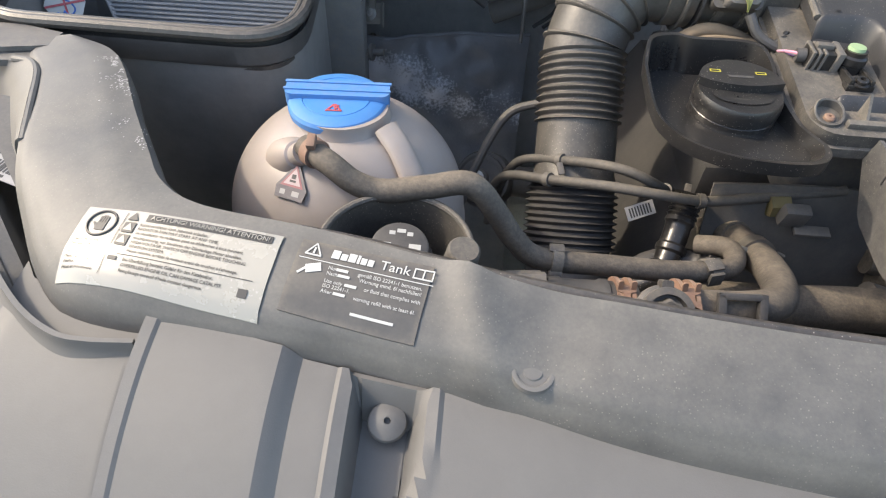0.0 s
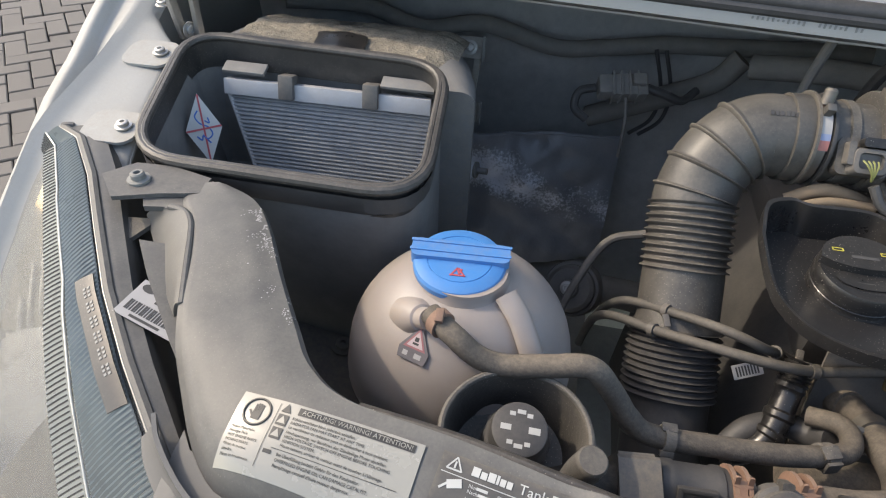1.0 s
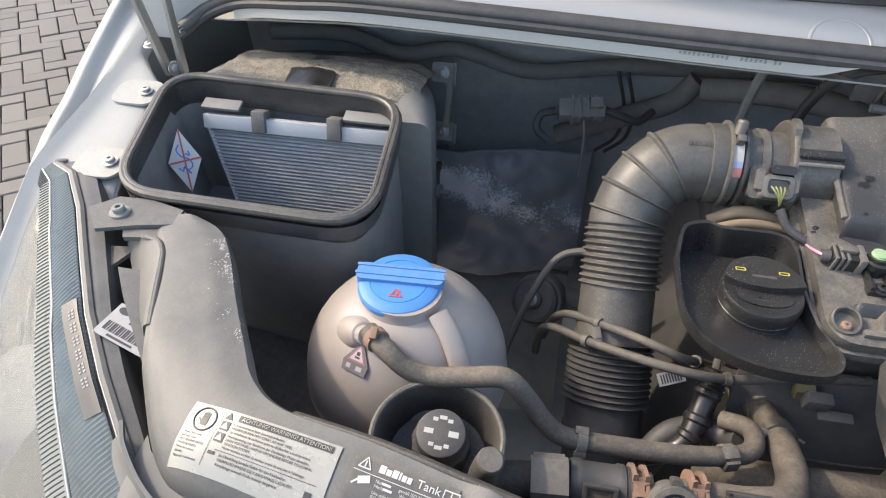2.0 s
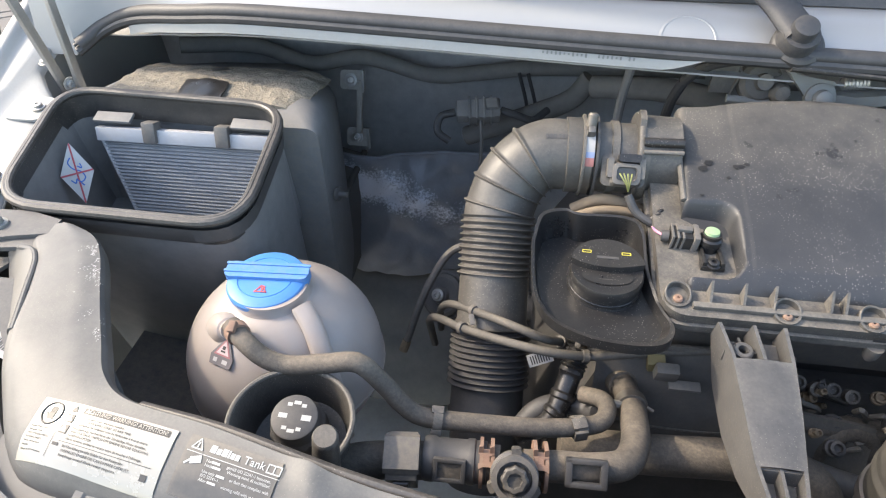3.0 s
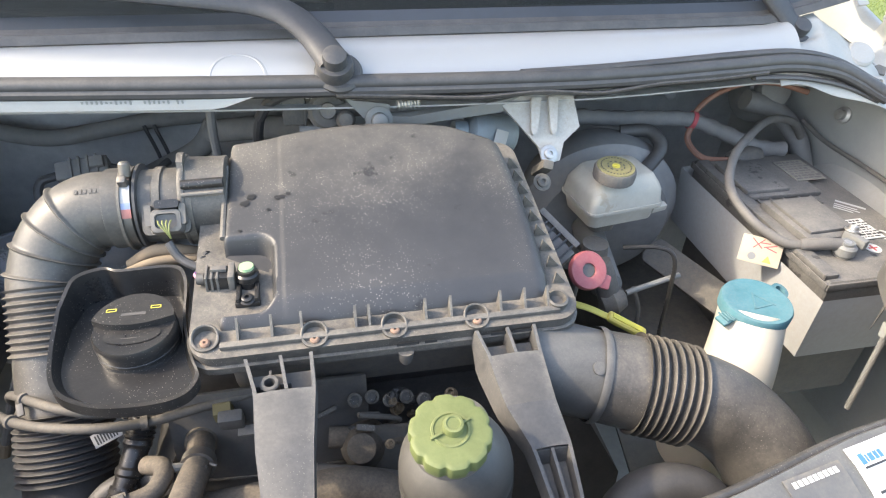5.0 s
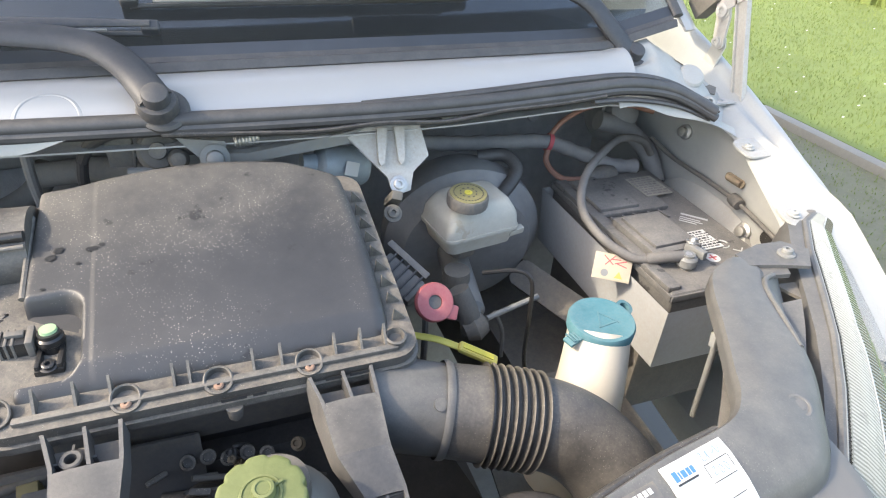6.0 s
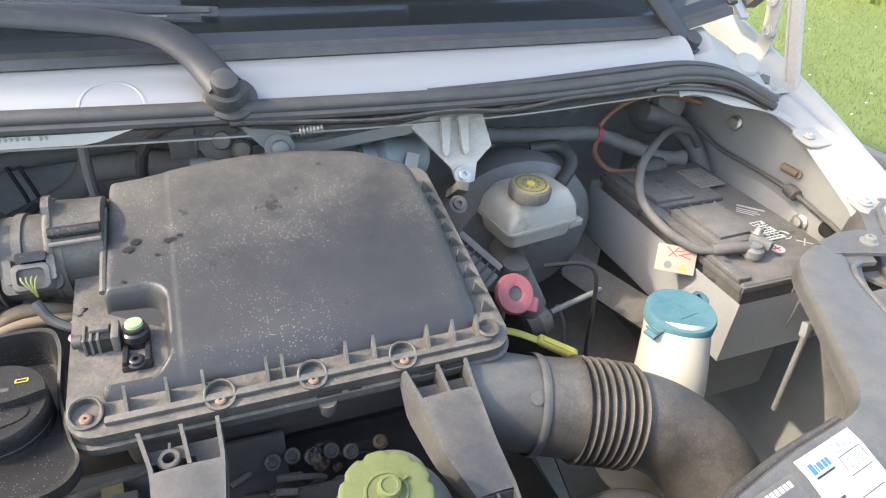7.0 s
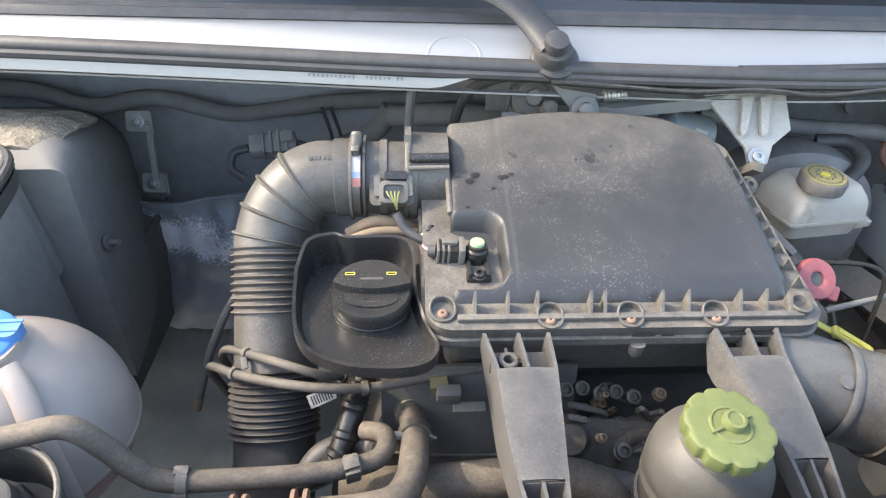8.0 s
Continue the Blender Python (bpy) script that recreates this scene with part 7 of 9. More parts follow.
part("level_plug", box((0.024, 0.010, 0.010), axes((0.450, 0.262, 0.970), (0, -0.2, 1), (0.8, 0.1, 0.3)), 0.002), RESERV, brk)
part("return_hose", sweep(spline([(0.42, 0.29, 1.0), (0.455, 0.32, 1.0), (0.485, 0.345, 1.018), (0.478, 0.375, 1.030), (0.44, 0.39, 1.025)], 8), 0.010, 14), RUBBER, brk, "bent grey hose")
mc = thing("master_cylinder", (0.37, 0.25, 0.88), "grimy cast master cylinder below the reservoir", "cylinder")
part("barrel", lathe([(0.020, -0.09), (0.022, -0.085), (0.022, 0.05), (0.016, 0.055), (0.016, 0.075), (0, 0.08)], axes((0.37, 0.25, 0.895), (-0.15, -1, -0.12)), 28), ALU, mc)
part("neck", lathe([(0.020, 0.905), (0.018, 0.93), (0, 0.93)], Matrix.Translation((0.358, 0.245, 0)), 22), DARK, mc)
part("servo", lathe([(0.02, -0.01), (0.10, 0.0), (0.125, 0.03), (0.125, 0.06), (0.11, 0.10), (0, 0.11)], axes((0.41, 0.33, 0.90), (0.1, 0.98, 0.1)), 44), BOXGREY, mc, "large round brake servo")
part("pump_elbow", sweep(spline([(0.335, 0.185, 0.945), (0.345, 0.175, 0.92), (0.352, 0.168, 0.895), (0.352, 0.16, 0.885)], 6), 0.015, 16), DARK, mc)
part("pump_ball", lathe([(0.0, -0.02), (0.014, -0.015), (0.020, 0.0), (0.014, 0.015), (0, 0.02)], axes((0.355, 0.165, 0.895), (0.9, 0, 0.3)), 20), DARK, mc)
part("pipe", sweep(spline([(0.372, 0.165, 0.905), (0.405, 0.168, 0.912), (0.448, 0.172, 0.920)], 6), 0.0038, 10), ALU, mc, "thin steel pipe stub")
part("pipe", sweep(spline([(0.38, 0.21, 0.945), (0.42, 0.19, 0.955), (0.436, 0.175, 0.945), (0.432, 0.16, 0.90), (0.425, 0.145, 0.84), (0.43, 0.13, 0.80), (0.42, 0.12, 0.78)], 8), 0.0030, 8), GLOSS, mc)
part("pipe", sweep(spline([(0.39, 0.18, 0.90), (0.40, 0.17, 0.87), (0.40, 0.165, 0.83)], 8), 0.0030, 8), BLACK, mc)

# plug and dipsticks beside the air box
sol = thing("relay_plug", (0.255, 0.155, 1.0), "black plastic connector block with fins", "connector")
pmx = axes((0.246, 0.152, 1.002), (-0.2, -0.6, 0.77), (0.5, -0.7, -0.35))
part("block", box((0.055, 0.030, 0.028), pmx, 0.003), BLACK, sol)
for k in range(5):
    part("fin", box((0.002, 0.036, 0.030), pmx @ pose(-0.020 + 0.010 * k, 0, 0.002), 0.0004), GLOSS, sol)
part("lever", box((0.060, 0.008, 0.006), pmx @ pose(-0.006, 0.022, 0.014), 0.0015), BLACK, sol)
dip = thing("oil_dipstick", (0.255, 0.075, 1.02), "dusty red dipstick handle with a round hole", "dipstick")
dm = axes((0.262, 0.079, 1.022), (0.05, -0.75, 0.66), (1, 0.1, 0.1))
part("handle", join(lathe([(0.0195, -0.005), (0.021, -0.002), (0.021, 0.002), (0.0195, 0.005), (0.010, 0.006), (0.0075, 0.005), (0.0075, -0.005), (0.010, -0.006), (0.0195, -0.005)], dm, 36),
                    box((0.020, 0.016, 0.008), dm @ pose(0.012, -0.014, 0.0, 0, 0, -30), 0.003)), RED, dip)
part("hole_plug", lathe([(0.0072, -0.003), (0.0072, 0.003), (0, 0.003)], dm, 20), RUBBER, dip)
part("stem", sweep(spline([(0.258, 0.09, 1.00), (0.262, 0.10, 0.96), (0.265, 0.11, 0.88)], 6), 0.004, 8), BLACK, dip)
tab = thing("yellow_filler_loop", (0.28, 0.05, 0.97), "bright yellow plastic pull loop", "handle")
part("strip", sweep(spline([(0.235, 0.078, 0.985), (0.262, 0.066, 0.982), (0.285, 0.054, 0.975)], 6), 0.005, 12, 0.45), YELLOW, tab)
part("loop", box((0.046, 0.013, 0.008), axes((0.302, 0.044, 0.970), (0.25, -0.35, 0.9), (0.85, -0.42, -0.25)), 0.005, 3), YELLOW, tab)
part("loop_hole", box((0.036, 0.006, 0.0008), axes((0.3025, 0.043, 0.9745), (0.25, -0.35, 0.9), (0.85, -0.42, -0.25)), 0.0), material("dull_yellow_recess", (0.45, 0.40, 0.05), 0.6), tab)

# ---- washer filler ----
wash = thing("washer_filler", (0.42, 0.0, 0.85), "cream washer fluid filler neck with a teal lid", "washer bottle")
wtop = Vector((0.447, 0.037, 0.981))
part("neck", sweep(spline([(0.446, 0.036, 0.975), (0.439, 0.024, 0.955), (0.424, 0.003, 0.92), (0.41, -0.010, 0.87), (0.40, -0.01, 0.80)], 8), lambda t: 0.0350 + 0.010 * t, 32), WASHP, wash)
lidm = axes(wtop + Vector((0, 0, 0.004)), (0.0, -0.03, 1))
part("lid", lathe([(0.035, -0.009), (0.0375, -0.008), (0.038, 0.003), (0.0365, 0.006), (0.033, 0.0065), (0.030, 0.0058), (0.0, 0.006)], lidm, 44), TEAL, wash, "faded teal snap lid")
part("lid_mark", join(*[box((0.026, 0.0018, 0.0008), lidm @ pose(0.002 + x, -0.002 + y, 0.0063, 0, 0, a), 0) for x, y, a in ((0.0, -0.008, 8), (-0.006, 0.002, 65), (0.006, 0.002, -55))]), TEAL, wash)
part("tab", join(box((0.020, 0.014, 0.004), lidm @ pose(-0.041, -0.012, -0.003, 0, -12, 15), 0.0015), *[box((0.0015, 0.014, 0.002), lidm @ pose(-0.046 + 0.004 * k, -0.012, 0.0, 0, -12, 15), 0) for k in range(4)]), TEAL, wash)
part("hinge", lathe([(0.010, -0.004), (0.0105, 0.0), (0.010, 0.004), (0.006, 0.004), (0.006, -0.004), (0.010, -0.004)], axes(lidm @ Vector((0.040, 0.016, -0.002)), (0.2, -0.3, 1)), 20), TEAL, wash)

# ---- intake snorkel ----
sn = thing("intake_snorkel", (0.33, -0.02, 0.93), "black plastic intake snorkel with wide bellows", "hose")
AX = [(0.17, 0.0, 0.985), (0.20, -0.008, 0.98), (0.229, -0.017, 0.975), (0.265, -0.028, 0.969), (0.307, -0.042, 0.962), (0.345, -0.056, 0.952), (0.375, -0.075, 0.935), (0.395, -0.105, 0.91), (0.40, -0.14, 0.87), (0.40, -0.155, 0.81)]
SN = spline(AX, 14)


def piece(line, i, j, rad, segs=36):
    return sweep(line[i:j + 1], rad, segs, caps=False)


part("inlet_tube", piece(SN, 0, 31, lambda t: 0.0445 - 0.001 * t), COVER, sn, "smooth shaded tube", angle=50)
part("collar", piece(SN, 30, 33, lambda t: 0.0475 - 0.0025 * abs(t - 0.5)), COVER, sn)
part("cuff", piece(SN, 33, 46, lambda t: 0.0445 + 0.001 * t), DUSTY, sn)
part("bellows", piece(spline(AX, 80), 258, 352, lambda t: 0.0420 + 0.0078 * (0.5 + 0.5 * math.cos(2 * math.pi * 7.0 * t)) ** 1.6, 44), DUSTY, sn, "seven wide bellows ribs", angle=60)
part("elbow", piece(SN, 61, len(SN) - 1, lambda t: 0.0445 + 0.004 * t), DUSTY, sn, "smooth dusty elbow", angle=50)
part("stub", lathe([(0.006, 0), (0.006, 0.003), (0, 0.0035)], axes((0.226, -0.043, 1.008), (0, -0.6, 0.8)), 16), COVER, sn)

# ---- sticker on the cover ----
sv = thing("service_sticker", (0.36, -0.20, 1.065), "white service sticker with a blue mark and handwriting", "sticker")
SM = axes((0.3305, -0.1930, 1.06), (0, 0, 1), (0.062, 0.011, 0))
part("paper", flat_grid(0.063, 0.0470, SM), PAPER, sv)
F = SM @ pose(0, 0, 0.0009)
bars([(0.006, -0.0095, 0.004, 0.007), (0.0112, -0.010, 0.0014, 0.005), (0.0138, -0.010, 0.004, 0.005), (0.0190, -0.010, 0.003, 0.005), (0.0230, -0.010, 0.003, 0.005)], F, PRINT_BLUE, sv, "brand_shape")
bars([(0.006, -0.015, 0.020, 0.0012), (0.034, -0.012, 0.024, 0.0004), (0.034, -0.024, 0.024, 0.0004), (0.006, -0.030, 0.012, 0.0015), (0.006, -0.036, 0.050, 0.0004), (0.034, -0.0165, 0.0004, 0.008), (0.058, -0.0165, 0.0004, 0.008)], F, PRINT_BLACK, sv)
part("handwriting", join(*[sweep(spline([F @ Vector(p) for p in pts], 5), 0.00018, 5) for pts in (
    [(0.036, -0.004, 0), (0.038, -0.003, 0), (0.037, -0.009, 0), (0.041, -0.009, 0), (0.043, -0.004, 0), (0.043, -0.010, 0)], [(0.046, -0.007, 0), (0.049, -0.007, 0), (0.052, -0.003, 0), (0.053, -0.009, 0), (0.056, -0.004, 0)],
    [(0.038, -0.016, 0), (0.042, -0.015, 0), (0.039, -0.020, 0), (0.043, -0.020, 0)], [(0.046, -0.015, 0), (0.049, -0.019, 0), (0.046, -0.021, 0), (0.045, -0.016, 0)], [(0.051, -0.015, 0), (0.054, -0.018, 0), (0.052, -0.021, 0), (0.050, -0.016, 0)])]), PRINT_BLUE, sv, "", False)
lay_on_cover(sv, SM)
dlb = thing("dark_label", (0.29, -0.205, 1.065), "small dark label with pale print beside the sticker", "label")
m2 = axes((0.300, -0.2180, 1.06), (0, 0, 1), (0.062, 0.011, 0))
part("film", flat_grid(0.050, 0.030, m2 @ pose(-0.025, 0.015, 0)), BLACK, dlb)
bars([(-0.020 + 0.0045 * k, 0.010, 0.0035, 0.004) for k in range(9)], m2 @ pose(0, 0, 0.0009), PRINT_WHITE, dlb)

lay_on_cover(dlb, m2)

# prop rod and pipe behind the cover
rod = thing("prop_rod", (0.53, -0.05, 0.90), "thin pale rod standing behind the cover", "rod")
part("rod", sweep([(0.532, -0.05, 0.90), (0.523, -0.05, 1.012)], 0.0030, 10), ALU, rod)
part("clip", box((0.012, 0.008, 0.016), axes((0.5225, -0.05, 1.016), (0.2, 0.3, 1)), 0.002), ALU, rod)

# ---- wiper arms and drive ----
def wiper(name, pivot, line, label):
    th = thing(name, pivot, label, "windshield wiper", "wipers")
    p = Vector(pivot)
    up_ = Vector((0, -0.55, 0.83))
    part("pivot_cap", lathe([(0.0135, -0.012), (0.0135, 0.010), (0.0125, 0.0145), (0.009, 0.0160), (0.0, 0.0165)], axes(p, up_), 32), WIPER, th, "round pivot cap")
    part("pivot_boss", lathe([(0.0205, -0.020), (0.0210, -0.004), (0.0190, 0.002), (0, 0.002)], axes(p, up_), 32), WIPER, th)
    part("bush", lathe([(0.027, -0.024), (0.027, -0.016), (0.024, -0.013), (0, -0.013)], axes(p + Vector((0.004, 0, 0)), up_), 28), RUBBER, th, "black rubber bush in the scuttle")
    pts = spline([p] + [Vector(q) for q in line], 8)
    part("arm", sweep(pts, lambda s: 0.0185 - 0.0045 * min(1, s * 1.6), 16, 0.55, (0, -0.5, 0.85)), WIPER, th, "curved black arm")
    part("arm_rib", sweep([q + up_ * 0.0062 for q in pts[6:-4]], 0.0035, 8, 0.7, (0, -0.5, 0.85)), WIPER, th)
    return th


def on_glass(x, d, lift=0.0):
    """A place on the windshield, d metres up the pane."""
    return Vector((x, cowl_y(x) + 0.012 + d * WS.y - 0.6 * lift, cowl_z(x) + 0.006 + d * WS.z + 0.8 * lift))


def blade(th, xa, xb, da, db):
    """A wiper blade lying on the glass."""
    along = [on_glass(xa + (xb - xa) * k / 16, da + (db - da) * k / 16, 0.010) for k in range(17)]
    part("spoiler", sweep([q + Vector((0, -0.004, 0.006)) for q in along], lambda s: 0.0085 - 0.004 * abs(2 * s - 1) ** 3, 12, 0.6, (0, -0.4, 0.9)), WIPER, th, "black spoiler strip")
    part("rubber", sweep([on_glass(xa + (xb - xa) * k / 16, da + (db - da) * k / 16 - 0.004, 0.004) for k in range(17)], 0.0032, 8), RUBBER, th)
    part("steel_strip", sweep([q + Vector((0, -0.010, 0.0)) for q in along[1:-1]], 0.0016, 6), ALU, th)
    for q in (along[0], along[-1]):
        part("end_clip", box((0.020, 0.014, 0.014), axes(q, (0, -0.6, 0.8), along[1] - along[0]), 0.004, 3), WIPER, th)


wiper_left = wiper("windshield_wiper", (0.021, 0.284, 1.182), [(-0.002, 0.327, 1.203), (-0.026, 0.352, 1.216), (-0.050, 0.366, 1.222), (-0.080, 0.374, 1.226), (-0.14, 0.381, 1.231), (-0.26, 0.392, 1.240), (-0.40, 0.405, 1.250)],
                   "black wiper arm rising from the scuttle")
blade(wiper_left, -0.70, 0.02, 0.075, 0.045)
wiper_right = wiper("windshield_wiper", (0.670, 0.376, 1.172), [(0.634, 0.392, 1.208), (0.602, 0.408, 1.240), (0.562, 0.420, 1.257), (0.50, 0.424, 1.262), (0.40, 0.424, 1.260), (0.27, 0.424, 1.258)],
                    "black wiper arm beside the hinge")
blade(wiper_right, 0.0, 0.42, 0.085, 0.085)

link = thing("wiper_linkage", (0.10, 0.30, 1.10), "dull metal wiper linkage under the scuttle", "linkage")
part("bar", loft([[(0.070, 0.293, 1.113), (0.070, 0.307, 1.113), (0.070, 0.307, 1.098), (0.070, 0.293, 1.098)], [(0.105, 0.293, 1.110), (0.105, 0.307, 1.110), (0.105, 0.307, 1.098), (0.105, 0.293, 1.098)],
                  [(0.215, 0.300, 1.121), (0.215, 0.314, 1.121), (0.215, 0.314, 1.106), (0.215, 0.300, 1.106)], [(0.33, 0.33, 1.128), (0.33, 0.344, 1.128), (0.33, 0.344, 1.113), (0.33, 0.33, 1.113)]]), ALU, link, "long grey bar")
part("crank", prism([(-0.030, 0.022), (0.012, 0.016), (0.014, -0.012), (-0.004, -0.016), (-0.045, 0.030)], -0.004, 0.004, axes((0.070, 0.299, 1.108), (0, -0.95, 0.3), (1, 0, 0)), 0.002), ALU, link)
part("joint", lathe([(0.016, -0.006), (0.0165, 0.004), (0.012, 0.006), (0.010, 0.006), (0.009, 0.014), (0.006, 0.016), (0, 0.016)], axes((0.069, 0.295, 1.107), (0, -0.95, 0.3)), 26), ALU, link)
part("gear", join(lathe([(0.020, -0.016), (0.024, -0.012), (0.024, 0.004), (0.019, 0.010), (0.010, 0.012), (0.009, 0.020), (0, 0.020)], axes((0.010, 0.322, 1.110), (0, -0.9, 0.4)), 28), box((0.05, 0.012, 0.014), axes((0.034, 0.318, 1.112), (0, -0.5, 1), (1, 0.1, -0.25)), 0.003)), DARK, link, "grimy gear drum")
for k in range(4):
    part("web", box((0.003, 0.022, 0.030), axes((-0.018 + 0.014 * k, 0.330, 1.108 + 0.004 * (k % 2)), (0.1, -0.2, 1), (1, 0.15, 0)), 0.001), DARK, link)
part("spring", lathe([(0.006 + 0.0016 * (k % 2), 0.002 * k) for k in range(15)], axes((0.092, 0.306, 1.120), (0.95, 0.1, 0.05)), 14), STEEL, link, "small coil spring")
part("ball_joint", lathe([(0.011, -0.01), (0.012, 0.0), (0.008, 0.010), (0, 0.012)], axes((0.030, 0.306, 1.105), (0, -0.95, 0.3)), 20), DARK, link)
part("frame_rail", sweep([(-0.025, 0.312, 1.092), (0.030, 0.308, 1.090)], 0.005, 8), ALU, link)
part("frame_plate", box((0.028, 0.006, 0.045), axes((-0.030, 0.325, 1.115), (0, -0.1, 1), (1, 0, 0)), 0.002), DARK, link)
part("motor", lathe([(0.012, -0.022), (0.013, -0.004), (0.022, 0.0), (0.025, 0.004), (0.026, 0.060), (0.022, 0.066), (0, 0.068)], axes((0.192, 0.345, 1.062), (0.98, 0.10, -0.20)), 32), material("blue_grey_motor", (0.30, 0.36, 0.40), 0.5, metal=0.2, var=0.15, dust=0.3), link, "blue-grey wiper motor")
part("motor_label", box((0.018, 0.0006, 0.018), axes((0.232, 0.3205, 1.062), (0.3, 0.35, 0.9), (1, 0.1, -0.2)), 0), PAPER, link)
part("arm_rail", sweep(spline([(0.30, 0.33, 1.122), (0.38, 0.345, 1.128), (0.50, 0.36, 1.132), (0.62, 0.37, 1.122)], 6), 0.010, 12), ALU, link, "long grey rail under the strip")
part("rail_bolt", bolt((0.362, 0.332, 1.128), (0, -0.9, 0.4), 0.009, 0.007), ALU, link)
wb = thing("scuttle_bracket", (0.27, 0.29, 1.09), "grimy white sheet-metal bracket bolted under the strip", "bracket")
part("plate", prism([(-0.052, 0.034), (0.050, 0.034), (0.054, -0.012), (0.030, -0.030), (0.022, -0.052), (0.000, -0.056), (-0.004, -0.032)], -0.002, 0.002, axes((0.268, 0.291, 1.096), (0, -0.80, 0.60), (1, 0.06, 0)), 0.0015), WHITEMETAL, wb)
for x_, a_ in ((0.262, -0.30), (0.286, -0.15)):
    part("pressed_rib", prism([(-0.007, 0.024), (0.006, 0.026), (0.004, -0.018), (-0.001, -0.022), (-0.004, -0.016)], 0, 0.006, axes((x_, 0.289, 1.101), (0, -0.80, 0.60), (1, a_, 0)), 0.003), WHITEMETAL, wb, "pressed rib")
part("bolt", bolt((0.277, 0.262, 1.064), (0, -0.8, 0.6), 0.007, 0.006), STEEL, wb)
part("foot", box((0.014, 0.05, 0.012), axes((0.268, 0.255, 1.048), (0.3, 0.6, 0.7), (1, 0, 0)), 0.003), DARK, wb)
part("foot_bolt", bolt((0.262, 0.235, 1.040), (0, -0.7, 0.7), 0.007, 0.006), DARK, wb)

# white stud on the bulkhead
stud = thing("bulkhead_stud", (0.663, 0.62, 0.976), "round white plastic stud on the bulkhead", "stud")
part("head", lathe([(0.013, 0), (0.012, 0.004), (0.006, 0.006), (0, 0.006)], axes((0.663, 0.632, 0.978), (0, -0.9, 0.4)), 22), FILTERBAR, stud)

# ---- hood and its hinge ----
hood = thing("hood", (CX, 0.40, 1.36), "white hood standing open over the bay", "hood", kind="structure")
HT = Vector((0, 0, 1))


def hood_f(u, v):
    x = CX - 0.80 + 1.60 * u
    p = Vector((x, 0.42, 1.30)) + HT * (0.86 * v)
    return (p.x * (1 - 0.05 * v), p.y - 0.02 * (1 - (2 * u - 1) ** 2), p.z)


part("skin", sheet(hood_f, 24, 16, 0.03), PAINT, hood)
def plate(name, pts, x, t, parent, label=""):
    """A flat plate cut to an outline of (y, z), standing across x."""
    return part(name, prism(pts, -t / 2, t / 2, axes((x, 0, 0), (1, 0, 0), (0, 1, 0)), 0.0012), WHITEMETAL, parent, label)


hinge = plate("hinge", [(0.472, 1.100), (0.440, 1.103), (0.346, 1.099), (0.337, 1.092), (0.337, 1.083), (0.345, 1.077), (0.390, 1.066), (0.445, 1.076), (0.475, 1.086)], 0.864, 0.004, hood, "grimy white painted hinge beside the wing")


def channel(name, line, w, x):
    """A folded steel arm: a web with two turned edges along a line of (y, z)."""
    pts = spline([(x, y, z) for y, z in line], 6)
    bm = None
    for off, ww, dx in ((0, w, 0.0), (-w * 0.46, w * 0.16, -0.004), (w * 0.46, w * 0.16, -0.004)):
        rows = []
        for i, p in enumerate(pts):
            t_ = (pts[min(i + 1, len(pts) - 1)] - pts[max(i - 1, 0)]).normalized()
            sd_ = Vector((0, t_.z, -t_.y))
            rows.append([p + sd_ * (off + q) + Vector((dx + e, 0, 0)) for q, e in ((-ww / 2, -0.002), (ww / 2, -0.002), (ww / 2, 0.004 - dx * 0.5), (-ww / 2, 0.004 - dx * 0.5))])
        b_ = loft(rows)
        bm = b_ if bm is None else join(bm, b_)
    return part(name, bm, WHITEMETAL, hinge, "folded white steel arm")


channel("long_arm", [(0.341, 1.086), (0.346, 1.105), (0.357, 1.135), (0.370, 1.170), (0.392, 1.232), (0.420, 1.31), (0.452, 1.40)], 0.022, 0.870)
plate("short_link", [(0.474, 1.082), (0.438, 1.072), (0.411, 1.165), (0.415, 1.178), (0.428, 1.180), (0.436, 1.170)], 0.876, 0.003, hinge, "wide white link")
plate("upper_link", [(0.411, 1.166), (0.418, 1.160), (0.431, 1.164), (0.436, 1.176), (0.443, 1.214), (0.440, 1.226), (0.428, 1.231), (0.417, 1.224), (0.413, 1.214)], 0.870, 0.004, hinge, "short curved link")
plate("cross_link", [(0.440, 1.212), (0.444, 1.226), (0.430, 1.238), (0.385, 1.268), (0.376, 1.256), (0.410, 1.228)], 0.866, 0.004, hinge)
for y_, z_, r_ in ((0.341, 1.087, 0.0075), (0.423, 1.171, 0.0075), (0.429, 1.219, 0.0110), (0.460, 1.092, 0.0060)):
    part("rivet", bolt((0.862 if z_ < 1.1 else 0.867, y_, z_), (-1, -0.1, 0.05), r_, 0.005, 1.25), WHITEMETAL, hinge)
part("corner_padding", prism([(0.438, 1.232), (0.475, 1.195), (0.50, 1.215), (0.53, 1.34), (0.45, 1.34)], -0.012, 0.012, axes((0.868, 0, 0), (1, 0, 0), (0, 1, 0)), 0.004), DARK, hood, "grey padding at the hood's corner")

# ---- heat shield, bracket and cables at the back ----
hsd = thing("heat_shield", (-0.48, 0.56, 0.70), "crumpled dark foil heat shield with a pale scuffed patch", "heat shield")


def shield_f(u, v):
    x = -0.662 + 0.367 * u
    z = 0.838 - 0.235 * v - 0.012 * math.sin(math.pi * min(1, u * 1.4))
    y = 0.578 - 0.03 * math.sin(math.pi * u) - 0.05 * v + 0.02 * noise.noise((x * 9, z * 9, 2)) + 0.008 * noise.noise((x * 30, z * 30, 5))
    return (x, y, z)


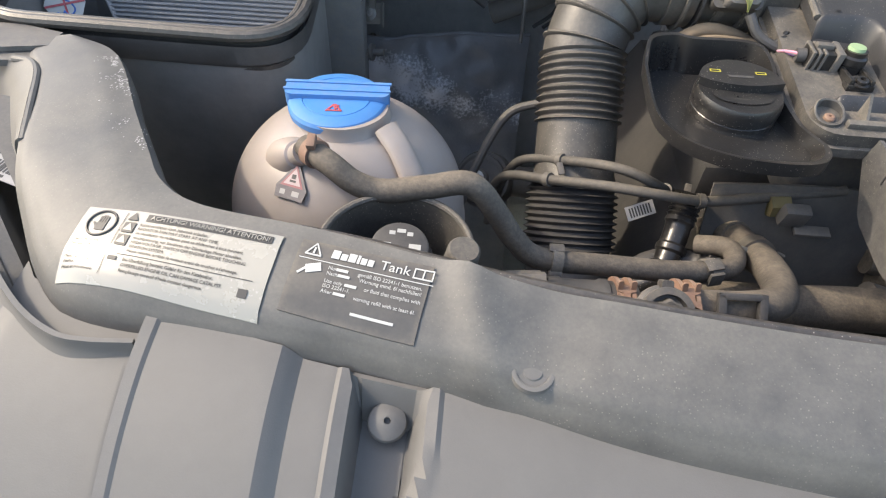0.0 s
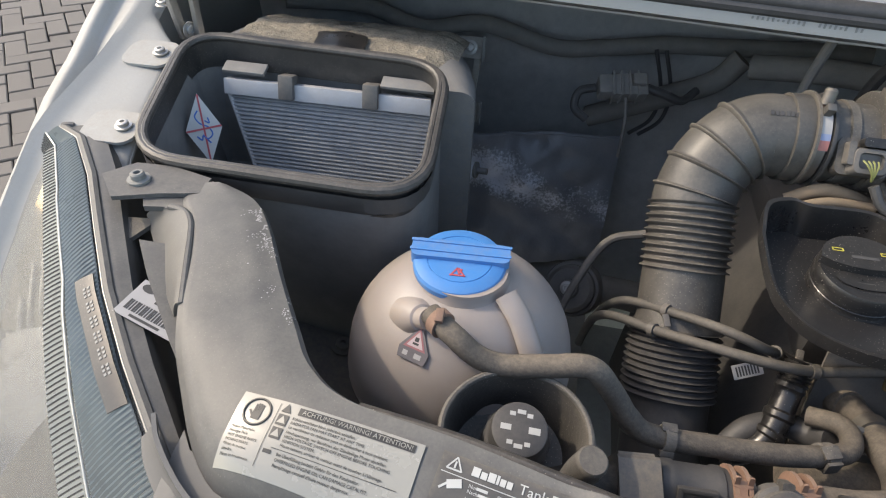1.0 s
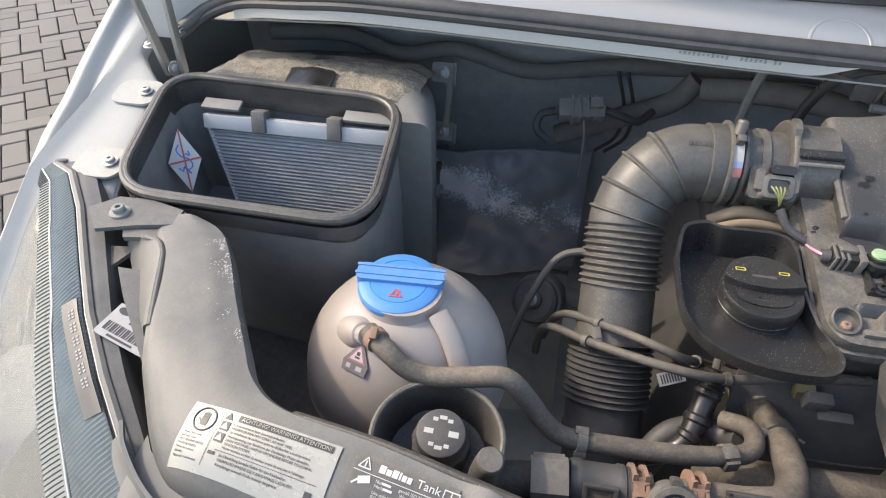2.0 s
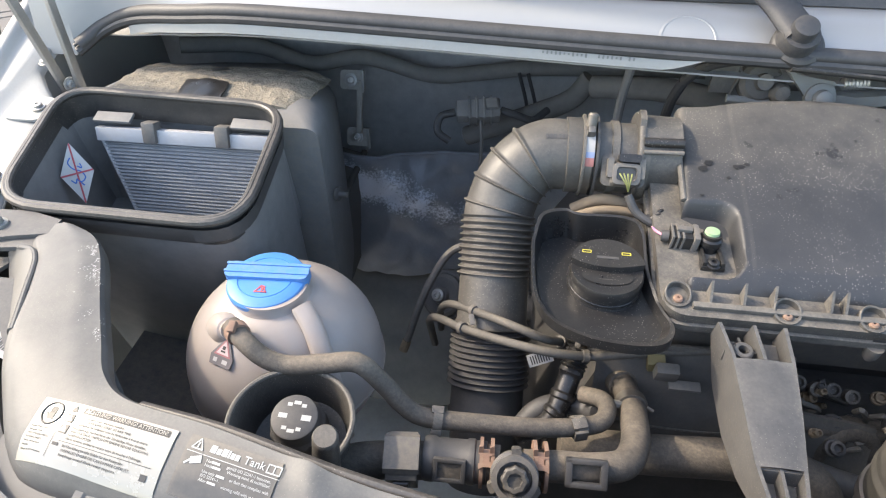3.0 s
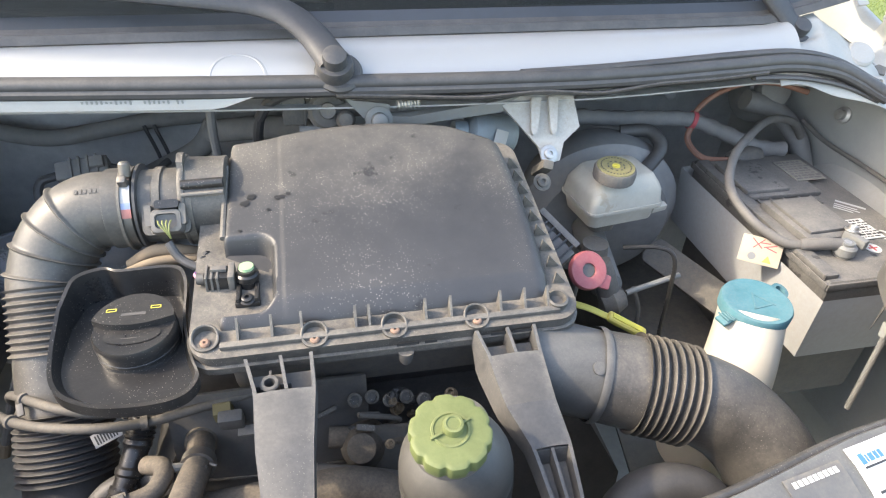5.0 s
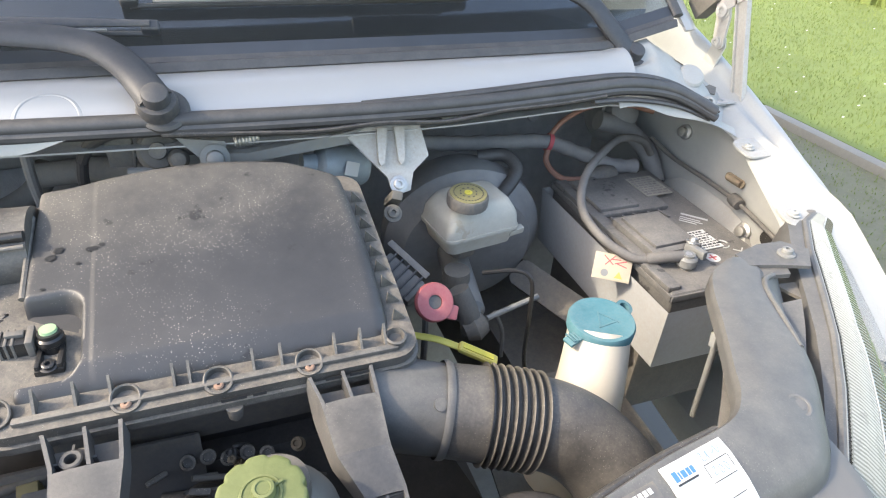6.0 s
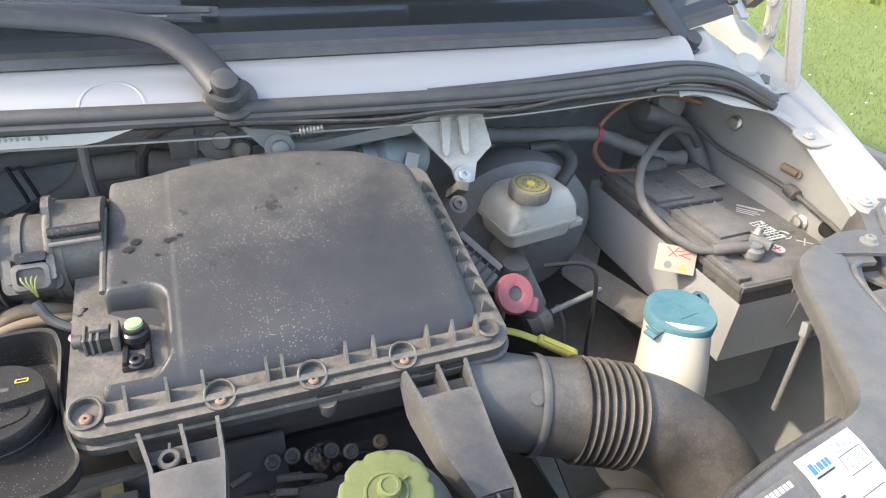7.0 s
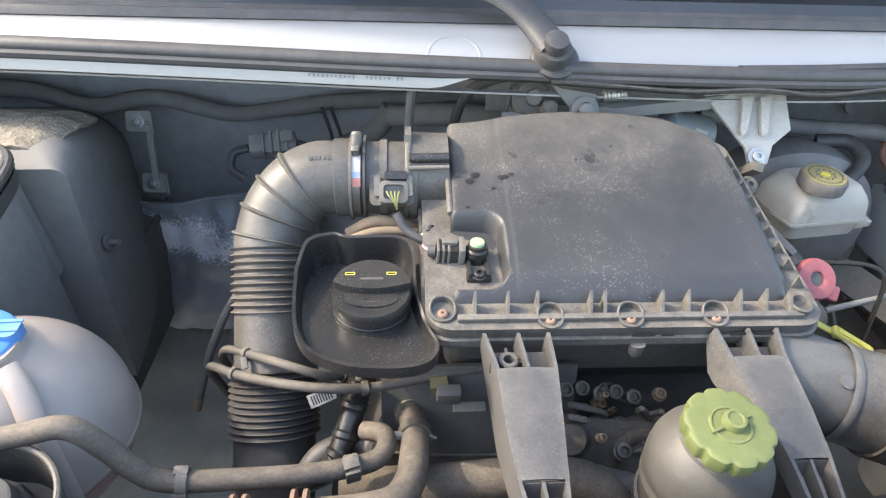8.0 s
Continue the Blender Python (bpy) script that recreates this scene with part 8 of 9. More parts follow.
def foil_material():
    """Dark coated foil, its coating rubbed off along a slanting band."""
    mt = material("coated_heat_shield_foil", (0.25, 0.26, 0.28), 0.42, metal=0.15, var=0.35, bump=0.35, grain=160, blotch=14)
    n, l = mt.node_tree.nodes, mt.node_tree.links
    b = n["Principled BSDF"]
    co = n.new("ShaderNodeTexCoord")
    xyz = n.new("ShaderNodeSeparateXYZ")
    l.new(co.outputs["Object"], xyz.inputs[0])
    def m_(op, a, c, d=0.0):
        q = n.new("ShaderNodeMath")
        q.operation = op
        for k, v in enumerate((a, c, d)):
            if isinstance(v, (int, float)):
                q.inputs[k].default_value = v
            else:
                l.new(v, q.inputs[k])
        return q.outputs[0]
    line = m_("MULTIPLY_ADD", xyz.outputs[0], -0.27, 0.622)
    off = m_("ABSOLUTE", m_("SUBTRACT", xyz.outputs[2], line), 0.0)
    near = m_("MAXIMUM", m_("MULTIPLY_ADD", off, -1 / 0.060, 1.0), 0.0)
    fade = n.new("ShaderNodeMapRange")
    fade.inputs[1].default_value, fade.inputs[2].default_value, fade.inputs[3].default_value, fade.inputs[4].default_value = -0.52, -0.36, 1.0, 0.45
    l.new(xyz.outputs[0], fade.inputs[0])
    soft, fine = n.new("ShaderNodeTexNoise"), n.new("ShaderNodeTexNoise")
    soft.inputs["Scale"].default_value, fine.inputs["Scale"].default_value = 26, 240
    for q in (soft, fine):
        q.inputs["Detail"].default_value = 5
        l.new(co.outputs["Object"], q.inputs["Vector"])
    worn = m_("ADD", m_("MULTIPLY", soft.outputs[0], 0.55), m_("MULTIPLY", fine.outputs[0], 0.55))
    worn = m_("MULTIPLY_ADD", m_("MULTIPLY", near, fade.outputs[0]), 0.55, worn)
    rub = n.new("ShaderNodeMapRange")
    rub.inputs[1].default_value, rub.inputs[2].default_value = 0.74, 0.92
    l.new(worn, rub.inputs[0])
    mixer = n.new("ShaderNodeMix")
    mixer.data_type = "RGBA"
    l.new(rub.outputs[0], mixer.inputs[0])
    l.new(b.inputs["Base Color"].links[0].from_socket, mixer.inputs[6])
    mixer.inputs[7].default_value = (0.74, 0.76, 0.82, 1)
    l.new(mixer.outputs[2], b.inputs["Base Color"])
    return mt


FOIL = foil_material()
part("foil", sheet(shield_f, 60, 60, 0.002), FOIL, hsd, "crumpled sheet with a rubbed pale band")
part("folded_edge", sweep([shield_f(u / 30, 0.0) for u in range(31)], 0.0035, 8), FOIL, hsd, "folded upper edge of the foil")
part("rivet", bolt(Vector(shield_f(0.06, 0.04)) + Vector((0, -0.003, 0)), (0, -1, 0.1), 0.006, 0.003), STEEL, hsd)
lowp = thing("lower_shield", (-0.45, 0.45, 0.60), "flat dark grey panel below the heat shield", "panel")
part("panel", sheet(lambda u, v: (-0.66 + 0.36 * u, 0.53 - 0.22 * v, 0.585 - 0.16 * v + 0.01 * noise.noise((u * 5, v * 5, 1))), 24, 16, 0.003), BOXGREY, lowp)
part("rim", sweep([(-0.66 + 0.36 * u / 12, 0.53, 0.588) for u in range(13)], 0.005, 8), DARK, lowp)
bk = thing("box_bracket", (-0.555, 0.553, 0.92), "small bracket with two bolts at the back of the air box", "bracket")
for z in (0.972, 0.862):
    part("ear", prism(rrect(0.040, 0.032, 0.006), -0.002, 0.002, axes((-0.556, 0.556, z), (0, -0.9, 0.4), (1, 0, 0)), 0.001), WHITEMETAL, bk)
    part("edge", box((0.005, 0.008, 0.038), axes((-0.536, 0.552, z), (0, 0.2, 1)), 0.001), PAINT_IN, bk, "bare white edge")
    part("bolt", bolt((-0.557, 0.551, z + 0.002), (0, -0.9, 0.4), 0.007, 0.006), STEEL, bk)
part("web", box((0.010, 0.008, 0.11), axes((-0.548, 0.556, 0.918), (0.10, 0, 1)), 0.001), WHITEMETAL, bk, "pale upright web")
SLEEVE = material("dusty_grey_sleeve", (0.19, 0.19, 0.19), 0.8, dust=0.5, bump=0.2)
cb = thing("rear_loom", (-0.4, 0.6, 0.98), "dark sleeved cable running along the bulkhead", "cable")
part("run", sweep(spline([(-0.85, 0.55, 1.02), (-0.74, 0.60, 1.005), (-0.644, 0.605, 0.976), (-0.544, 0.605, 0.992), (-0.43, 0.605, 0.966), (-0.347, 0.605, 0.974), (-0.264, 0.605, 0.987), (-0.18, 0.605, 0.992), (-0.08, 0.60, 1.0), (0.02, 0.58, 1.01)], 8), 0.0135, 12), SLEEVE, cb)
part("clip", ring_clip((-0.544, 0.605, 0.992), (1, 0, 0), 0.0145, 0.012), BLACK, cb)
for x in (-0.26, -0.275):
    part("thin_wire", sweep(spline([(x, 0.59, 0.985), (x + 0.018, 0.57, 0.93), (x + 0.012, 0.55, 0.89), (x - 0.02, 0.53, 0.87)], 8), 0.003, 8), RUBBER, cb)
part("thick_hose", sweep(spline([(-0.36, 0.57, 0.87), (-0.26, 0.56, 0.92), (-0.19, 0.55, 0.96), (-0.16, 0.55, 1.0)], 8), 0.017, 12), SLEEVE, cb)
part("thick_hose", sweep(spline([(-0.16, 0.50, 1.01), (-0.08, 0.46, 1.03), (-0.02, 0.42, 1.04), (0.03, 0.40, 1.03)], 8), 0.017, 12), SLEEVE, cb)
part("down_hose", sweep(spline([(-0.13, 0.36, 1.12), (-0.135, 0.37, 1.06), (-0.135, 0.38, 0.99), (-0.14, 0.38, 0.93)], 8), 0.006, 10), SLEEVE, cb)
part("bent_hose", sweep(spline([(-0.072, 0.335, 1.10), (-0.055, 0.320, 1.126), (-0.02, 0.305, 1.143), (0.03, 0.292, 1.147), (0.12, 0.285, 1.146), (0.22, 0.283, 1.146)], 8), 0.0065, 10), RUBBER, cb)
part("bent_hose_tail", sweep(spline([(-0.072, 0.335, 1.10), (-0.078, 0.345, 1.07), (-0.078, 0.36, 1.03)], 8), 0.0065, 10), RUBBER, cb)

conn = thing("wiring_plug", (-0.33, 0.45, 0.98), "dusty grey wiring plug hanging on its cable", "connector")
cm_ = axes((-0.332, 0.455, 0.980), (0.05, -0.6, 0.8), (1, 0.1, 0.10))
part("shell", box((0.050, 0.032, 0.026), cm_ @ pose(0.010, 0, 0), 0.004), SLEEVE, conn)
part("back_shell", box((0.020, 0.028, 0.026), cm_ @ pose(-0.022, 0.0, 0.002), 0.004), SLEEVE, conn)
part("latch", box((0.018, 0.016, 0.010), cm_ @ pose(0.022, 0.004, 0.016), 0.002), SLEEVE, conn)
for k in range(4):
    part("shell_rib", box((0.003, 0.036, 0.030), cm_ @ pose(-0.012 + 0.011 * k, 0, 0.001), 0.001), SLEEVE, conn)
part("lead", sweep(spline([cm_ @ Vector(p) for p in ((-0.034, 0, 0), (-0.056, -0.004, -0.004), (-0.062, -0.024, -0.012), (-0.045, -0.038, -0.02))], 8), 0.006, 10), RUBBER, conn)
part("lead", sweep(spline([cm_ @ Vector(p) for p in ((0.036, 0, 0), (0.060, -0.010, 0), (0.085, -0.014, -0.01), (0.11, 0.006, -0.02))], 8), 0.006, 10), RUBBER, conn)
part("tie", sweep(spline([cm_ @ Vector(p) for p in ((0.004, -0.02, 0.01), (0.004, -0.05, 0.0), (0.0, -0.09, -0.03))], 6), 0.0025, 8), BLACK, conn)

# small push-in stud on the fresh air box
fs = thing("side_clip", (-0.51, 0.26, 0.93), "small plastic clip on the side of the air box", "clip")
part("clip", join(lathe([(0.010, 0), (0.010, 0.003), (0.004, 0.004), (0.004, 0.016), (0, 0.016)], axes((-0.506, 0.268, 0.94), (1, -0.2, 0.1)), 18)), BLACK, fs)

# ---- coolant and vent hoses in front ----
oh = thing("overflow_hose", (-0.35, -0.09, 0.98), "dusty rubber hose from the coolant tank", "hose")
OH = spline([(-0.495, -0.068, 1.036), (-0.474, -0.086, 1.036), (-0.456, -0.092, 1.026), (-0.436, -0.092, 1.021), (-0.406, -0.090, 1.026), (-0.378, -0.089, 1.030), (-0.358, -0.089, 1.006), (-0.344, -0.091, 0.986), (-0.324, -0.092, 0.970), (-0.275, -0.088, 0.964), (-0.218, -0.078, 0.954), (-0.172, -0.062, 0.945), (-0.160, -0.046, 0.944), (-0.163, -0.030, 0.940), (-0.18, -0.018, 0.93)], 10)
part("hose", sweep(OH, 0.0084, 18), HOSE, oh)
for i, w in ((4, 0.008), (83, 0.008), (106, 0.010)):
    part("hose_clip", ring_clip(OH[i], OH[i + 1] - OH[i], 0.0088, w), RUST if i == 4 else DARK, oh, "worn spring clip")
part("clip_ear", box((0.006, 0.010, 0.006), axes(OH[4] + Vector((0.0, -0.004, 0.0115)), (0, -0.4, 0.9)), 0.001), RUST, oh)
part("clip_strap", join(box((0.011, 0.007, 0.003), axes(OH[83] + Vector((0, 0.003, 0.0098)), (0, -0.2, 1)), 0.001), box((0.010, 0.006, 0.004), axes(OH[83] + Vector((0, -0.0105, -0.004)), (0, -0.8, 0.5)), 0.001)), DUSTY, oh, "grey clip on the hose")
part("end_clip", join(box((0.013, 0.010, 0.003), axes(OH[106] + Vector((0, -0.003, 0.0100)), (0, -0.3, 1), (1, 0.3, 0)), 0.001), box((0.012, 0.003, 0.012), axes(OH[106] + Vector((0.002, -0.0105, 0.002)), (0, 0, 1), (1, 0.3, 0)), 0.001)), DUSTY, oh)
part("holder", lathe([(0.0035, -0.028), (0.0035, 0.0), (0, 0.0)], axes(OH[83] + Vector((0, -0.010, -0.006)), (0, -0.35, 1)).copy() @ pose(0, 0, 0), 12), BLACK, oh)

cp = thing("coolant_pipe", (-0.25, -0.125, 0.95), "dusty coolant pipe with quick couplings and rusty clips", "pipe")
CP = spline([(-0.42, -0.150, 0.945), (-0.375, -0.132, 0.952), (-0.328, -0.126, 0.955), (-0.29, -0.122, 0.956), (-0.255, -0.121, 0.957)], 8)
part("feed", sweep(CP, 0.0160, 20), HOSE, cp)
HM = axes((-0.336, -0.127, 0.957), (1, 0.1, 0), (0, -0.35, 1))
part("holder_block", join(prism([(0.021, 0.012), (0.021, -0.012), (0.016, -0.019), (-0.018, -0.021), (-0.021, -0.016), (-0.021, 0.016), (-0.016, 0.020), (0.014, 0.020)], -0.0125, 0.0125, HM, 0.0025), prism([(0.0235, 0.013), (0.0235, -0.013), (0.0200, -0.016), (0.0190, 0.016)], -0.0145, 0.0145, HM, 0.0012)), BLACK, cp, "black holder clipped round the pipe")
part("holder_tongue", prism(rrect(0.018, 0.005, 0.002), -0.006, 0.006, HM @ pose(0.002, 0.0215, 0), 0.001), GLOSS, cp)
part("coupling", lathe([(0.0165, -0.3195), (0.0182, -0.319), (0.0190, -0.316), (0.0190, -0.310), (0.0178, -0.308), (0.0178, -0.2835), (0.0190, -0.2815), (0.0190, -0.2765), (0.0178, -0.2755), (0.0178, -0.2665), (0.0165, -0.266)], axes((0, -0.111, 0.9565), (1, 0.037, 0), (0, 0, 1)), 32), RUBBER, cp, "black quick coupling")
WM = axes((-0.2955, -0.1372, 0.9660), (0.0, -0.85, 0.53), (1, 0.037, 0))
part("window_frame", join(*[box(q, WM @ pose(x, y, 0), 0.001) for q, x, y in (((0.024, 0.0035, 0.005), 0, 0.0085), ((0.024, 0.0035, 0.005), 0, -0.0085), ((0.004, 0.020, 0.005), -0.0115, 0), ((0.004, 0.020, 0.005), 0.0115, 0))]), RUBBER, cp, "raised frame of the coupling's window")
part("window_pane", box((0.019, 0.0135, 0.0016), WM @ pose(0, 0, -0.0008), 0.0005), HOSE, cp, "dusty pipe seen through the window")
TE = axes((-0.243, -0.128, 0.962), (0.02, -0.72, 0.69))
part("tee", join(lathe([(0.0175, -0.022), (0.0195, -0.020), (0.0200, -0.012), (0.0200, 0.012), (0.0195, 0.020), (0.0175, 0.022)], axes((-0.243, -0.121, 0.957), (1, 0, 0)), 30),
                 lathe([(0.0170, 0.0), (0.0170, 0.010), (0.0195, 0.0115), (0.0195, 0.015), (0.0170, 0.0165), (0.0170, 0.020), (0.0185, 0.021), (0.0185, 0.0245), (0.0140, 0.0250), (0.0130, 0.0200), (0, 0.0200)], TE, 30)), BLACK, cp, "black tee coupling with an open stub")
part("tee_plug", lathe([(0.0105, 0.020), (0.0105, 0.0270), (0.0090, 0.0285), (0.0060, 0.0285), (0.0055, 0.0260), (0, 0.0260)], TE, 36, lambda a, z: 1 + 0.06 * math.cos(8 * a)), DUSTY, cp, "ribbed pale plug")
for k in range(3):
    part("tee_latch", prism(rrect(0.008, 0.010, 0.002), 0.0110, 0.0205, TE @ pose(0.0180 * math.cos(radians(90 + 120 * k)), 0.0180 * math.sin(radians(90 + 120 * k)), 0, 0, 0, 120 * k), 0.0012), DUSTY, cp)
for x, y in ((-0.266, -0.121), (-0.222, -0.118)):
    KM = axes((x, y, 0.957), (0, -0.42, 0.9), (1, 0.05, 0))
    part("spring_clip", join(ring_clip((x - 0.0045, y, 0.957), (1, 0.05, 0), 0.0196, 0.003, 0.0012), ring_clip((x + 0.0045, y, 0.957), (1, 0.05, 0), 0.0196, 0.003, 0.0012)), RUST, cp, "rusty spring clip")
    part("clip_bridge", prism([(-0.0065, -0.0075), (-0.0025, -0.0055), (0.0025, -0.0055), (0.0065, -0.0075), (0.0065, -0.003), (0.0025, -0.001), (0.0025, 0.003), (0.0065, 0.0045), (0.0065, 0.0085), (-0.0065, 0.0085), (-0.0065, 0.0045), (-0.0025, 0.003), (-0.0025, -0.001), (-0.0065, -0.003)], 0.0196, 0.0212, KM, 0.0004), RUST, cp, "rusty bridge of the clip")
    for d in (-1, 1):
        part("clip_ear", prism(rrect(0.0036, 0.0070, 0.0012), 0.0, 0.0016, KM @ pose(0.0045 * d, 0.0085, 0.0225, 50, 0, 0), 0.0004), RUST, cp)
EL = spline([(-0.235, -0.119, 0.957), (-0.205, -0.116, 0.957), (-0.178, -0.114, 0.957), (-0.152, -0.106, 0.956), (-0.140, -0.085, 0.952), (-0.136, -0.055, 0.944), (-0.135, -0.020, 0.930), (-0.140, 0.020, 0.915), (-0.148, 0.05, 0.89)], 10)
part("elbow_hose", sweep(EL, lambda t: 0.0132 - 0.0010 * t, 22), HOSE, cp, "tan dusty elbow hose")
SD = axes((-0.185, -0.126, 0.968), (0, -0.72, 0.69), (1, 0.04, 0))
part("elbow_saddle", join(*[box(q, SD @ pose(x, y, 0), 0.0015) for q, x, y in (((0.034, 0.005, 0.006), 0, 0.0095), ((0.034, 0.005, 0.006), 0, -0.0095), ((0.006, 0.024, 0.006), -0.014, 0), ((0.006, 0.024, 0.006), 0.014, 0))]), RUBBER, cp, "black plate with a square hole")
part("hose_band", ring_clip(EL[58], EL[60] - EL[58], 0.0138, 0.012, 0.0014), CLAMP, cp, "steel hose clamp")
part("band_ear", join(box((0.014, 0.006, 0.007), axes(EL[58] + Vector((0.004, -0.0125, 0.010)), (0, -0.7, 0.7)), 0.002), sweep([EL[58] + Vector((0.012, -0.008, 0.010)), EL[58] + Vector((0.018, -0.010, 0.008))], 0.0018, 8)), CLAMP, cp)
part("hose_end", sweep([EL[66], EL[74]], 0.0150, 20), HOSE, cp, "pushed-on end of the hose")
part("cross_stay", sweep([(-0.160, -0.036, 0.945), (-0.140, -0.030, 0.936)], 0.004, 8), ALU, cp)

vh = thing("breather_hose", (-0.20, 0.0, 0.93), "short ribbed breather hose under the oil tray", "hose")
VH = spline([(-0.184, 0.022, 0.952), (-0.190, 0.008, 0.936), (-0.196, -0.008, 0.922), (-0.203, -0.024, 0.908), (-0.214, -0.034, 0.895), (-0.24, -0.036, 0.88)], 10)
part("hose", sweep(VH, lambda t: 0.0112 + (0.0026 * (0.5 + 0.5 * math.cos(2 * math.pi * 30 * t)) if t < 0.26 else 0.0018 * (0.40 < t < 0.46) + 0.0018 * (0.56 < t < 0.62)), 18), GLOSS, vh)
part("black_hose", sweep(spline([(-0.24, -0.036, 0.88), (-0.22, -0.02, 0.90), (-0.19, -0.012, 0.905), (-0.170, -0.022, 0.91), (-0.163, -0.035, 0.925)], 8), 0.011, 14), RUBBER, vh)
tag_m = axes((-0.222, 0.022, 0.93), (0.0, -0.75, 0.65), (0.95, 0.25, 0.3))
part("tag", box((0.026, 0.013, 0.0008), tag_m, 0), DIMPAPER, vh, "white bar-code tag")
bars([(-0.010 + 0.0026 * k, 0.0, 0.0014, 0.009) for k in range(8)], tag_m @ pose(0, 0, 0.0004), PRINT_BLACK, vh, "bar_code")

tv = thing("vacuum_hoses", (-0.25, 0.03, 0.95), "two thin grey vacuum hoses crossing the bellows", "hose")
V1 = spline([(-0.345, 0.150, 0.82), (-0.342, 0.125, 0.87), (-0.337, 0.105, 0.905), (-0.324, 0.088, 0.930), (-0.295, 0.059, 0.952), (-0.262, 0.029, 0.971), (-0.240, 0.018, 0.973), (-0.219, 0.019, 0.963), (-0.196, 0.037, 0.941), (-0.175, 0.050, 0.922)], 8)
V2 = spline([(-0.352, 0.140, 0.80), (-0.352, 0.115, 0.855), (-0.350, 0.095, 0.893), (-0.337, 0.075, 0.919), (-0.306, 0.044, 0.940), (-0.262, 0.013, 0.961), (-0.216, 0.001, 0.965), (-0.175, 0.009, 0.956), (-0.133, 0.016, 0.958), (-0.097, 0.018, 0.964), (-0.06, 0.018, 0.972)], 8)
GREYHOSE = material("grey_vacuum_hose", (0.055, 0.055, 0.055), 0.6, dust=0.4)
part("hose", sweep(V1, 0.0044, 12), GREYHOSE, tv)
part("hose", sweep(V2, 0.0046, 12), GREYHOSE, tv)
part("twin_clip", join(ring_clip(V1[32], V1[34] - V1[32], 0.0047, 0.006, 0.0016), ring_clip(V2[32], V2[34] - V2[32], 0.0049, 0.006, 0.0016), box((0.006, 0.012, 0.003), axes((V1[33] + V2[33]) / 2 + Vector((0, 0, 0.002)), (0, -0.5, 0.85), (1, 0.3, 0)), 0.001)), BLACK, tv, "small black twin clip")
part("twin_clip", join(ring_clip(V1[62], V1[64] - V1[62], 0.0047, 0.006, 0.0016), ring_clip(V2[55], V2[57] - V2[55], 0.0049, 0.006, 0.0016), box((0.006, 0.020, 0.004), axes((V1[63] + V2[56]) / 2 + Vector((0, 0, 0.002)), (0, -0.5, 0.85), (1, -0.2, 0)), 0.001)), DUSTY, tv)

# thin black hose on the bellows side
bh = thing("black_line", (-0.40, 0.2, 0.8), "thin black line with a brown end hanging behind the tank", "hose")
part("line", sweep(spline([(-0.30, 0.20, 0.93), (-0.34, 0.20, 0.91), (-0.37, 0.17, 0.86), (-0.39, 0.14, 0.80)], 8), 0.005, 10), BLACK, bh)
part("end", sweep([(-0.39, 0.14, 0.80), (-0.395, 0.135, 0.785)], 0.006, 10), BROWN, bh, "brown end piece")

# ---- radiator pipes and engine parts below ----
rp = thing("radiator_hose", (0.0, -0.09, 0.91), "thick dusty radiator hose running across the bay", "hose")
part("main", sweep(spline([(-0.20, -0.062, 0.905), (-0.12, -0.060, 0.905), (-0.04, -0.055, 0.905), (0.010, -0.057, 0.903), (0.036, -0.068, 0.892), (0.044, -0.085, 0.870), (0.045, -0.10, 0.84)], 8), 0.0190, 20), HOSE, rp)
part("lower", sweep(spline([(-0.16, -0.12, 0.885), (-0.06, -0.122, 0.880), (0.03, -0.125, 0.875), (0.10, -0.13, 0.87)], 8), 0.0165, 18), HOSE, rp)
part("bend", sweep(spline([(0.052, -0.020, 0.855), (0.058, -0.012, 0.885), (0.076, -0.004, 0.902), (0.098, -0.004, 0.895), (0.108, -0.010, 0.862)], 8), 0.0130, 18), HOSE, rp, "tan hose bend behind the reservoir")
part("bend", sweep(spline([(0.20, -0.16, 0.875), (0.24, -0.12, 0.90), (0.28, -0.11, 0.91), (0.32, -0.12, 0.90), (0.34, -0.15, 0.86)], 8), 0.022, 20), RUBBER, rp)
for x, y, z, r in ((-0.10, -0.0595, 0.905, 0.0195), (0.0, -0.1235, 0.878, 0.017)):
    part("band", ring_clip((x, y, z), (1, 0, 0), r, 0.010, 0.0016), DARK, rp)

eng = thing("engine", (0.05, 0.1, 0.6), "grimy engine block under the air filter box", "engine")
part("block", loft([[(-0.24, -0.02, 0.45), (0.32, -0.02, 0.45), (0.32, 0.42, 0.45), (-0.24, 0.42, 0.45)], [(-0.22, -0.02, 0.80), (0.30, -0.02, 0.80), (0.30, 0.42, 0.80), (-0.22, 0.42, 0.80)], [(-0.16, 0.04, 0.90), (0.24, 0.05, 0.90), (0.24, 0.40, 0.92), (-0.16, 0.40, 0.92)]]), RUBBER, eng)
part("head", box((0.40, 0.30, 0.06), Matrix.Translation((0.04, 0.22, 0.92)), 0.01), RUBBER, eng)
def belt_cover(u, v):
    x = -0.165 + 0.185 * u
    return (x, 0.030 - 0.035 * v - 0.010 * math.sin(math.pi * u), 0.962 - 0.150 * v + 0.012 * math.sin(math.pi * u) * (1 - v))


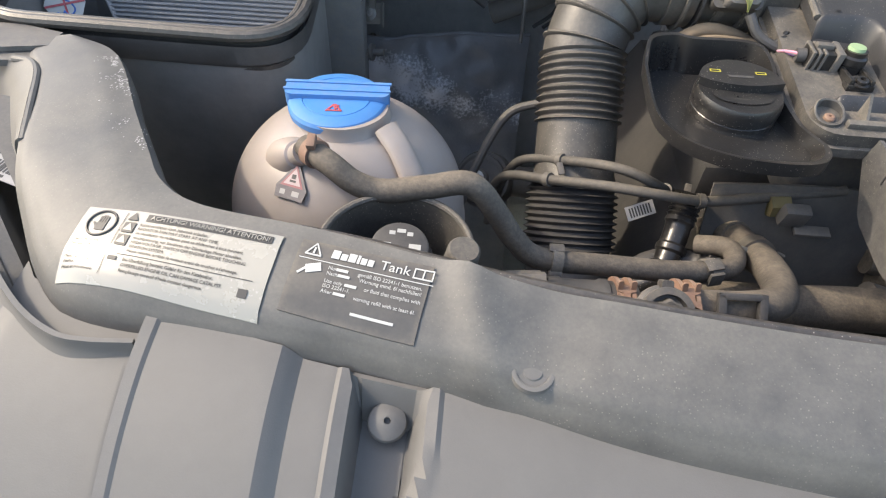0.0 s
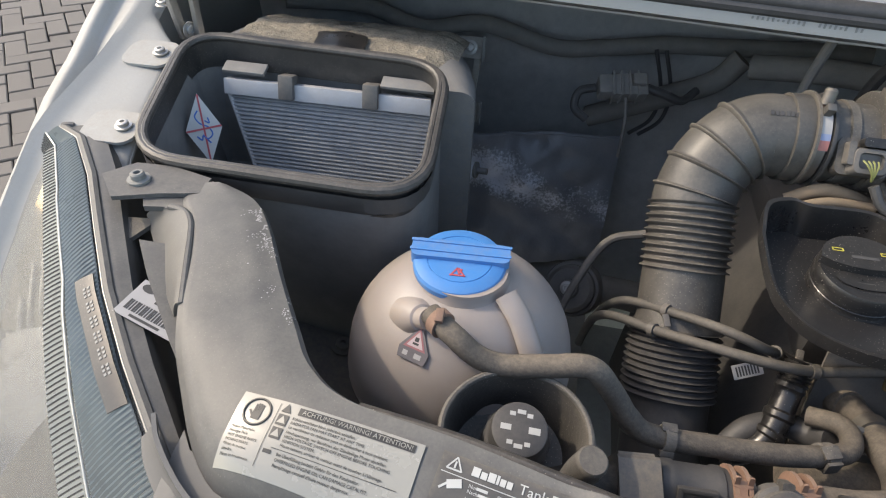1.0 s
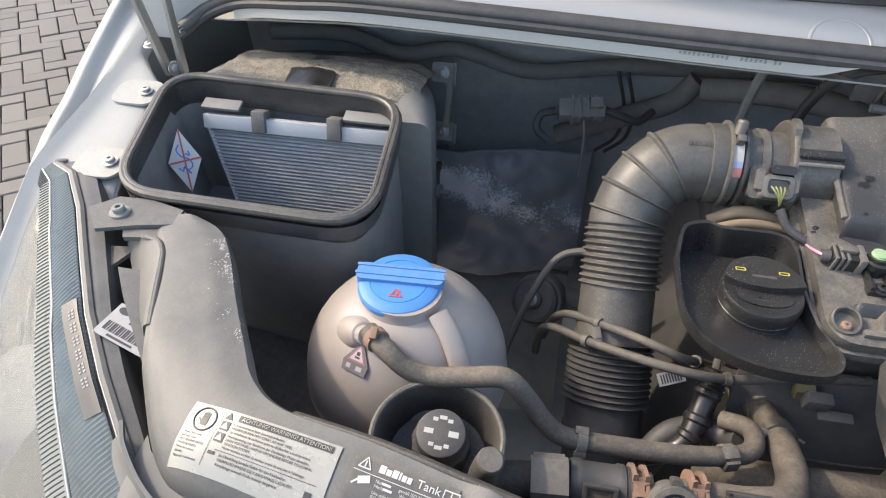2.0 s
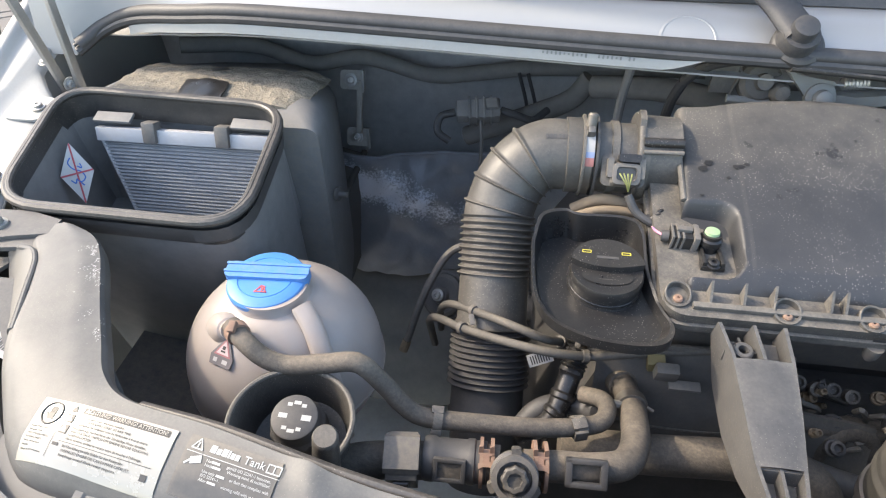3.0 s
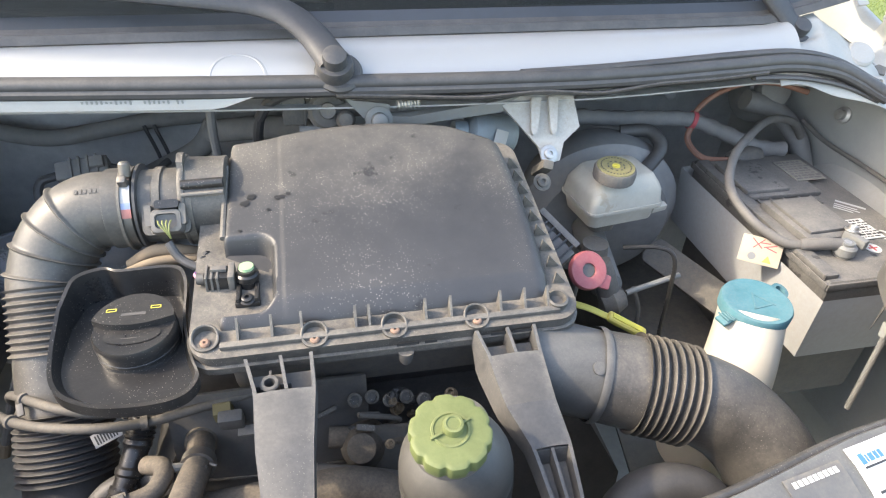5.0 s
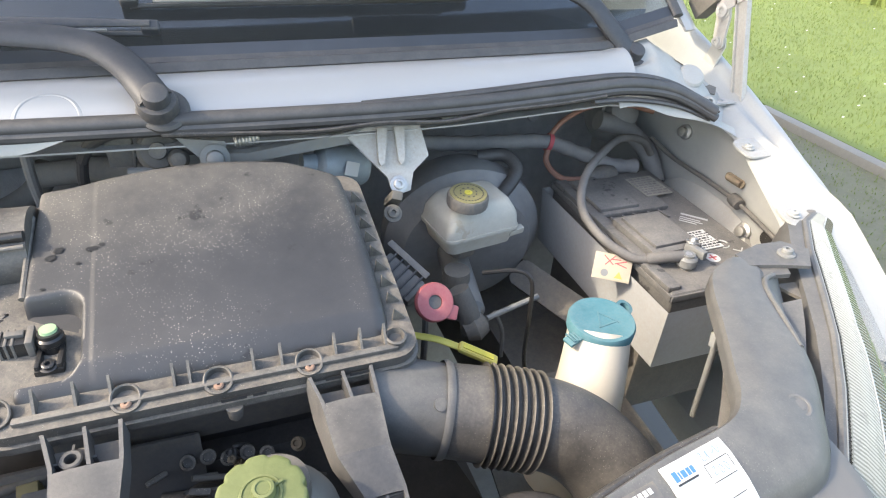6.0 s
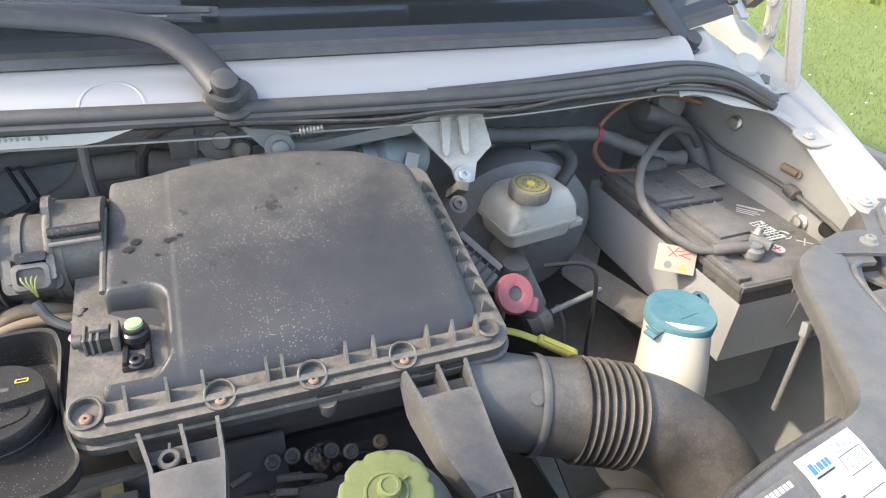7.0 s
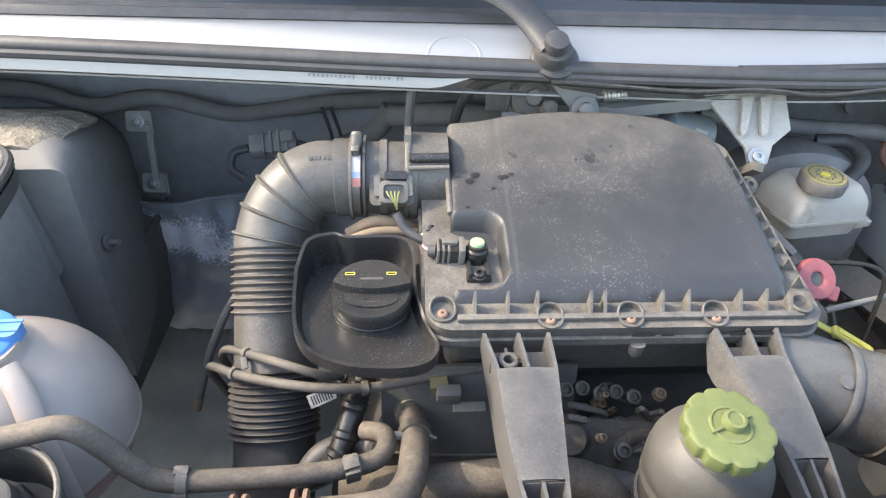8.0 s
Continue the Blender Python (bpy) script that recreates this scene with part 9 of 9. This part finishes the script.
part("belt_cover", sheet(belt_cover, 20, 14, 0.004), BLACK, eng, "smooth dark belt cover")
part("cover_rib", sweep([Vector(belt_cover(u / 12, 0.62)) + Vector((0, -0.003, 0)) for u in range(13)], 0.0030, 8, 0.5), DUSTY, eng)
part("cover_tab", join(box((0.022, 0.012, 0.020), axes((-0.104, -0.002, 0.957), (0, -0.3, 1)), 0.003), box((0.030, 0.010, 0.004), axes((-0.085, -0.006, 0.944), (0, -0.3, 1)), 0.001)), BLACK, eng)
for k in range(5):
    part("injector_eye", lathe([(0.0070, -0.004), (0.0070, 0.004), (0.0045, 0.005), (0.0045, 0.0), (0, 0.0)], axes((0.008 + 0.017 * k, 0.012 + 0.004 * (k % 2), 0.945 - 0.003 * k), (0, -0.7, 0.7)), 18), DUSTY, eng)
rnd = random.Random(8)
for k in range(30):
    x, y, z = rnd.uniform(-0.02, 0.11), rnd.uniform(-0.03, 0.03), rnd.uniform(0.88, 0.945)
    fm = axes((x, y, z), (rnd.uniform(-0.4, 0.4), -0.5, 0.8), (1, rnd.uniform(-0.6, 0.6), 0))
    mt = (DARK, RUBBER, DARK, DUSTY, BROWN, RUBBER)[k % 6]
    if k % 3 == 0:
        part("fitting", box((rnd.uniform(0.008, 0.020), rnd.uniform(0.004, 0.010), rnd.uniform(0.004, 0.010)), fm, 0.002), mt, eng)
    elif k % 3 == 1:
        r_ = rnd.uniform(0.003, 0.007)
        part("union", lathe([(r_ * 1.3, -0.004), (r_ * 1.3, 0.001), (r_, 0.002), (r_, 0.008), (r_ * 0.6, 0.009), (r_ * 0.5, 0.005), (0, 0.005)], fm, 14), mt, eng)
    else:
        c_ = fm.translation
        part("thin_pipe", sweep(spline([c_, c_ + Vector((rnd.uniform(-0.02, 0.02), -0.006, 0.010)), c_ + Vector((rnd.uniform(-0.03, 0.03), 0.0, -0.012)), c_ + Vector((rnd.uniform(-0.04, 0.04), 0.01, -0.04))], 5), 0.0028, 8), mt, eng)
part("cam_cone", lathe([(0.024, -0.03), (0.022, 0.0), (0.014, 0.016), (0.008, 0.018), (0, 0.018)], axes((0.012, -0.012, 0.905), (-0.1, -0.6, 0.6)), 24), HOSE, eng, "dusty cone-shaped casting")
part("sloping_hose", sweep(spline([(-0.035, -0.040, 0.905), (0.01, -0.045, 0.895), (0.06, -0.050, 0.880), (0.10, -0.05, 0.868)], 6), 0.014, 16), BLACK, eng)
part("cast_web", sheet(lambda u, v: (0.015 + 0.085 * u, -0.004 - 0.02 * v, 0.925 - 0.050 * v - 0.012 * u), 8, 6, 0.005), DARK, eng)
part("fuel_rail", sweep(spline([(-0.02, 0.0, 0.91), (0.04, -0.005, 0.905), (0.11, 0.0, 0.90)], 6), 0.011, 14), HOSE, eng)
part("lagged_pipe", sweep(spline([(-0.20, 0.150, 1.03), (-0.175, 0.150, 1.045), (-0.15, 0.150, 1.043), (-0.12, 0.155, 1.03)], 6), 0.0065, 14), BROWN, eng, "tan lagged pipe behind the tray")
part("lagged_pipe", sweep(spline([(-0.20, 0.130, 1.035), (-0.17, 0.136, 1.042), (-0.13, 0.138, 1.040)], 6), 0.005, 12), BROWN, eng)
part("brass_nut", lathe([(0.010, -0.008), (0.010, 0.008), (0, 0.009)], axes((-0.112, 0.012, 0.955), (1, 0, 0.1)), 6), material("brass", (0.20, 0.165, 0.08), 0.55, metal=0.4), eng)

turbo = thing("vacuum_pump", (-0.37, 0.26, 0.75), "dark round pump behind the coolant tank", "pump")
part("drum", lathe([(0.036, -0.03), (0.040, -0.02), (0.040, 0.008), (0.038, 0.012), (0.034, 0.012), (0.033, 0.020), (0.028, 0.024), (0.014, 0.024), (0.012, 0.030), (0, 0.030)], axes((-0.355, 0.28, 0.755), (-0.3, -0.7, 0.6)), 32), BLACK, turbo)
part("bolt", bolt((-0.366, 0.256, 0.776), (-0.3, -0.7, 0.6), 0.006, 0.006), STEEL, turbo)
part("mounting_arm", sweep(spline([(-0.355, 0.285, 0.752), (-0.31, 0.295, 0.745), (-0.26, 0.295, 0.74), (-0.21, 0.28, 0.74)], 6), 0.022, 14), DARK, turbo, "cast mounting arm")
sub = thing("side_rail", (-0.66, 0.0, 0.7), "dark chassis rail beside the coolant tank", "rail")
part("rail", loft([[(-0.72, -0.25, 0.62), (-0.56, -0.25, 0.62), (-0.56, -0.25, 0.80), (-0.72, -0.25, 0.84)], [(-0.72, 0.60, 0.62), (-0.56, 0.60, 0.62), (-0.56, 0.60, 0.80), (-0.72, 0.60, 0.84)]]), BLACK, sub)
part("rail_lip", sweep([(-0.560, -0.25 + 0.085 * k, 0.803) for k in range(11)], 0.006, 10), DARK, sub, "folded lip of the rail")
for k in range(3):
    part("rail_bolt", bolt((-0.62, 0.06 + 0.16 * k, 0.818), (0.25, 0, 1), 0.008, 0.007), DARK, sub)
rsub = thing("side_rail", (0.50, 0.1, 0.7), "grey chassis rail and panel beside the battery box", "rail")
part("rail", loft([[(0.46, -0.2, 0.55), (0.60, -0.2, 0.55), (0.60, -0.2, 0.72), (0.46, -0.2, 0.72)], [(0.46, 0.60, 0.55), (0.60, 0.60, 0.55), (0.60, 0.60, 0.75), (0.46, 0.60, 0.75)]]), DARK, rsub)
part("tray_arm", prism(rrect(0.045, 0.20, 0.012), -0.006, 0.006, axes((0.535, 0.225, 0.845), (-0.5, -0.35, 0.8), (0.8, 0.35, 0.3)), 0.004), DARK, rsub, "grimy tray edge")
part("splash_panel", sheet(lambda u, v: (0.34 + 0.14 * u, 0.14 - 0.14 * v, 0.80 - 0.06 * v), 6, 6, 0.004), DARK, rsub)

# radiator pack below the cover
rad = thing("radiator", (CX, -0.19, 0.6), "dark radiator pack below the front cover", "radiator")
part("core", box((1.10, 0.05, 0.50), Matrix.Translation((CX, -0.215, 0.72)), 0.006), SOOT, rad)
part("top_tank", box((1.06, 0.06, 0.05), Matrix.Translation((CX, -0.20, 0.955)), 0.01, 3), BLACK, rad)

# ---- paving bricks, laid in herringbone: the nearest as pieces, the rest joined ----
paving = thing("paving", (-3.2, 2.6, 0), "grey concrete paving bricks in herringbone", "paving", kind="structure")
brick_meshes = []
for k in range(4):
    brick_meshes.append(mesh_of("brick", box((0.194, 0.094, 0.06), pose(0, 0, -0.002 * k, 0.4 * (k - 1.5), 0.3 * (k % 2), 0), 0.004, 1), BLOCK, False))
spots_ = []
TURN_ = Matrix.Rotation(radians(40), 4, "Z")
for i in range(-60, 60):
    for j in range(-60, 60):
        # a unit of two bricks, an upright and a lying one
        for a, b, r in ((0.0, 0.0, 0), (-0.05, 0.15, 90)):
            p = TURN_ @ Vector((0.1 * i + 0.2 * 0 + 0.2 * j + a + 0.1, 0.1 * i - 0.2 * j + b, 0))
            q = (p.x - 3.2, p.y + 2.6)
            if -6.2 < q[0] < -1.5 and 0.2 < q[1] < 6.5:
                spots_.append((q[0], q[1], r))
spots_.sort(key=lambda s: (s[0] + 2.6) ** 2 + (s[1] - 2.2) ** 2)
far = bmesh.new()
rnd = random.Random(2)
for n_, (x, y, r) in enumerate(spots_):
    m = pose(x, y, 0.012 + rnd.uniform(-0.003, 0.003), rnd.uniform(-0.6, 0.6), rnd.uniform(-0.6, 0.6), r + 40)
    if n_ < 300:
        ob = new("brick", brick_meshes[n_ % 4])
        ob.parent = paving
        ob.matrix_parent_inverse = Matrix.Translation(-paving.location)
        ob.matrix_basis = m
    elif n_ < 1600:
        i0 = len(far.verts)
        far.from_mesh(brick_meshes[n_ % 4])
        far.verts.ensure_lookup_table()
        bmesh.ops.transform(far, matrix=m, verts=far.verts[i0:])
tagged(part("far_bricks", far, BLOCK, paving, "", False), kind="stuff")
